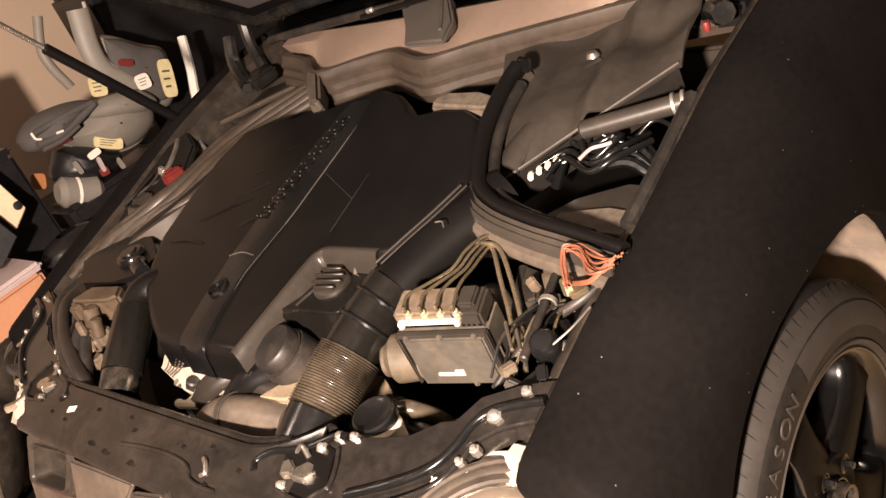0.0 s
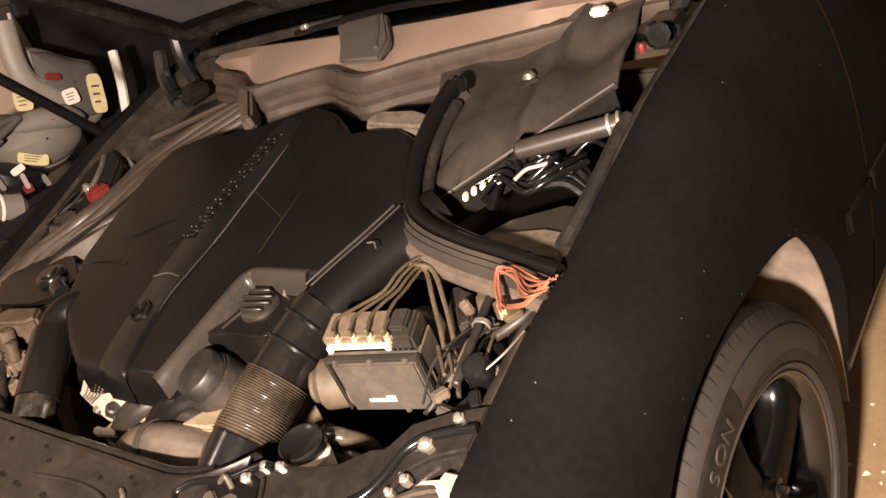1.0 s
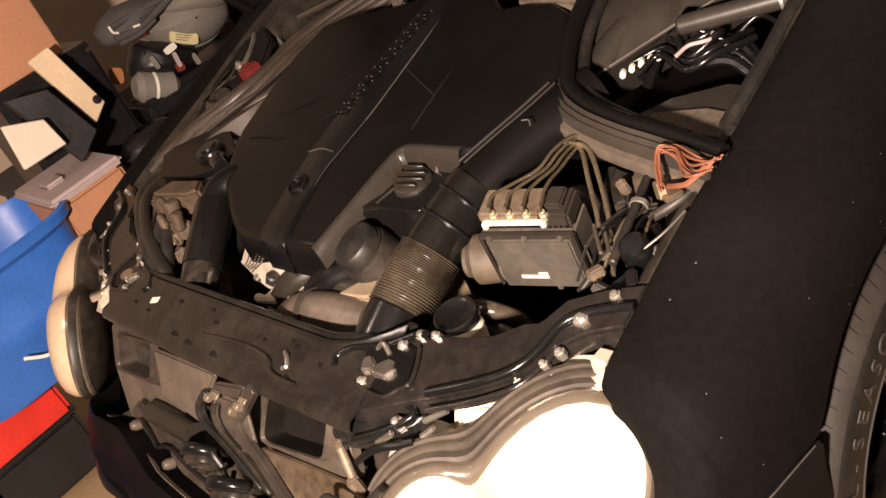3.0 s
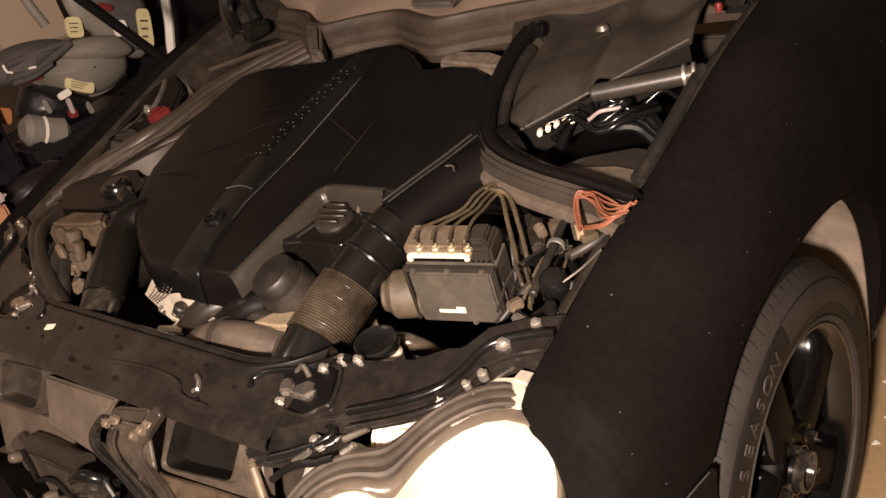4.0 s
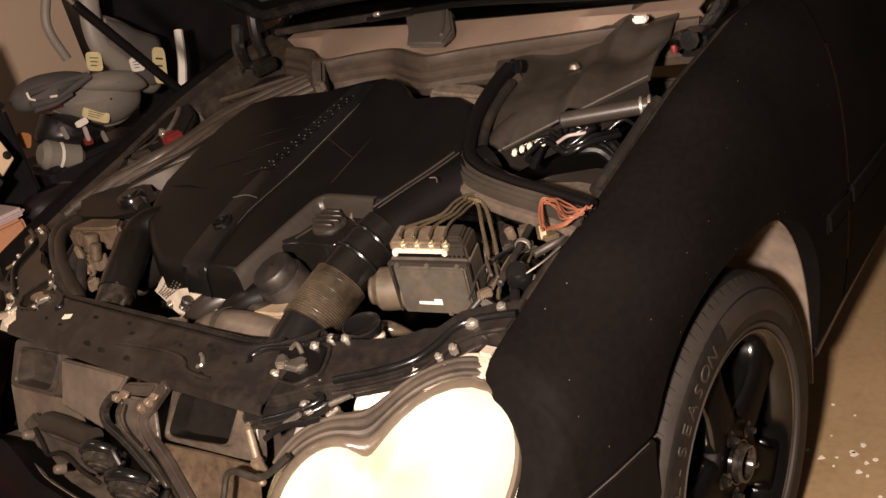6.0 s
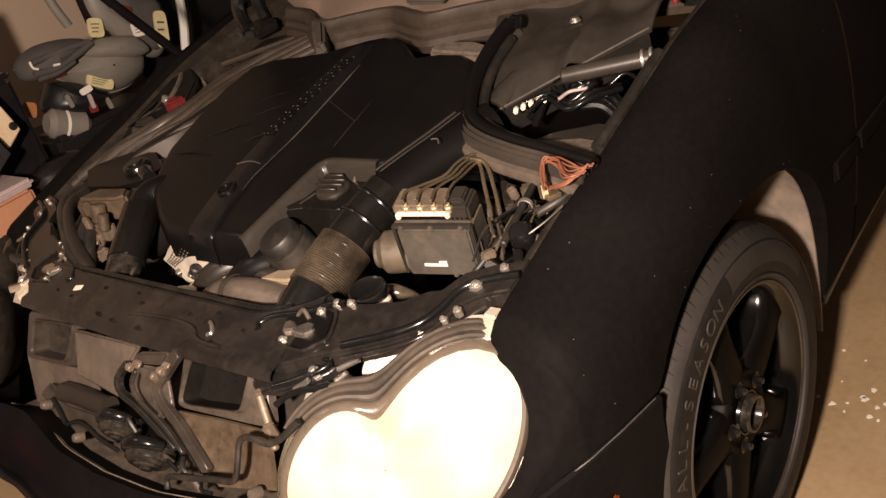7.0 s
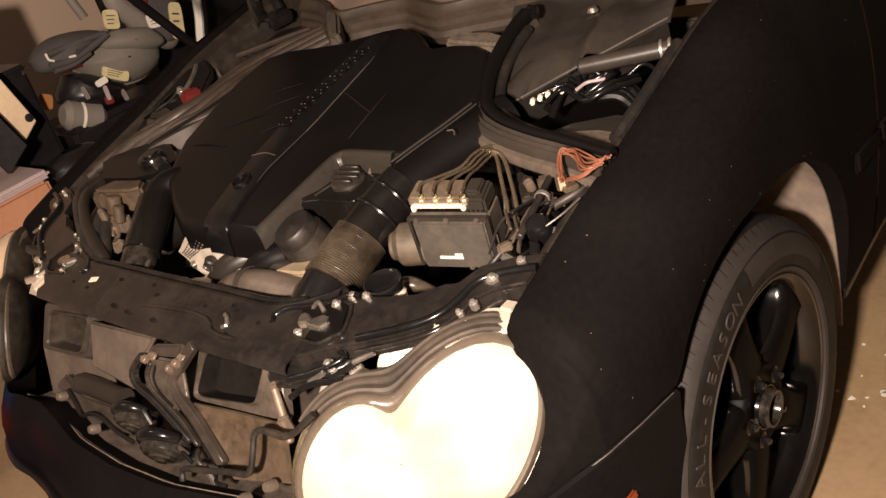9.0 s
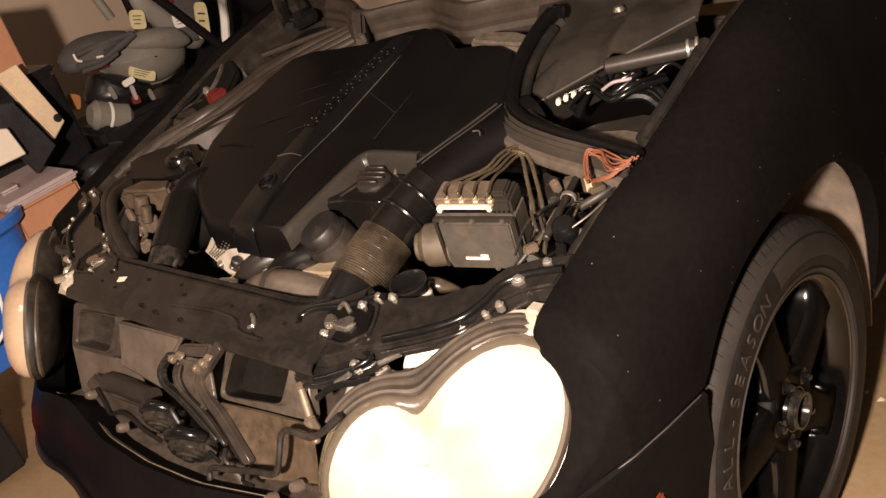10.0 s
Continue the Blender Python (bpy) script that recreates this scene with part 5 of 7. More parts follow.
sticker = part("sticker", box(-0.030, 0.010, -0.0330, -0.0280, 0.003, 0.0045, 0, UNIT), LABEL_WHITE, unit, "small white bar label")
part("printed_bar", box(-0.003, 0.010, -0.0278, -0.0225, 0.003, 0.0045, 0, UNIT), LABEL_WHITE, sticker)
for u, v in ((-0.05, 0.0455), (0.0, 0.0455), (0.05, 0.0455), (0.02, -0.051)):
    part("lid_tab", box(u - 0.004, u + 0.004, v - 0.004, v + 0.004, 0.0, 0.0065, 0.0018, UNIT), ECU, unit)
part("unit_shoulder", box(-0.064, 0.064, 0.049, 0.062, -0.055, -0.010, 0.003, UNIT), COVER, unit, "black shoulder under the valve block")
part("unit_socket", joined(box(0.030, 0.066, 0.050, 0.078, -0.058, -0.006, 0.004, UNIT), box(0.034, 0.058, 0.078, 0.088, -0.05, -0.015, 0.003, UNIT)), DUSTY_PLASTIC, unit, "dusty grey plug housing")
for k in range(4):
    part("socket_notch", box(0.036 + 0.0075 * k, 0.0395 + 0.0075 * k, 0.056, 0.0595, -0.007, -0.0045, 0.0005, UNIT), DARK, unit)
part("label_outline", joined(box(0.0668, 0.0685, -0.030, -0.028, -0.05, -0.015, 0, UNIT), box(0.0668, 0.0685, -0.030, 0.010, -0.0165, -0.015, 0, UNIT)), PANEL, unit)
valve = part("valve_block", box(-0.060, 0.030, 0.062, 0.082, -0.055, -0.006, 0.004, UNIT), DIRTY_ALLOY, unit, "tarnished alloy valve block")
part("valve_front", joined(box(-0.052, 0.034, 0.0655, 0.0715, -0.008, 0.0005, 0.002, UNIT), box(-0.055, -0.047, 0.059, 0.0705, -0.008, 0.0012, 0.002, UNIT), box(0.028, 0.036, 0.061, 0.0715, -0.008, 0.0012, 0.002, UNIT)), CREAM, valve, "pale worn valve edge")
part("pump_motor", joined(rod((0.450, -0.262, 0.758), (0.366, -0.306, 0.762), 0.037, 32, 0.012), rod((0.368, -0.305, 0.762), (0.360, -0.309, 0.7624), 0.025, 24, 0.002)), MOTOR, unit, "dusty alloy pump motor")
part("motor_clamp", tube([(0.395, -0.345, 0.715), (0.412, -0.362, 0.728), (0.436, -0.358, 0.728), (0.455, -0.34, 0.70), (0.46, -0.33, 0.67)], 0.013, 22, 12), HOSE, unit, "dusty hose stub")
for k in range(4):
    u = -0.036 + 0.0235 * k
    base = UNIT @ Vector((u, 0.074, -0.008))
    tip = UNIT @ Vector((u - 0.001, 0.092, -0.006))
    nut = part("pipe_nut", joined(rod(UNIT @ Vector((u, 0.069, -0.009)), UNIT @ Vector((u, 0.080, -0.008)), 0.0060, 6, 0.0015), rod(UNIT @ Vector((u, 0.080, -0.008)), UNIT @ Vector((u, 0.086, -0.0075)), 0.0042, 10, 0.001)), YELLOWED, valve, "yellowed pipe nut")
    f = k / 3
    first = ((0.464, -0.312, 0.876), (0.457, -0.293, 0.879), (0.462, -0.259, 0.873), (0.471, -0.216, 0.868), (0.470, -0.179, 0.872), (0.470, -0.142, 0.868), (0.481, -0.101, 0.853))
    last = ((0.533, -0.287, 0.870), (0.522, -0.267, 0.872), (0.512, -0.240, 0.871), (0.503, -0.209, 0.866), (0.494, -0.176, 0.863), (0.484, -0.143, 0.856), (0.482, -0.106, 0.841))
    part("brake_pipe", tube([base, tip, *[Vector(p).lerp(Vector(q), f) for p, q in zip(first, last)]], 0.0025, 80, 8), BRASS_PIPE, car, "bent brake pipe")
for d in (0.0, 0.013):
    part("brake_pipe", tube([(0.462 + d, -0.150, 0.866), (0.490 + d, -0.150, 0.858), (0.525 + d, -0.190 + d / 2, 0.836), (0.570 + d, -0.245 + d / 2, 0.806), (0.60 + d, -0.30 + d / 2, 0.77)], 0.0034, 36, 8), BRASS_PIPE, car, "bent brake pipe")
part("vacuum_hose", tube([(0.470, -0.225, 0.77), (0.480, -0.205, 0.80), (0.500, -0.19, 0.812), (0.520, -0.195, 0.80), (0.53, -0.21, 0.75)], 0.012, 28, 16), RUBBER, car, "black vacuum hose")
for a, c in (((0.585, -0.266, 0.828), (0.628, -0.312, 0.826)), ((0.596, -0.262, 0.822), (0.634, -0.305, 0.820))):
    part("pipe_clip", rod(a, c, 0.0026, 8, 0.001), PANEL, car, "dusty pipe clip")
part("support_strut", rod((0.642, -0.315, 0.815), (0.608, -0.172, 0.836), 0.006, 12, 0.002), RUBBER, car, "dark slanted support strut")
part("wing_bracket", slab([(0.522, -0.132), (0.56, -0.143), (0.588, -0.200), (0.575, -0.212), (0.540, -0.172)], 0.79, 0.818, 0.004), BAY_DUSTY, car, "dusty bracket on the inner wing")
part("wing_bracket", slab([(0.562, -0.150), (0.586, -0.133), (0.603, -0.170), (0.596, -0.19)], 0.80, 0.824, 0.004), DIRTY_ALLOY, car, "pale dusty bracket on the inner wing")
part("white_connector", joined(box(-0.009, 0.009, -0.007, 0.007, -0.016, 0.016, 0.003, pose(0.497, -0.098, 0.845, 20, 30, 0)), box(-0.006, 0.006, -0.011, 0.011, -0.006, 0.006, 0.002, pose(0.497, -0.098, 0.845, 20, 30, 0))), WHITE, car, "white plastic connector")
for a, b, r in (((0.505, -0.10, 0.845), (0.59, -0.115, 0.838), 0.012), ((0.515, -0.118, 0.832), (0.60, -0.14, 0.824), 0.010), ((0.52, -0.135, 0.815), (0.56, -0.235, 0.79), 0.008)):
    part("sleeved_wire", rod(a, b, r, 12, 0.003), RUBBER, car, "black sleeved wire")
for k in range(7):
    f = k / 6
    loop = [(0.650, -0.200 + 0.01 * f, 0.850), (0.628 + 0.006 * f, -0.168, 0.860), (0.621 + 0.008 * f, -0.146 - 0.006 * f, 0.870), (0.642 + 0.012 * f, -0.139 - 0.020 * f, 0.872 - 0.004 * f), (0.672 + 0.006 * f, -0.154 - 0.032 * f, 0.868 - 0.006 * f), (0.698, -0.158 - 0.034 * f, 0.866), (0.712, -0.150 - 0.028 * f, 0.872)]
    part("orange_wire", tube([Vector(q) + Vector((0.020, -0.028, 0.014 + 0.004 * math.sin(5 * k + 2 * j))) for j, q in enumerate(loop)], 0.0015, 40, 6), ORANGE, car, "orange wire")
part("orange_wire", tube([(0.665, -0.208, 0.854), (0.688, -0.218, 0.864), (0.708, -0.220, 0.872), (0.722, -0.20, 0.882)], 0.0036, 24, 6), ORANGE, car, "orange wire")
earth = part("earth_terminal", rod((0.660, -0.213, 0.839), (0.656, -0.208, 0.862), 0.009, 6, 0.002), BRASS_PIPE, car, "brass earth terminal")
part("terminal_lug", slab([(0.652, -0.214), (0.672, -0.196), (0.684, -0.204), (0.672, -0.226)], 0.840, 0.848, 0.002), BRASS_PIPE, earth)
part("brake_reservoir", lathe([(0, 0.021), (0.013, 0.020), (0.018, 0.015), (0.020, 0.005), (0.020, -0.012), (0.018, -0.03)], Matrix.Translation((0.655, -0.282, 0.812)) @ pose(0, 0, 0, 25, 15, 0), 30), COVER_GLOSS, car, "shiny black round cap")
part("hose_elbow", tube([(0.575, -0.32, 0.76), (0.595, -0.29, 0.785), (0.605, -0.255, 0.80), (0.60, -0.22, 0.805), (0.615, -0.16, 0.79)], 0.0055, 30, 12), RUBBER, car, "black hose")
part("thin_cable", tube([(0.672, -0.290, 0.822), (0.690, -0.265, 0.832), (0.703, -0.235, 0.842)], 0.0016, 14, 8), STEEL, car, "pale thin cable")
part("wing_hose", tube([(0.640, -0.225, 0.815), (0.668, -0.206, 0.828), (0.690, -0.172, 0.838)], 0.007, 16, 12), RUBBER, car, "dusty grey hose")
for k, (x, y, z) in enumerate(((0.600, -0.238, 0.812), (0.618, -0.205, 0.822), (0.575, -0.185, 0.826), (0.655, -0.240, 0.806), (0.630, -0.335, 0.790), (0.610, -0.315, 0.795), (0.668, -0.318, 0.800))):
    part("wire_connector", box(-0.011, 0.011, -0.007, 0.007, -0.007, 0.007, 0.0025, pose(x, y, z, 20 + 13 * k, 35 * k, 50 * k)), (COVER, DUSTY_PLASTIC, DIRTY_ALLOY)[k % 3], car, "small grimy connector")
for k in range(6):
    part("small_wire", tube([(0.590 + 0.012 * k, -0.330 + 0.01 * k, 0.79), (0.588 + 0.014 * k, -0.285 + 0.012 * (k % 3), 0.818 + 0.005 * (k % 2)), (0.597 + 0.010 * k, -0.235 + 0.01 * (k % 2), 0.822), (0.612 + 0.009 * k, -0.185 - 0.006 * k, 0.815)], 0.0022, 26, 6), (RUBBER, COVER_GLOSS, BRASS_PIPE)[k % 3], car, "thin grimy wire")
part("hose_clamp", lathe([(0.0105, -0.004), (0.0125, -0.003), (0.0125, 0.003), (0.0105, 0.004)], along((0.62, -0.216, 0.826), (0.614, -0.19, 0.831)), 16), BRIGHT_STEEL, car, "small bright hose clamp")
part("relay_box", box(0.60, 0.66, -0.235, -0.175, 0.755, 0.80, 0.006, None), COVER, car, "small black relay box")
part("fixing_plate", slab([(0.62, -0.36), (0.69, -0.36), (0.70, -0.28), (0.64, -0.275)], 0.775, 0.785, 0.003), BAY_PAINT, car, "dusty fixing plate")
for x, y, z in ((0.676, -0.322, 0.787), (0.667, -0.272, 0.80)):
    part("bolt", lathe([(0, 0.008), (0.007, 0.008), (0.009, 0.006), (0.009, 0.002), (0.014, 0.001), (0.014, -0.012)], Matrix.Translation((x, y, z)) @ pose(0, 0, 0, 15, 5, 0), 12), BRIGHT_STEEL, car, "pale zinc bolt")
bottle = part("washer_bottle_neck", rod((0.440, -0.425, 0.68), (0.436, -0.416, 0.752), 0.0325, 28, 0.004), CREAM, car, "cream bottle neck with a black cap")
part("bottle_cap", lathe([(0, 0.003), (0.024, 0.004), (0.028, 0.007), (0.031, 0.005), (0.032, -0.008), (0.030, -0.012)], Matrix.Translation((0.432, -0.412, 0.764)) @ pose(0, 0, 0, 8, 5, 0), 32), COVER_GLOSS, bottle, "glossy black bottle cap")
part("bay_hose", tube([(0.44, -0.37, 0.70), (0.50, -0.385, 0.705), (0.545, -0.38, 0.70), (0.56, -0.35, 0.69)], 0.018, 20, 14), COVER_GLOSS, car, "dark hose")

# engine front: castings, heat shield, hoses
part("front_casting", joined(box(0.02, 0.27, -0.39, -0.25, 0.55, 0.70, 0.02), rod((0.13, -0.40, 0.66), (0.13, -0.30, 0.67), 0.06, 24, 0.01), box(0.20, 0.27, -0.42, -0.36, 0.64, 0.735, 0.015)), TAN_CAST, car, "dirty cast alloy engine front")
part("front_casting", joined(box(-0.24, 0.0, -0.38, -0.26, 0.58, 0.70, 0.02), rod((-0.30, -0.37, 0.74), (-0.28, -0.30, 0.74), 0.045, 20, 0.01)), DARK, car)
part("coolant_hose", tube([(0.02, -0.462, 0.70), (0.085, -0.458, 0.725), (0.16, -0.450, 0.735), (0.245, -0.435, 0.722)], lambda u: 0.018 + 0.016 * min(1, 2.2 * u), 24, 20), PANEL, car, "dusty grey coolant hose")
part("coolant_hose", tube([(0.10, -0.42, 0.73), (0.13, -0.40, 0.755), (0.16, -0.375, 0.76)], 0.03, 14, 18), COVER, car, "black hose stub")
part("hose_clip", lathe([(0.037, -0.006), (0.0395, -0.005), (0.0395, 0.005), (0.037, 0.006)], along((0.13, -0.453, 0.732), (0.16, -0.450, 0.735)), 28), DUSTY_PLASTIC, car)
shield_rows = []
for v in np.linspace(0, 1, 10):
    top, low = Vector((-0.150, -0.410, 0.748)).lerp(Vector((-0.088, -0.404, 0.790)), 1 - v), Vector((-0.035, -0.424, 0.700)).lerp(Vector((0.052, -0.410, 0.762)), 1 - v)
    shield_rows.append([top.lerp(low, u) + Vector((0, -0.004 * math.sin(math.pi * u), 0.003 * math.sin(9 * u + 5 * v))) for u in np.linspace(0, 1, 18)])
shield = part("heat_shield", sheet(shield_rows, 0.002), FOIL, car, "bright pale dimpled heat shield")
for i in range(1, 9):
    for j in range(2, 7):
        p = shield_rows[i][j]
        part("dimple", lathe([(0, 0.0014), (0.0018, 0.0010), (0.0028, 0.0)], Matrix.Translation(p + Vector((0, -0.001, 0.0012))) @ pose(0, 0, 0, 35, 0, 0), 8), PANEL, shield)
part("shield_stay", joined(rod((-0.022, -0.428, 0.742), (-0.012, -0.425, 0.756), 0.012, 14, 0.003), box(-0.018, 0.006, -0.436, -0.424, 0.720, 0.746, 0.004)), RUBBER, car, "dark bracket in front of the heat shield")
part("pot_bracket", slab([(0.175, -0.435), (0.235, -0.425), (0.275, -0.41), (0.270, -0.375), (0.20, -0.385)], 0.66, 0.762, 0.006), TAN_CAST, car, "tan alloy bracket under the pot")
part("pale_casting", joined(box(-0.06, -0.02, -0.45, -0.41, 0.68, 0.715, 0.008), box(-0.01, 0.045, -0.44, -0.40, 0.695, 0.738, 0.010), box(0.05, 0.10, -0.44, -0.41, 0.70, 0.742, 0.010), tube([(-0.09, -0.44, 0.70), (-0.05, -0.45, 0.715), (0.0, -0.445, 0.72)], 0.008, 14, 8)), FOIL, car, "pale alloy casting")

part("coolant_hose", tube([(-0.02, -0.43, 0.70), (0.02, -0.415, 0.735), (0.05, -0.385, 0.745), (0.07, -0.35, 0.735)], 0.026, 20, 16), COVER_LIGHTER, car, "black hose stub")
part("coolant_hose", tube([(0.09, -0.40, 0.70), (0.12, -0.405, 0.735), (0.17, -0.40, 0.745), (0.20, -0.38, 0.72)], 0.020, 20, 14), COVER_LIGHTER, car, "black hose stub")
for x, y, z in ((-0.04, -0.425, 0.735), (0.0, -0.432, 0.738), (0.075, -0.43, 0.735), (-0.09, -0.42, 0.73)):
    part("engine_bolt", lathe([(0, 0.006), (0.006, 0.006), (0.008, 0.004), (0.008, -0.01)], Matrix.Translation((x, y, z)) @ pose(0, 0, 0, 30, 10, 0), 6), STEEL, car, "dull steel bolt")

# far side of the bay
part("far_block", joined(slab([(-0.455, -0.385), (-0.335, -0.365), (-0.315, -0.345), (-0.345, -0.315), (-0.44, -0.33)], 0.79, 0.842, 0.006), rod((-0.37, -0.395, 0.80), (-0.365, -0.385, 0.838), 0.016, 16, 0.004), rod((-0.335, -0.41, 0.79), (-0.33, -0.40, 0.826), 0.012, 14, 0.003), box(-0.43, -0.40, -0.40, -0.38, 0.80, 0.84, 0.004)), RUSTY, car, "tan alloy block behind the far lamp")
for d in (0.0, 0.035):
    part("far_hose", tube([(-0.62 + d, -0.26 - d * 0.3, 0.80), (-0.585 + d, -0.35 - d * 0.2, 0.805), (-0.47 + d, -0.425 - d * 0.2, 0.795), (-0.35 + d, -0.485, 0.762), (-0.29 + d, -0.505, 0.72)], 0.0145, 36, 14), COVER_LIGHTER if d else RUBBER, car, "dusty black hose")
part("far_housing", slab([(-0.63, -0.27), (-0.52, -0.34), (-0.40, -0.325), (-0.33, -0.29), (-0.33, -0.21), (-0.44, -0.15), (-0.60, -0.16)], 0.66, lambda x, y: 0.838 + 0.10 * (y + 0.28), 0.02, None, 3), COVER, car, "dusty black plastic housing")
part("housing_lid", lathe([(0, 0.014), (0.018, 0.014), (0.020, 0.010), (0.028, 0.009), (0.031, 0.005), (0.033, -0.01)], Matrix.Translation((-0.43, -0.235, 0.846)) @ pose(0, 0, 0, 6, 0, 0), 28), COVER_GLOSS, car)
part("far_bracket", joined(box(-0.40, -0.33, -0.415, -0.385, 0.765, 0.80, 0.005), rod((-0.40, -0.41, 0.775), (-0.36, -0.425, 0.765), 0.018, 14, 0.004), tube([(-0.42, -0.40, 0.80), (-0.395, -0.41, 0.81), (-0.37, -0.42, 0.795), (-0.355, -0.43, 0.765)], 0.008, 18, 8), box(-0.36, -0.33, -0.45, -0.42, 0.735, 0.76, 0.005)), DIRTY_ALLOY, car, "tarnished alloy bracket and fittings")
for k in range(3):
    part("far_hose", tube([(-0.44 + 0.025 * k, -0.39, 0.80), (-0.42 + 0.028 * k, -0.43, 0.785), (-0.385 + 0.03 * k, -0.47, 0.755), (-0.35 + 0.03 * k, -0.50, 0.735), (-0.345 + 0.03 * k, -0.515, 0.69)], 0.012 + 0.003 * (k == 1), 28, 12), RUBBER if k else COVER_GLOSS, car, "dusty black hose")
part("far_hose", tube([(-0.36, -0.255, 0.848), (-0.34, -0.27, 0.852), (-0.31, -0.28, 0.848)], 0.016, 12, 12), COVER_GLOSS, car, "black hose elbow")


def ribbed_strip(path, ribs, n=40):
    """A dusty rubber strip that follows a path; ribs are pairs of sideways offset and lift."""
    line = spline(path, n)
    rows = []
    for i, p in enumerate(line):
        way = line[min(i + 1, n)] - line[max(i - 1, 0)]
        side = Vector((way.y, -way.x, 0)).normalized()
        rows.append([p + side * d + Vector((0, 0, h)) for d, h in ribs])
    return sheet(rows, 0.004)


SEAL = [(-0.37, 0.345, 0.928), (-0.43, 0.235, 0.918), (-0.47, 0.13, 0.908), (-0.465, 0.015, 0.896), (-0.475, -0.07, 0.884), (-0.51, -0.125, 0.872), (-0.56, -0.175, 0.852), (-0.61, -0.23, 0.82)]
rail = part("bay_seal", ribbed_strip(SEAL, [(0.064, -0.10), (0.062, -0.022), (0.0, -0.014), (-0.058, -0.014), (-0.064, -0.06)]), FAR_SEAL, car, "long dusty rubber bay seal")
for off, lift, r in ((0.050, -0.013, 0.012), (0.030, -0.007, 0.0125), (0.010, -0.003, 0.013), (-0.014, 0.001, 0.014), (-0.040, -0.003, 0.013), (-0.058, -0.012, 0.009)):
    part("seal_fold", tube([Vector(p) + Vector((off, 0.35 * off * (k - 2) / 2, lift + 0.003 * math.sin(2.3 * k + 60 * off))) for k, p in enumerate(SEAL)], r, 60, 10), FAR_SEAL, rail)
part("seal_line", tube([Vector(p) + Vector((0.040, 0, -0.004)) for p in SEAL[:-1]], 0.004, 40, 6), DARK, rail)
part("far_corner_panel", slab([(-0.64, 0.24), (-0.53, 0.22), (-0.42, 0.27), (-0.36, 0.36), (-0.58, 0.44), (-0.66, 0.40)], 0.86, lambda x, y: 0.895 + 0.05 * (y - 0.1), 0.008), RUBBER, car, "dusty brown corner panel")
part("corner_rib", tube([(-0.66, 0.24, 0.902), (-0.55, 0.31, 0.915), (-0.45, 0.38, 0.925)], 0.014, 14, 8, 0.6), FAR_SEAL, car)
part("battery", box(-0.63, -0.46, -0.12, 0.09, 0.70, 0.84, 0.01), COVER, car, "black battery beside the inner wing")
part("red_terminal_cover", box(-0.52, -0.465, -0.03, 0.05, 0.84, 0.875, 0.01), RED, car, "red plastic terminal cover")
part("battery_clamp", joined(box(-0.575, -0.545, -0.03, 0.0, 0.842, 0.862, 0.004), tube([(-0.56, -0.02, 0.86), (-0.58, 0.04, 0.87), (-0.60, 0.10, 0.86)], 0.008, 14, 8)), BRIGHT_STEEL, car, "bright battery clamp")
part("hood_strut_mount", joined(rod((-0.70, 0.185, 0.915), (-0.745, 0.185, 0.945), 0.010, 12, 0.003), tube([(-0.70, 0.18, 0.93), (-0.665, 0.16, 0.90), (-0.64, 0.15, 0.875)], 0.006, 14, 8)), STEEL, car, "steel strut mount")

# the scuttle: rubber wave seal, tan panel, wiper, windscreen
WAVE = [(-0.516, 0.379), (-0.385, 0.332), (-0.291, 0.263), (-0.220, 0.238), (-0.140, 0.278), (-0.056, 0.297), (0.029, 0.256), (0.104, 0.231), (0.198, 0.272), (0.367, 0.325), (0.499, 0.366), (0.649, 0.393)]
wave_rows = []
for p in spline([(x, y, 0.0) for x, y in WAVE], 70):
    wave_rows.append([p + Vector((0, d, h)) for d, h in ((-0.0113, 0.914), (-0.0169, 0.931), (-0.0094, 0.942), (-0.0122, 0.953), (-0.0038, 0.962), (-0.0066, 0.974), (0.0038, 0.981), (0.0094, 0.993), (0.0169, 0.996), (0.0244, 0.989), (0.0282, 0.961))])
part("scuttle_seal", sheet(wave_rows, 0.004), FAR_SEAL, car, "wavy dusty rubber scuttle seal")
part("seal_corner", joined(slab([(-0.291, 0.271), (-0.225, 0.247), (-0.136, 0.153), (-0.164, 0.144), (-0.239, 0.214)], 0.93, lambda x, y: 0.998 - 0.24 * max(0, 0.252 - y), 0.008), rod((-0.136, 0.147, 0.956), (-0.136, 0.143, 0.976), 0.007, 10, 0.002)), DUSTY_RUBBER, car, "dusty rubber seal corner with a clip")
part("scuttle_tray", sheet([[p + Vector((0, 0.026, 0.968)), p + Vector((0.0, 0.047, 0.975)), Vector((p.x, 0.402, 1.012)), Vector((p.x, 0.459, 1.026))] for p in spline([(x, y, 0.0) for x, y in WAVE], 40)], 0.004), TAN_COWL, car, "smooth tan scuttle panel")
part("wiper_base_cover", slab([(0.005, 0.294), (0.118, 0.285), (0.104, 0.346), (0.029, 0.440), (-0.103, 0.430), (-0.037, 0.355)], 0.998, lambda x, y: 1.012 + 0.25 * (y - 0.299), 0.01), GREY_TRIM, car, "grey wiper base cover")
part("cover_crease", tube([(0.090, 0.318, 1.018), (0.062, 0.365, 1.030), (0.019, 0.430, 1.046)], 0.004, 10, 6), EDGE_HIGHLIGHT, car)
wiper = part("wiper_arm", tube([(-0.197, 0.402, 1.045), (-0.009, 0.416, 1.055), (0.142, 0.426, 1.055), (0.555, 0.440, 1.036)], 0.012, 24, 8, 0.6), COVER, car, "black wiper arm")
part("wiper_blade", tube([(-0.554, 0.407, 1.031), (-0.291, 0.407, 1.045), (-0.065, 0.412, 1.053)], 0.010, 16, 8), RUBBER, wiper)
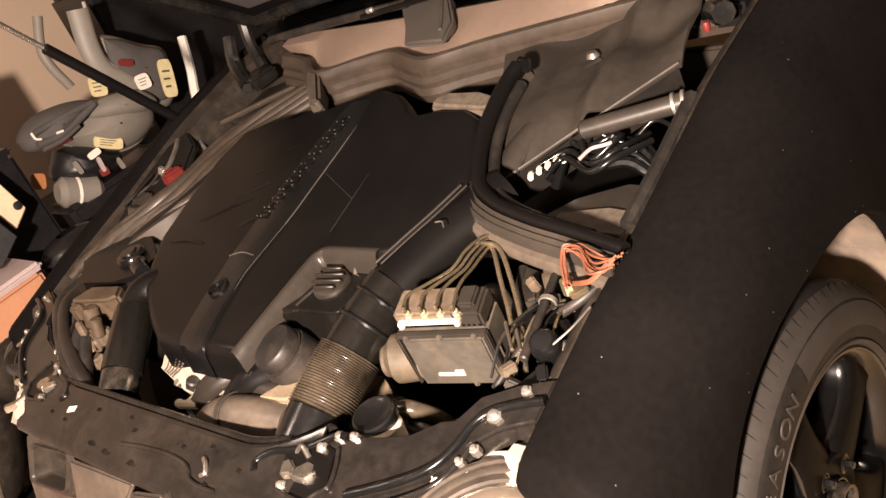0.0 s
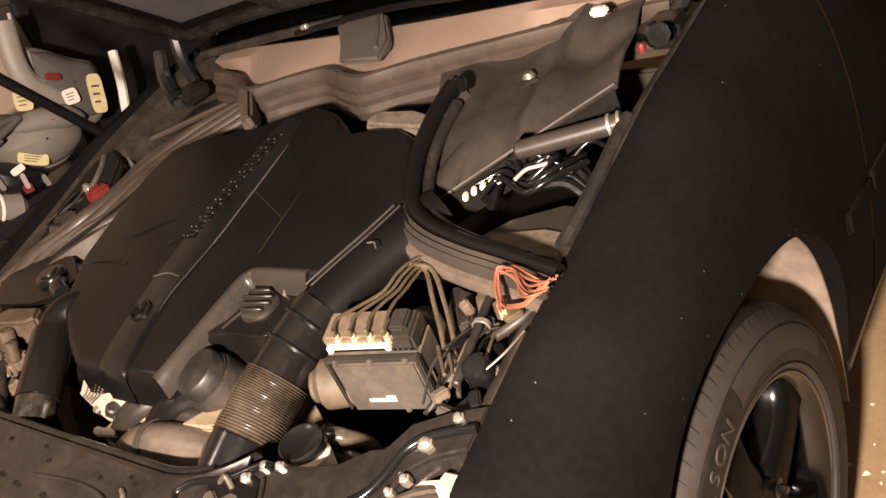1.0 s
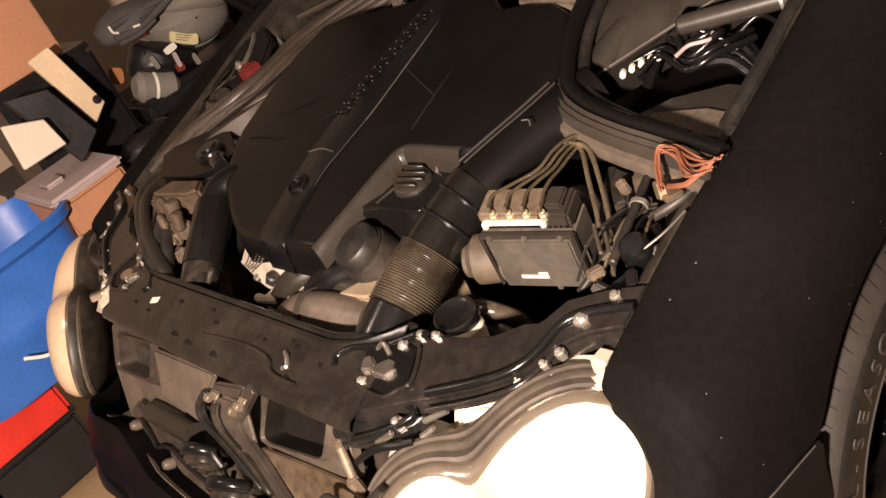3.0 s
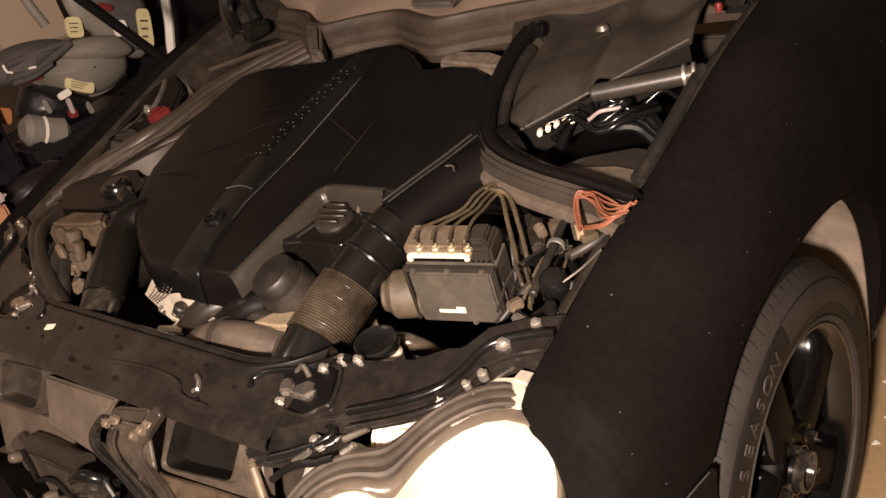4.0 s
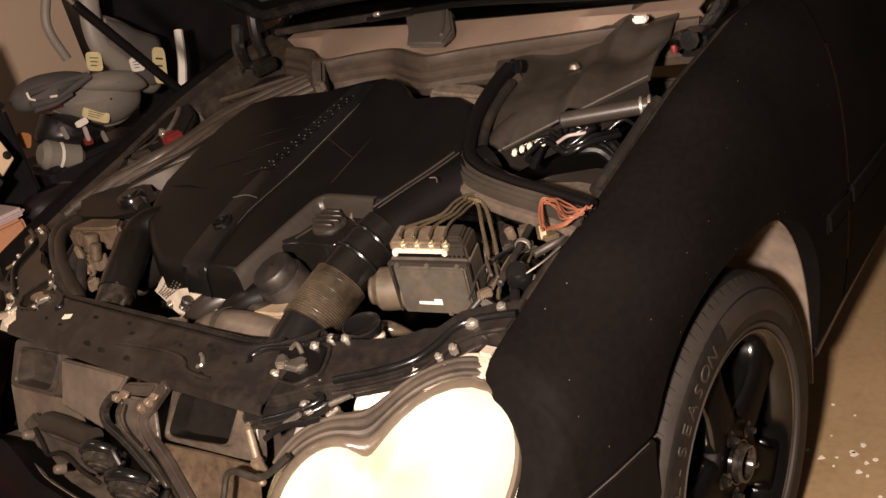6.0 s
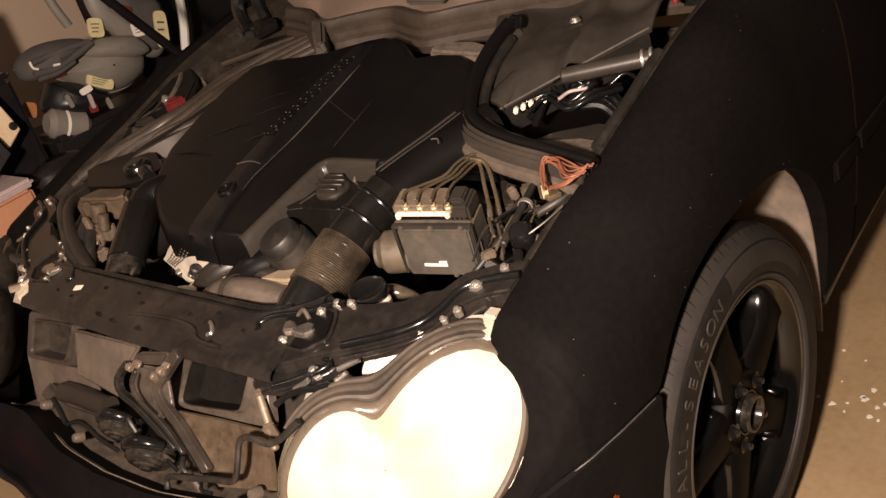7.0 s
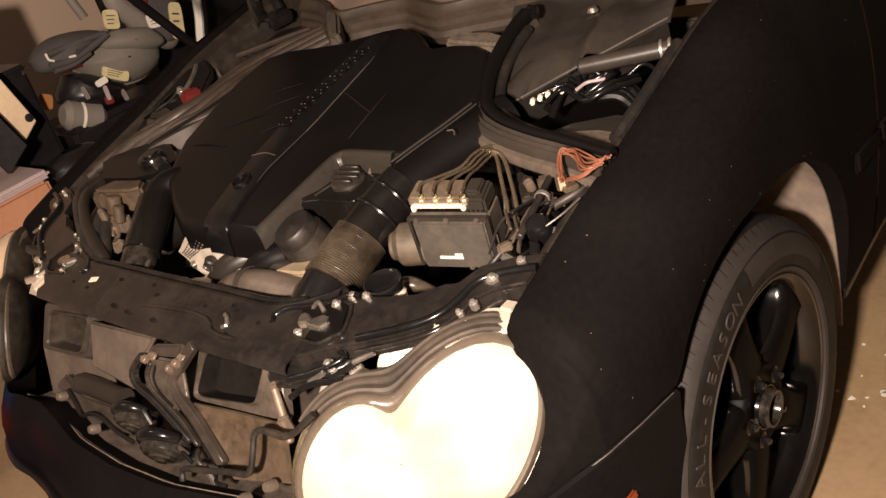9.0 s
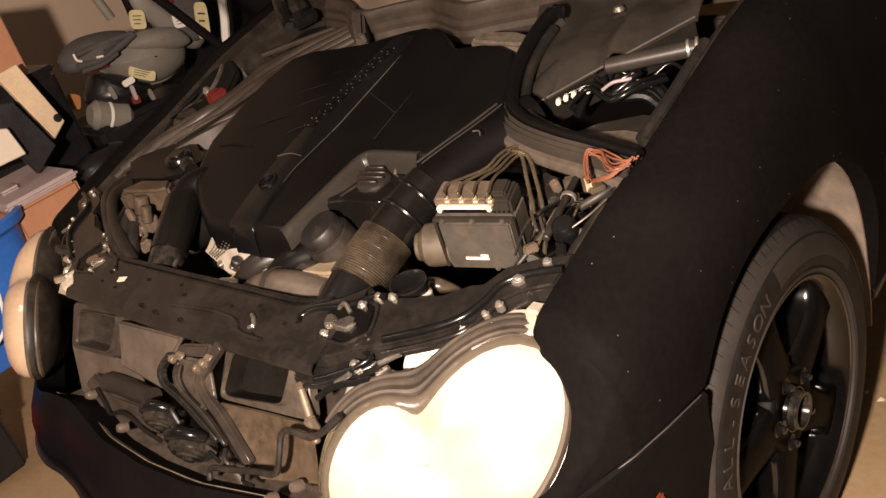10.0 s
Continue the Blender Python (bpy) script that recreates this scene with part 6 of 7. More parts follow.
part("wiper_pin", rod((-0.173, 0.397, 1.056), (-0.154, 0.397, 1.058), 0.006, 10, 0.002), BRIGHT_STEEL, wiper)
screen = [[Vector((x + 0.06, 0.454 + 0.28 * v - 0.047 * (1 - (x / 0.7) ** 2), 1.026 + 0.19 * v)) for x in np.linspace(-0.66, 0.60, 15)] for v in np.linspace(0, 2.2, 8)]
glass = part("windscreen", sheet(screen, 0.004), GLASS, car, "windscreen glass")
glass.visible_shadow = False
part("dashboard", box(-0.58, 0.62, 0.515, 0.83, 0.93, 1.012, 0.03), DASH, car, "dashboard under the windscreen, coloured brown for the glass reflection")
part("papers_on_dashboard", box(-0.43, -0.29, 0.535, 0.685, 1.013, 1.021, 0.001), LABEL_YELLOW, car, "pale papers lying on the dashboard")
part("cabin_back", box(-0.62, 0.62, 1.5, 1.52, 0.6, 1.35, 0.01), SEAT_DARK, car, "dark cabin inside")
for s in (-1, 1):
    part("screen_pillar", tube([(s * 0.70, 0.53, 0.98), (s * 0.67, 0.80, 1.17), (s * 0.60, 1.25, 1.42)], 0.028, 16, 10), PAINT, car, "black windscreen pillar")
part("roof", sheet([[Vector((x, y, 1.43 - 0.06 * (x / 0.62) ** 2 - 0.03 * (y - 1.7) ** 2)) for x in np.linspace(-0.62, 0.62, 9)] for y in np.linspace(1.22, 1.9, 5)], 0.01), PAINT, car, "black roof")
part("white_clip", box(0.556, 0.584, 0.318, 0.337, 1.012, 1.026, 0.004), WHITE, car, "small white clip")

# the compartment beside the bulkhead, with its cover, cables and seal
part("box_floor", box(0.33, 0.70, -0.08, 0.44, 0.78, 0.80, 0.005), COVER, car, "dark compartment floor")
SEAL_RUN = [(0.720, -0.158, 0.873), (0.633, -0.136, 0.880), (0.558, -0.118, 0.884), (0.479, -0.093, 0.891), (0.423, -0.060, 0.900), (0.389, -0.014, 0.912), (0.362, 0.046, 0.929), (0.345, 0.112, 0.946), (0.340, 0.167, 0.962), (0.346, 0.20, 0.975)]
part("box_seal", ribbed_strip(SEAL_RUN[:6] + [(0.372, 0.024, 0.922)], [(0.004, -0.004), (-0.006, 0.004), (-0.010, -0.003), (-0.014, 0.002), (-0.018, -0.005), (-0.022, -0.001), (-0.026, -0.008), (-0.029, -0.006), (-0.032, -0.014), (-0.033, -0.022), (-0.030, -0.030)], 60), DUSTY_PLASTIC, car, "dusty ribbed compartment wall")
part("seal_ledge", ribbed_strip(SEAL_RUN[:6], [(-0.030, -0.022), (-0.040, -0.026), (-0.043, -0.032), (-0.042, -0.042)], 40), PANEL, car, "pale dusty ledge under the seal")
part("seal_lip", tube(SEAL_RUN, lambda u: 0.0095 + 0.0045 * min(1, max(0, (u - 0.3) * 3)), 80, 14), COVER, car, "black rubber seal lip")
part("seal_lip", tube([Vector(p) + Vector((0.016, 0.014, -0.012)) for p in SEAL_RUN[1:-1]], lambda u: 0.007 + 0.004 * u, 70, 12), RUBBER, car, "inner rubber seal bead")
part("seal_tip", tube([(0.346, 0.195, 0.972), (0.352, 0.205, 0.982), (0.372, 0.192, 0.984), (0.380, 0.178, 0.976)], 0.008, 18, 8), COVER_GLOSS, car, "curled seal end")
part("seal_wall", sheet([[Vector(p) + Vector((0.010, 0.012, -0.012)), Vector(p) + Vector((0.020, 0.018, -0.045)), Vector(p) + Vector((0.022, 0.02, -0.10))] for p in spline(SEAL_RUN[2:], 40)], 0.003), DUSTY_PLASTIC, car, "inner compartment wall")
part("box_edge_clip", tube([(0.409, -0.078, 0.884), (0.385, -0.052, 0.892), (0.366, -0.022, 0.901), (0.345, 0.02, 0.913), (0.322, 0.07, 0.927)], 0.0022, 24, 6), BRIGHT_STEEL, car, "bright line along the compartment edge")
cover_rows = []
cover_lift = graph([(0.0, 0.0), (0.12, 0.016), (0.25, 0.022), (0.5, 0.012), (0.7, 0.022), (0.85, 0.018), (1.0, 0.03)])
for v in np.linspace(0, 1, 28):
    lift = cover_lift(v)
    a, b = Vector((0.395, 0.0, 0.865)), Vector((0.640, 0.205, 0.945))
    c, d = Vector((0.205, 0.385, 0.955)), Vector((0.60, 0.45, 0.985))
    row = []
    for u in np.linspace(0, 1, 48):
        p = a.lerp(b, u).lerp(c.lerp(d, u), v)
        fold = 0.016 * math.sin(5.2 * u + 2.4 * v) * math.sin(math.pi * v) + 0.02 * max(0, 1 - abs(u - 0.52 - 0.25 * v) * 9)
        crease = 0.006 * abs(math.sin(9 * u + 2.0 * math.sin(3 * v + 1))) ** 3 * math.sin(math.pi * v) + 0.004 * math.sin(14 * v + 6 * u * u) * math.sin(math.pi * u)
        row.append(p + Vector((0, 0, lift + fold + crease)))
    cover_rows.append(row)
part("filter_box_cover", sheet(cover_rows, 0.005), DUSTY_PLASTIC, car, "creased dusty grey compartment cover")
part("cover_fold", sheet([[Vector((0.392, -0.004, 0.862)) + Vector((0.245, 0.205, 0.08)) * u + Vector((0.004, -0.004, -0.045)) * v for u in np.linspace(0, 1, 10)] for v in (0.0, 0.4, 1.0)], 0.004), DARK, car)
part("pale_patch", slab([(0.375, 0.045), (0.44, 0.062), (0.425, 0.085), (0.37, 0.105)], 0.882, lambda x, y: 0.897 + 0.02 * (x - 0.37), 0.003), PANEL, car, "pale dusty corner of the cover")
part("cover_stud", lathe([(0, 0.010), (0.008, 0.008), (0.012, 0.0)], Matrix.Translation((0.455, 0.257, 0.952)), 14), STEEL, car, "small pale stud")
for k in range(4):
    a = 0.018 * k
    wobble = [(0.43 + a * 0.9, 0.06 - a * 0.5, 0.842 + 0.004 * (k % 3)), (0.47 + a * 0.7, 0.085 - a * 0.9 + 0.012 * (k % 2), 0.868 + 0.006 * ((k * 5) % 4)), (0.53 + a * 0.5, 0.10 - a, 0.872 + 0.007 * ((k * 3) % 3)), (0.585 + a * 0.3, 0.12 - a * 1.1, 0.868), (0.625, 0.10 - a * 0.6, 0.845)]
    part("cable", tube(wobble, 0.0065 + 0.002 * (k % 2), 36, 8), COVER_GLOSS, car, "glossy black cable")
for k, ring_points in enumerate((((0.505, 0.125), (0.521, 0.150), (0.560, 0.138), (0.563, 0.098), (0.520, 0.076), (0.484, 0.100), (0.505, 0.125)), ((0.522, 0.074), (0.548, 0.048), (0.584, 0.083), (0.560, 0.112), (0.528, 0.10), (0.522, 0.074)), ((0.496, 0.0), (0.518, 0.03), (0.57, 0.01), (0.605, 0.03), (0.632, 0.09)), ((0.47, 0.03), (0.51, 0.055), (0.56, 0.03), (0.60, 0.055), (0.61, 0.12)), ((0.55, 0.09), (0.585, 0.10), (0.62, 0.125), (0.64, 0.14)))):
    part("cable", tube([(x, y, 0.888 + 0.010 * math.sin(3 * j + 2 * k)) for j, (x, y) in enumerate(ring_points)], 0.0062 - 0.0006 * k, 48, 10), COVER_GLOSS, car, "glossy black cable")
part("compartment_shelf", slab([(0.50, -0.06), (0.66, -0.05), (0.675, 0.03), (0.61, 0.04), (0.54, 0.0)], 0.82, 0.846, 0.006), DUSTY_PLASTIC, car, "dusty grey compartment shelf")
part("cover_ridge", tube([(0.458, 0.262, 0.944), (0.435, 0.17, 0.928), (0.415, 0.085, 0.905), (0.402, 0.025, 0.880)], lambda u: 0.011 + 0.016 * u, 24, 12, 0.6), DUSTY_PLASTIC, car, "raised crease of the compartment cover")
part("cover_edge", tube([(0.392, -0.006, 0.868), (0.51, 0.095, 0.908), (0.638, 0.203, 0.950)], 0.0022, 20, 6), EDGE_HIGHLIGHT, car, "pale line along the cover edge")
part("bulkhead_ledge", slab([(0.195, 0.118), (0.225, 0.112), (0.345, 0.095), (0.352, 0.125), (0.30, 0.145), (0.225, 0.150), (0.200, 0.138)], 0.90, lambda x, y: 0.955 + 0.2 * (y - 0.1), 0.006), LEDGE, car, "pale dusty bulkhead ledge")
SLEEVE = [(0.545, 0.029, 0.893), (0.552, 0.052, 0.896), (0.570, 0.060, 0.897), (0.578, 0.070, 0.896), (0.574, 0.083, 0.898)]
part("cable_sleeve", tube(SLEEVE, 0.003, 24, 10), LILAC, car, "cream cable sleeve")
for x, y in ((0.481, -0.012), (0.486, 0.004), (0.493, 0.018), (0.502, 0.028), (0.511, 0.036)):
    part("cable_tie", box(-0.004, 0.004, -0.006, 0.006, -0.006, 0.006, 0.002, pose(x, y, 0.890, 0, 20, 25)), CREAM, car, "cream cable tie")
drain_ends = Vector((0.532, 0.068, 0.918)), Vector((0.684, 0.126, 0.926))
drain = part("drain_pipe", rod(*drain_ends, 0.0145, 20, 0.004), DUSTY_PLASTIC, car, "dusty grey drain pipe")
for f in (0.88, 0.97):
    p = drain_ends[0].lerp(drain_ends[1], f)
    part("pipe_clamp", lathe([(0.015, -0.003), (0.0175, -0.002), (0.0175, 0.002), (0.015, 0.003)], along(p, drain_ends[1] + Vector((0.152, 0.058, 0.008))), 20), BRIGHT_STEEL, drain, "bright clamp")
part("wing_rail", tube([(0.690, -0.10, 0.868), (0.692, 0.0, 0.894), (0.690, 0.13, 0.930)], 0.012, 16, 8), RUBBER, car, "dusty rail beside the wing")
part("box_ledge", slab([(0.53, -0.095), (0.69, -0.105), (0.69, -0.045), (0.62, -0.03), (0.54, -0.045)], 0.83, 0.852, 0.006), LEDGE, car, "dusty compartment ledge")
part("red_marker", lathe([(0, 0.012), (0.007, 0.010), (0.009, 0.0), (0.007, -0.01)], Matrix.Translation((0.672, 0.245, 0.983)) @ Matrix.Diagonal((0.7, 0.7, 0.7, 1)), 14), DULL_RED, car, "small red plug")
part("hinge_arm", joined(tube([(0.62, 0.36, 0.96), (0.665, 0.30, 0.985), (0.69, 0.27, 0.99)], 0.018, 14, 8), tube([(0.655, 0.40, 0.97), (0.69, 0.42, 1.02), (0.70, 0.44, 1.08)], 0.014, 14, 8), box(0.63, 0.69, 0.33, 0.39, 0.94, 0.985, 0.008)), BAY_PAINT, car, "dark bonnet hinge")
part("hinge_arm", mirrored(joined(tube([(0.64, 0.34, 0.95), (0.69, 0.37, 1.0), (0.70, 0.40, 1.06)], 0.018, 14, 8), tube([(0.655, 0.42, 0.96), (0.69, 0.44, 1.02), (0.70, 0.46, 1.09)], 0.016, 14, 8), box(0.60, 0.70, 0.33, 0.42, 0.93, 0.965, 0.008))), BAY_PAINT, car, "dark bonnet hinge")

# bonnet, raised, with its gas strut
def on_bonnet(x, s, lift=0.0):
    """s runs from the rear edge to the nose."""
    y, z = 0.50 - 0.86 * s, 1.085 + 0.58 * s + 0.04 * math.sin(math.pi * s) - 0.04 * (x / 0.7) ** 2
    return Vector((x, y - 0.55 * lift, z + 0.83 * lift))


bonnet = part("bonnet", sheet([[on_bonnet(x, s, 0.03) for x in np.linspace(-0.70, 0.70, 13)] for s in np.linspace(0, 1, 12)], 0.006), PAINT, car, "raised black bonnet")
part("bonnet_frame", joined(*[tube([on_bonnet(a, 0.02, 0.01), on_bonnet(b, 0.5, 0.0), on_bonnet(c, 0.97, 0.01)], 0.022, 16, 8) for a, b, c in ((-0.68, -0.69, -0.66), (0.68, 0.69, 0.66), (-0.3, -0.25, -0.1), (0.3, 0.25, 0.1))], tube([on_bonnet(x, 0.02, 0.005) for x in (-0.68, -0.3, 0.3, 0.68)], 0.02, 16, 8), tube([on_bonnet(x, 0.97, 0.005) for x in (-0.66, -0.3, 0.3, 0.66)], 0.02, 16, 8)), BAY_PAINT, bonnet, "dark inner bonnet frame")
part("bonnet_liner", sheet([[on_bonnet(x, s, 0.012 + 0.012 * math.sin(9 * s) * math.sin(4 * x)) for x in np.linspace(-0.60, 0.60, 15)] for s in np.linspace(0.08, 0.9, 14)], 0.006), SEAT_DARK, bonnet, "black padded bonnet liner")
strut = part("gas_strut", rod((-0.735, 0.185, 0.94), (-0.722, -0.03, 1.247), 0.0125, 16, 0.003), COVER, car, "black bonnet gas strut")
part("strut_rod", rod((-0.722, -0.03, 1.247), (-0.712, -0.205, 1.50), 0.006, 10, 0.001), STEEL, strut, "thin steel strut rod")


# dark slab painting the shade of a gap along the far inner wing, with a red cap and loose wires on it
pocket_z = lambda x, y: edge_z(y) - 0.010 - 0.25 * (x + 0.70)
pocket = part("pocket_shade", slab([(-0.655, -0.150), (-0.684, -0.06), (-0.688, 0.09), (-0.665, 0.145), (-0.61, 0.115), (-0.555, -0.02), (-0.575, -0.135)], lambda x, y: pocket_z(x, y) - 0.02, pocket_z, 0.005), DARK, car, "dark slab for the shade of a deep gap in the far inner wing")
part("terminal_block", joined(box(-0.612, -0.580, -0.005, 0.045, 0.866, 0.897, 0.006), box(-0.606, -0.592, 0.005, 0.03, 0.897, 0.902, 0.003)), DULL_RED, pocket, "dull red terminal cover")
part("pocket_clip", joined(rod((-0.640, 0.018, 0.890), (-0.632, 0.022, 0.905), 0.008, 12, 0.002), box(-0.660, -0.640, 0.03, 0.045, 0.885, 0.898, 0.003)), BRIGHT_STEEL, pocket, "bright metal clip")
part("pocket_pipe", tube([(-0.672, 0.115, 0.925), (-0.650, 0.085, 0.915), (-0.632, 0.05, 0.903), (-0.628, 0.01, 0.885)], 0.006, 20, 10), STEEL, pocket, "dull steel pipe")
part("pocket_box", joined(box(-0.640, -0.600, -0.085, -0.045, 0.858, 0.882, 0.005), rod((-0.60, -0.11, 0.855), (-0.595, -0.10, 0.876), 0.016, 16, 0.004)), DUSTY_PLASTIC, pocket, "small grimy housing")
for k in range(3):
    part("pocket_wire", tube([(-0.645, -0.10 + 0.03 * k, 0.876 + 0.004 * k), (-0.635, -0.05 + 0.03 * k, 0.890 - 0.004 * k), (-0.648, 0.0 + 0.03 * k, 0.896 + 0.003 * k)], 0.003, 14, 6), RUBBER if k else COVER_GLOSS, pocket)


# ---- what stands by the wall ----
bench = thing("storage_bench", "low dark storage bench along the garage wall", "bench", (0, 0, 0))
part("bench_top", box(-2.25, -1.16, -0.30, 1.45, 0.58, 0.62, 0.008), SEAT_DARK, bench)
part("bench_front", box(-1.22, -1.19, -0.28, 1.43, 0.0, 0.58, 0.006), SEAT_DARK, bench)
for y in (-0.27, 1.40):
    part("bench_end", box(-2.22, -1.20, y, y + 0.03, 0.0, 0.58, 0.004), SEAT_DARK, bench)


def oval(cx, cy, cz, rx, ry, rz, m=None, seg=28, cut=-1.0, top=1.0):
    """A rounded bowl or dome, between two shares of its height."""
    prof = [(math.sqrt(max(0, 1 - h * h)), h) for h in np.sin(np.linspace(math.asin(max(-1, cut)), math.asin(min(1, top)), 14))]
    place = (m or Matrix()) @ Matrix.Translation((cx, cy, cz)) @ Matrix.Diagonal((rx, ry, rz, 1))
    return lathe(prof, place, seg)


SEAT_X = -1.60
seat = thing("child_car_seat", "grey plastic child car seat with yellow warning labels", "car seat", (-1.60, 0.40, 0.62))


def seat_part(name, bm, material, label="", parent=None):
    bmesh.ops.transform(bm, verts=bm.verts, matrix=Matrix.Translation((1.60, -0.40, -0.62)))
    return part(name, bm, material, parent or seat, label)


def seat_spot(y, z, out=0.0):
    return Vector((SEAT_X + out, y, z))


def pillow(outline, front, back, lift=0.0, soft=0.5):
    """A rounded body over an outline (y, z) that bulges towards the car by front and to the wall by back."""
    loop = spline([seat_spot(y, z) for y, z in outline + outline[:1]], 48)[:-1]
    mid = sum(loop, Vector()) / len(loop)
    rows = []
    for f, side in ((0.03, -1), (0.4, -1), (0.75, -1), (0.93, -1), (1.0, 0), (0.985, 1), (0.94, 1), (0.86, 1), (0.72, 1), (0.5, 1), (0.25, 1), (0.03, 1)):
        off = (front if side > 0 else -back) * (1 - f * f) ** soft
        rows.append([mid.lerp(p, f) + Vector((off + lift, 0, 0)) for p in loop])
    return sheet(rows, closed=True)


seat_part("seat_shell", pillow([(0.213, 0.896), (0.269, 0.917), (0.339, 0.941), (0.423, 0.943), (0.518, 0.916), (0.557, 0.879), (0.565, 0.823), (0.535, 0.776), (0.447, 0.753), (0.357, 0.771), (0.310, 0.796), (0.258, 0.852)], 0.10, 0.16), SEAT_GREY, "smooth grey seat shell")
seat_part("shell_step", pillow([(0.321, 0.937), (0.354, 0.947), (0.423, 0.945), (0.518, 0.916), (0.557, 0.879), (0.564, 0.842), (0.493, 0.842), (0.390, 0.880), (0.339, 0.909)], 0.05, 0.06, 0.065), SEAT_GREY, "raised grey shell step")
seat_part("shell_lip", tube([seat_spot(y, z, 0.012) for y, z in [(0.221, 0.891), (0.270, 0.849), (0.313, 0.797), (0.361, 0.770), (0.448, 0.755), (0.539, 0.779)]], 0.007, 40, 8), SEAT_GREY)
seat_part("seat_back", pillow([(0.525, 1.122), (0.584, 1.089), (0.661, 1.022), (0.725, 0.974), (0.721, 0.915), (0.689, 0.827), (0.629, 0.793), (0.555, 0.847), (0.517, 0.911), (0.495, 0.998)], 0.07, 0.10, -0.02), SEAT_GREY, "rounded grey seat back")
seat_part("seat_pad", pillow([(y * 0.82 + 0.097, z * 0.82 + 0.178) for y, z in [(0.525, 1.122), (0.584, 1.089), (0.661, 1.022), (0.725, 0.974), (0.721, 0.915), (0.689, 0.827), (0.629, 0.793), (0.555, 0.847), (0.517, 0.911), (0.495, 0.998)]], 0.03, 0.02, 0.035), SEAT_FABRIC, "dark grey seat pad")
seat_part("carry_handle", tube([seat_spot(y, z, 0.04) for y, z in [(0.499, 1.213), (0.467, 1.094), (0.468, 1.014), (0.503, 0.961), (0.539, 0.908)]], 0.034, 40, 14, 0.45), SEAT_GREY, "curved grey carrying handle")
seat_part("handle_edge", tube([seat_spot(y + 0.030, z + 0.012, 0.045) for y, z in [(0.499, 1.213), (0.467, 1.094), (0.468, 1.014), (0.503, 0.961), (0.539, 0.908)]], 0.006, 40, 8), LILAC, "pale handle edge")
seat_part("carry_handle", tube([seat_spot(y, z, -0.06) for y, z in [(0.418, 1.242), (0.373, 1.157), (0.367, 1.097), (0.389, 1.005)]], 0.016, 30, 12), SEAT_GREY, "curved grey carrying handle")
seat_part("canopy", pillow([(0.104, 0.958), (0.135, 0.984), (0.198, 1.002), (0.266, 0.996), (0.326, 0.981), (0.368, 0.960), (0.341, 0.940), (0.295, 0.923), (0.245, 0.907), (0.193, 0.901), (0.140, 0.904), (0.110, 0.924)], 0.09, 0.08, 0.03), SEAT_FABRIC, "dark folded fabric canopy")
seat_part("canopy_fold", tube([seat_spot(y, z, 0.105) for y, z in [(0.127, 0.933), (0.205, 0.924), (0.291, 0.937), (0.352, 0.952)]], 0.012, 30, 10), SEAT_FABRIC)
seat_part("canopy_fold", tube([seat_spot(y, z, 0.105) for y, z in [(0.137, 0.968), (0.206, 0.967), (0.282, 0.964), (0.348, 0.958)]], 0.01, 30, 10), SEAT_FABRIC)
seat_part("canopy_fold", tube([seat_spot(y, z, 0.105) for y, z in [(0.134, 0.914), (0.202, 0.909), (0.271, 0.920)]], 0.009, 30, 10), SEAT_FABRIC)
seat_part("canopy_trim", tube([seat_spot(y, z, 0.108) for y, z in [(0.130, 0.975), (0.132, 0.954), (0.146, 0.944)]], 0.004, 14, 8), LABEL_WHITE)
seat_part("canopy_trim", tube([seat_spot(y, z, 0.122) for y, z in [(0.191, 0.938), (0.213, 0.934)]], 0.004, 8, 8), LABEL_WHITE)
seat_part("canopy_piping", tube([seat_spot(y, z, 0.075) for y, z in [(0.174, 0.899), (0.208, 0.896), (0.238, 0.892)]], 0.006, 14, 8), DULL_RED, "red piping")
seat_part("seat_base", pillow([(0.195, 0.876), (0.281, 0.846), (0.378, 0.766), (0.348, 0.714), (0.269, 0.719), (0.179, 0.763), (0.147, 0.813)], 0.10, 0.10, 0.0), SEAT_BLACK, "black seat base")
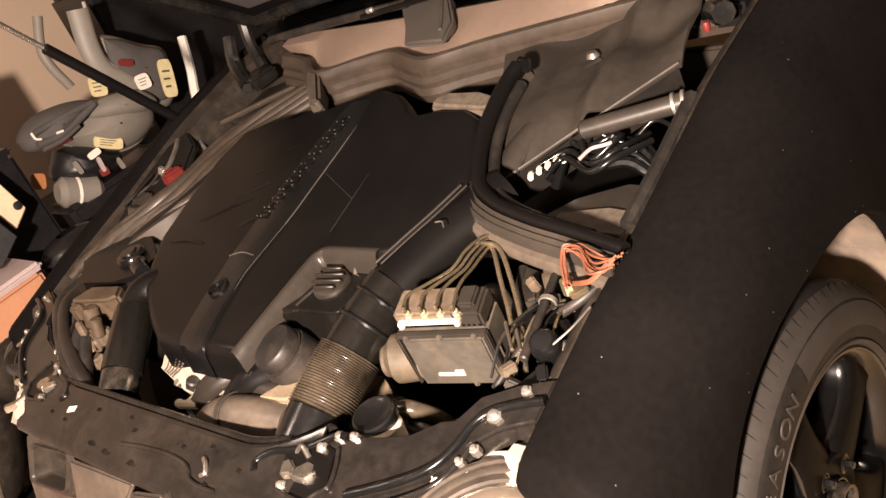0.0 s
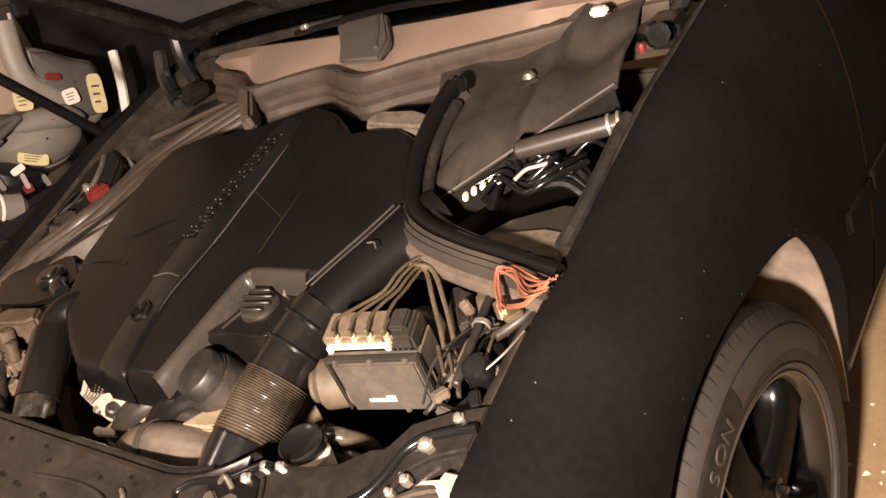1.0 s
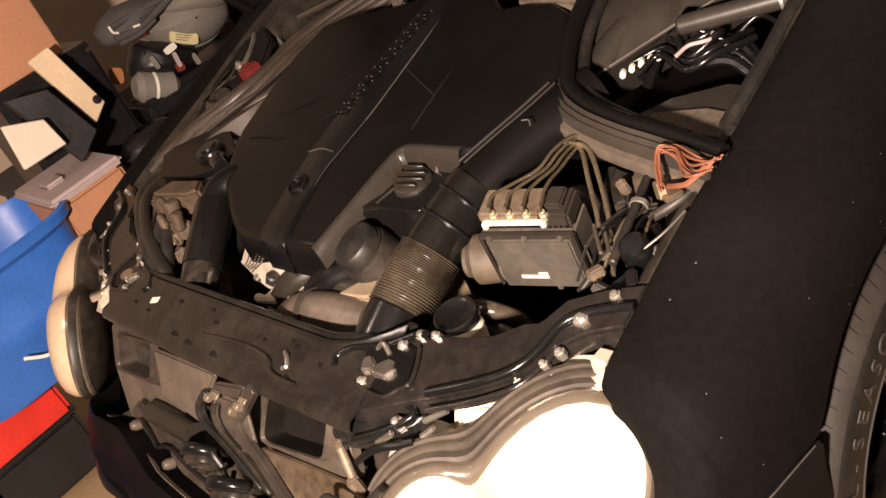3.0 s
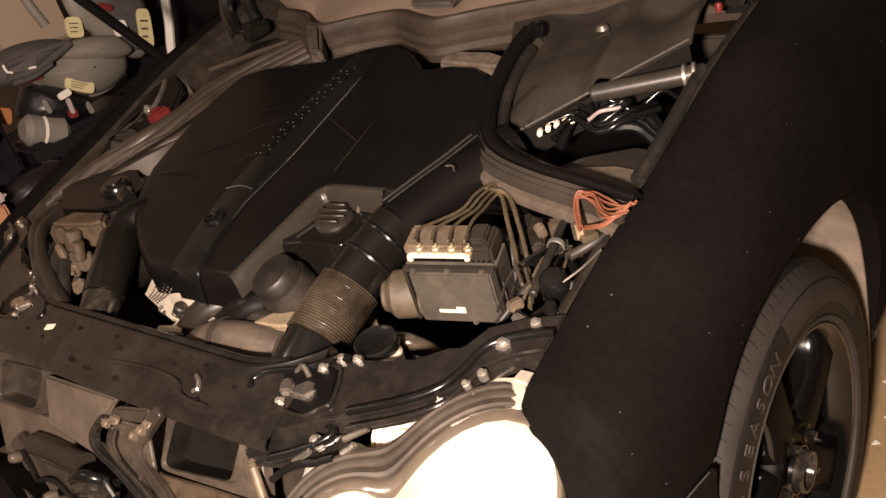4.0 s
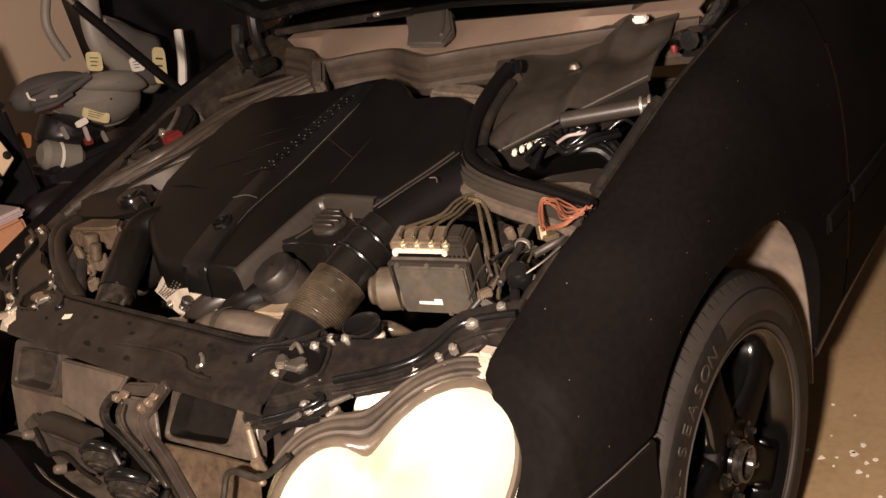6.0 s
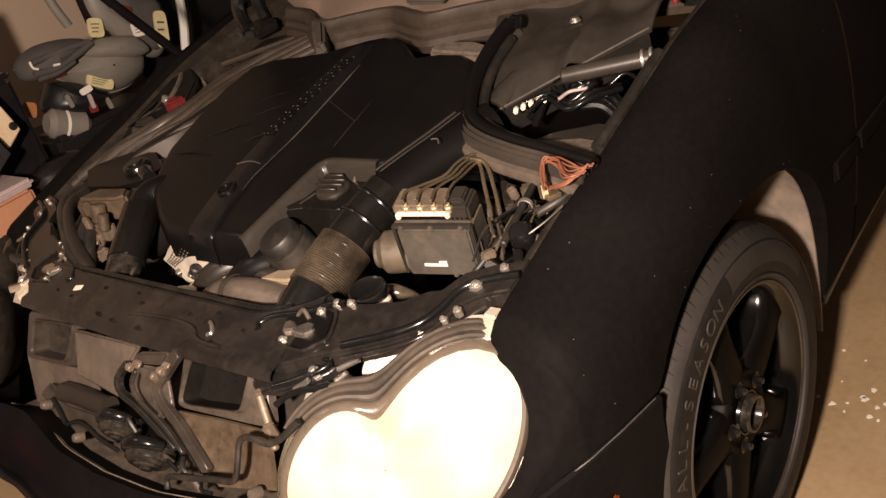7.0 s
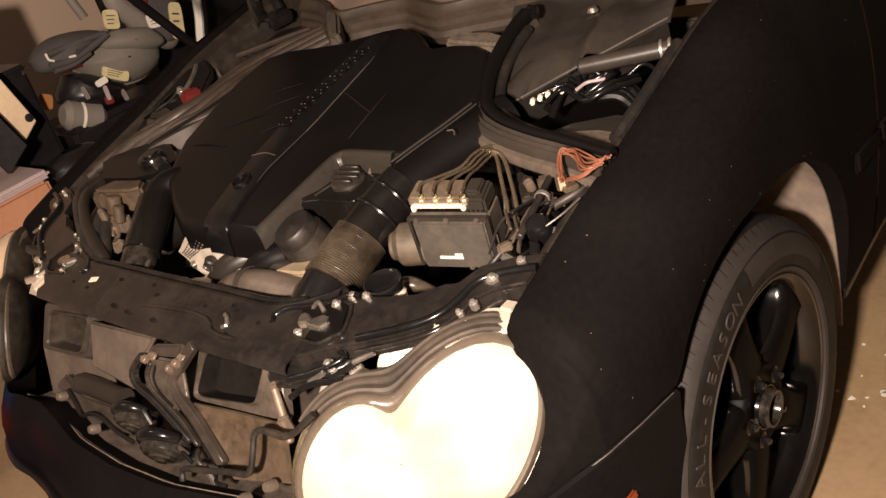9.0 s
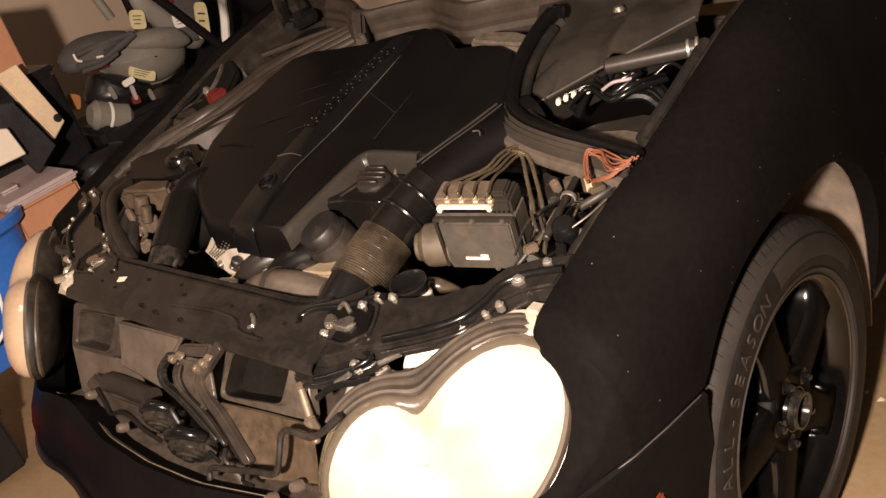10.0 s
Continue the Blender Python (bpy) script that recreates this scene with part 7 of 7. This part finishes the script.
for name, y, z, out, w, h, turn, mat in (("yellow_label", 0.335, 0.821, 0.083, 0.095, 0.04, -36, LABEL_YELLOW), ("yellow_label", 0.415, 0.983, 0.06, 0.055, 0.065, -20, LABEL_YELLOW), ("white_label", 0.550, 0.927, 0.085, 0.05, 0.05, -10, LABEL_WHITE), ("yellow_label", 0.639, 0.893, 0.078, 0.05, 0.13, -22, LABEL_YELLOW), ("red_label", 0.536, 1.004, 0.075, 0.05, 0.022, -30, DULL_RED), ("white_label", 0.264, 0.822, 0.108, 0.045, 0.022, 5, LABEL_WHITE), ("white_label", 0.265, 0.782, 0.108, 0.014, 0.05, -8, LILAC), ("pink_label", 0.262, 0.758, 0.108, 0.03, 0.028, -8, DULL_RED), ("base_slot", 0.197, 0.812, 0.104, 0.016, 0.045, 0, SEAT_GREY), ("base_slot", 0.335, 0.744, 0.08, 0.016, 0.04, 0, SEAT_GREY), ("orange_tag", 0.094, 0.826, 0.03, 0.045, 0.05, -30, DULL_ORANGE)):
    spot = Matrix.Translation(seat_spot(y, z, out)) @ pose(0, 0, 0, 80, 0, 90) @ pose(0, 0, 0, 0, 0, turn)
    seat_part(name, slab([(0.5 * w * math.copysign(abs(math.cos(a)) ** 0.45, math.cos(a)), 0.5 * h * math.copysign(abs(math.sin(a)) ** 0.45, math.sin(a))) for a in np.linspace(0, 2 * math.pi, 24, endpoint=False)], -0.004, 0.002, 0, spot), mat)
    if mat in (LABEL_YELLOW, LABEL_WHITE) and w > 0.045:
        for k in range(3):
            seat_part("printed_bar", box(-w * 0.30, w * (0.26 - 0.08 * k), h * (0.16 - 0.2 * k), h * (0.21 - 0.2 * k), 0.002, 0.003, 0, spot), SEAT_DARK)
seat_part("base_foot", rod(seat_spot(0.120, 0.767, 0.04), seat_spot(0.244, 0.704, 0.05), 0.050, 32, 0.018), SEAT_GREY, "round grey base foot")
foot_a, foot_b = seat_spot(0.120, 0.767, 0.04), seat_spot(0.244, 0.704, 0.05)
seat_part("foot_band", lathe([(0.050, -0.005), (0.0525, -0.004), (0.0525, 0.004), (0.050, 0.005)], along(foot_a.lerp(foot_b, 0.42), foot_b), 32), LABEL_WHITE)
seat_part("base_block", box(-1.68, -1.50, 0.10, 0.50, 0.622, 0.72, 0.02), SEAT_BLACK)

ring = thing("white_ring_handle", "pale curved plastic handle standing behind the car seat", "handle", (-1.55, 0.76, 0.62))
part("grip", tube([(0, -0.06, 0.0), (0.02, -0.06, 0.15), (0.02, -0.02, 0.26), (0.0, 0.02, 0.36)], 0.016, 20, 8), WHITE, ring)


def leaning_board(label, corners, thick, material, name="board"):
    a, b, c, d = (Vector(p) for p in corners)
    bm = sheet([[a, b], [d, c]], thick)
    bmesh.ops.bevel(bm, geom=bm.edges[:], offset=0.003, segments=1, affect="EDGES")
    return tagged(part(name, bm, material), label, "board")


leaning_board("pale pine board leaning with a dark knot", [(-1.40, -0.165, 1.02), (-1.40, -0.094, 1.03), (-1.34, -0.063, 0.832), (-1.33, -0.120, 0.800)], 0.02, WOOD, "pine_board")
knot = lathe([(0, 0.006), (0.010, 0.004), (0.013, 0)], pose(-1.322, -0.080, 0.855, 0, 80, 0), 16)
tagged(part("cord_knot", knot, SEAT_BLACK), "dark knotted cord hanging on the pine board", "cord")
leaning_board("off-white board leaning beside the pine board", [(-1.24, -0.36, 0.95), (-1.22, -0.262, 0.912), (-1.21, -0.252, 0.828), (-1.22, -0.38, 0.83)], 0.02, WHITE_BOARD, "white_board")
leaning_board("black padded strip between the leaning boards", [(-1.32, -0.30, 0.985), (-1.30, -0.19, 0.955), (-1.26, -0.150, 0.80), (-1.26, -0.235, 0.75)], 0.02, SEAT_BLACK, "padded_strip")
bag = tagged(part("black_bag", oval(-1.29, -0.02, 0.672, 0.08, 0.11, 0.055, cut=-0.95, top=0.95), SEAT_BLACK), "black lumpy bag lying on the bench", "bag")
case = thing("storage_case", "dark brown storage case standing behind the car seat", "case", (-1.98, 1.05, 0.62))
part("case_body", box(-0.14, 0.14, -0.36, 0.36, 0.0, 0.62, 0.015), SEAT_BLACK, case)
part("case_lid", box(-0.145, 0.145, -0.365, 0.365, 0.62, 0.66, 0.012), SEAT_DARK, case)
bin_box = thing("storage_bin", "dark storage bin under the cardboard box", "storage bin", (-1.62, -0.10, 0.62))
part("bin_body", box(-0.15, 0.15, -0.18, 0.14, 0.0, 0.34, 0.012), SEAT_BLACK, bin_box)
part("bin_lid", box(-0.155, 0.155, -0.185, 0.145, 0.34, 0.36, 0.008), SEAT_BLACK, bin_box)
carton = thing("cardboard_box", "brown cardboard box standing on the dark bin", "box", (-1.62, -0.13, 0.982))
part("box_body", box(-0.14, 0.14, -0.16, 0.10, 0.0, 0.20, 0.004), CARDBOARD, carton)
part("box_flap", box(-0.14, 0.14, -0.16, -0.03, 0.2005, 0.2035, 0.001), CARDBOARD, carton)
part("box_flap", box(-0.14, 0.14, -0.028, 0.10, 0.2005, 0.2035, 0.001), CARDBOARD, carton)
lid_box = thing("storage_box", "clear storage box with a pale lilac lid", "storage box", (-1.28, -0.29, 0.0))
part("box_body", box(-0.16, 0.13, -0.10, 0.11, 0.0, 0.72, 0.012), CARDBOARD, lid_box, "brown contents seen through the box")
part("box_lid", box(-0.17, 0.14, -0.11, 0.12, 0.72, 0.745, 0.010), LILAC, lid_box, "pale lilac lid")
part("lid_handle", box(-0.03, 0.04, -0.07, -0.01, 0.745, 0.757, 0.006), LILAC, lid_box)
tub = thing("plastic_tub", "large blue plastic tub standing on a red crate", "tub", (-1.27, -0.635, 0.36))
wall_rows = []
for h, g in ((0.0, 0.84), (0.012, 0.86), (0.14, 0.92), (0.15, 0.945), (0.19, 0.95), (0.20, 0.93), (0.33, 0.98), (0.345, 1.06), (0.37, 1.07), (0.375, 1.02), (0.36, 0.99), (0.05, 0.82), (0.03, 0.4)):
    wall_rows.append([Vector((0.19 * g * math.copysign(abs(math.cos(a)) ** 0.5, math.cos(a)), 0.27 * g * math.copysign(abs(math.sin(a)) ** 0.5, math.sin(a)), h)) for a in np.linspace(0, 2 * math.pi, 48, endpoint=False)])
part("tub_body", sheet(wall_rows, 0.0, closed=True), BLUE, tub)
part("tub_handle", tube([(0.17, 0.10, 0.20), (0.215, 0.06, 0.13), (0.225, 0.0, 0.10), (0.215, -0.06, 0.13)], 0.005, 20, 8), WHITE, tub, "pale wire handle")
stand = thing("floor_bin", "dark plastic bin standing on the garage floor", "bin", (-1.36, -0.80, 0.0))
part("bin_body", box(-0.20, 0.10, -0.22, 0.14, 0.0, 0.19, 0.015), SEAT_BLACK, stand)
part("bin_lid", box(-0.21, 0.11, -0.23, 0.15, 0.19, 0.205, 0.006), SEAT_BLACK, stand)
crate = thing("red_crate", "red plastic crate standing on a dark bin", "crate", (-1.36, -0.82, 0.206))
part("crate_body", box(-0.20, 0.12, -0.22, 0.16, 0.0, 0.15, 0.012), RED, crate)
part("crate_rim", box(-0.205, 0.125, -0.225, 0.165, 0.125, 0.153, 0.006), RED, crate)
bucket = thing("blue_box", "deep blue plastic box on the garage floor", "box", (-1.42, -1.06, 0.0))
part("box_body", box(-0.16, 0.16, -0.16, 0.14, 0.0, 0.30, 0.02), DEEP_BLUE, bucket)
part("box_lid", box(-0.17, 0.17, -0.17, 0.15, 0.30, 0.33, 0.01), DEEP_BLUE, bucket)

# small pale chips on the concrete beside the car
chips = bmesh.new()
dice = random.Random(7)
for k in range(30):
    x, y = dice.uniform(0.75, 1.5), dice.uniform(0.1, 1.9)
    if k % 2:
        x, y = dice.gauss(0.86, 0.05), dice.gauss(0.44, 0.05)
    r, turn_by = dice.uniform(0.003, 0.009), dice.uniform(0, 6.28)
    ring_of = [chips.verts.new((x + r * dice.uniform(0.4, 1.4) * math.cos(turn_by + a), y + r * dice.uniform(0.4, 1.4) * math.sin(turn_by + a), 0.0012)) for a in (0, 1.2, 2.5, 3.8, 5.1)]
    chips.faces.new(ring_of)
    base_of = [chips.verts.new((v.co.x, v.co.y, 0.0)) for v in ring_of]
    for i in range(5):
        chips.faces.new((ring_of[i], base_of[i], base_of[(i + 1) % 5], ring_of[(i + 1) % 5]))
tagged(part("paint_chips", chips, LABEL_WHITE), "small pale paint chips scattered on the concrete floor", "debris", kind="stuff")
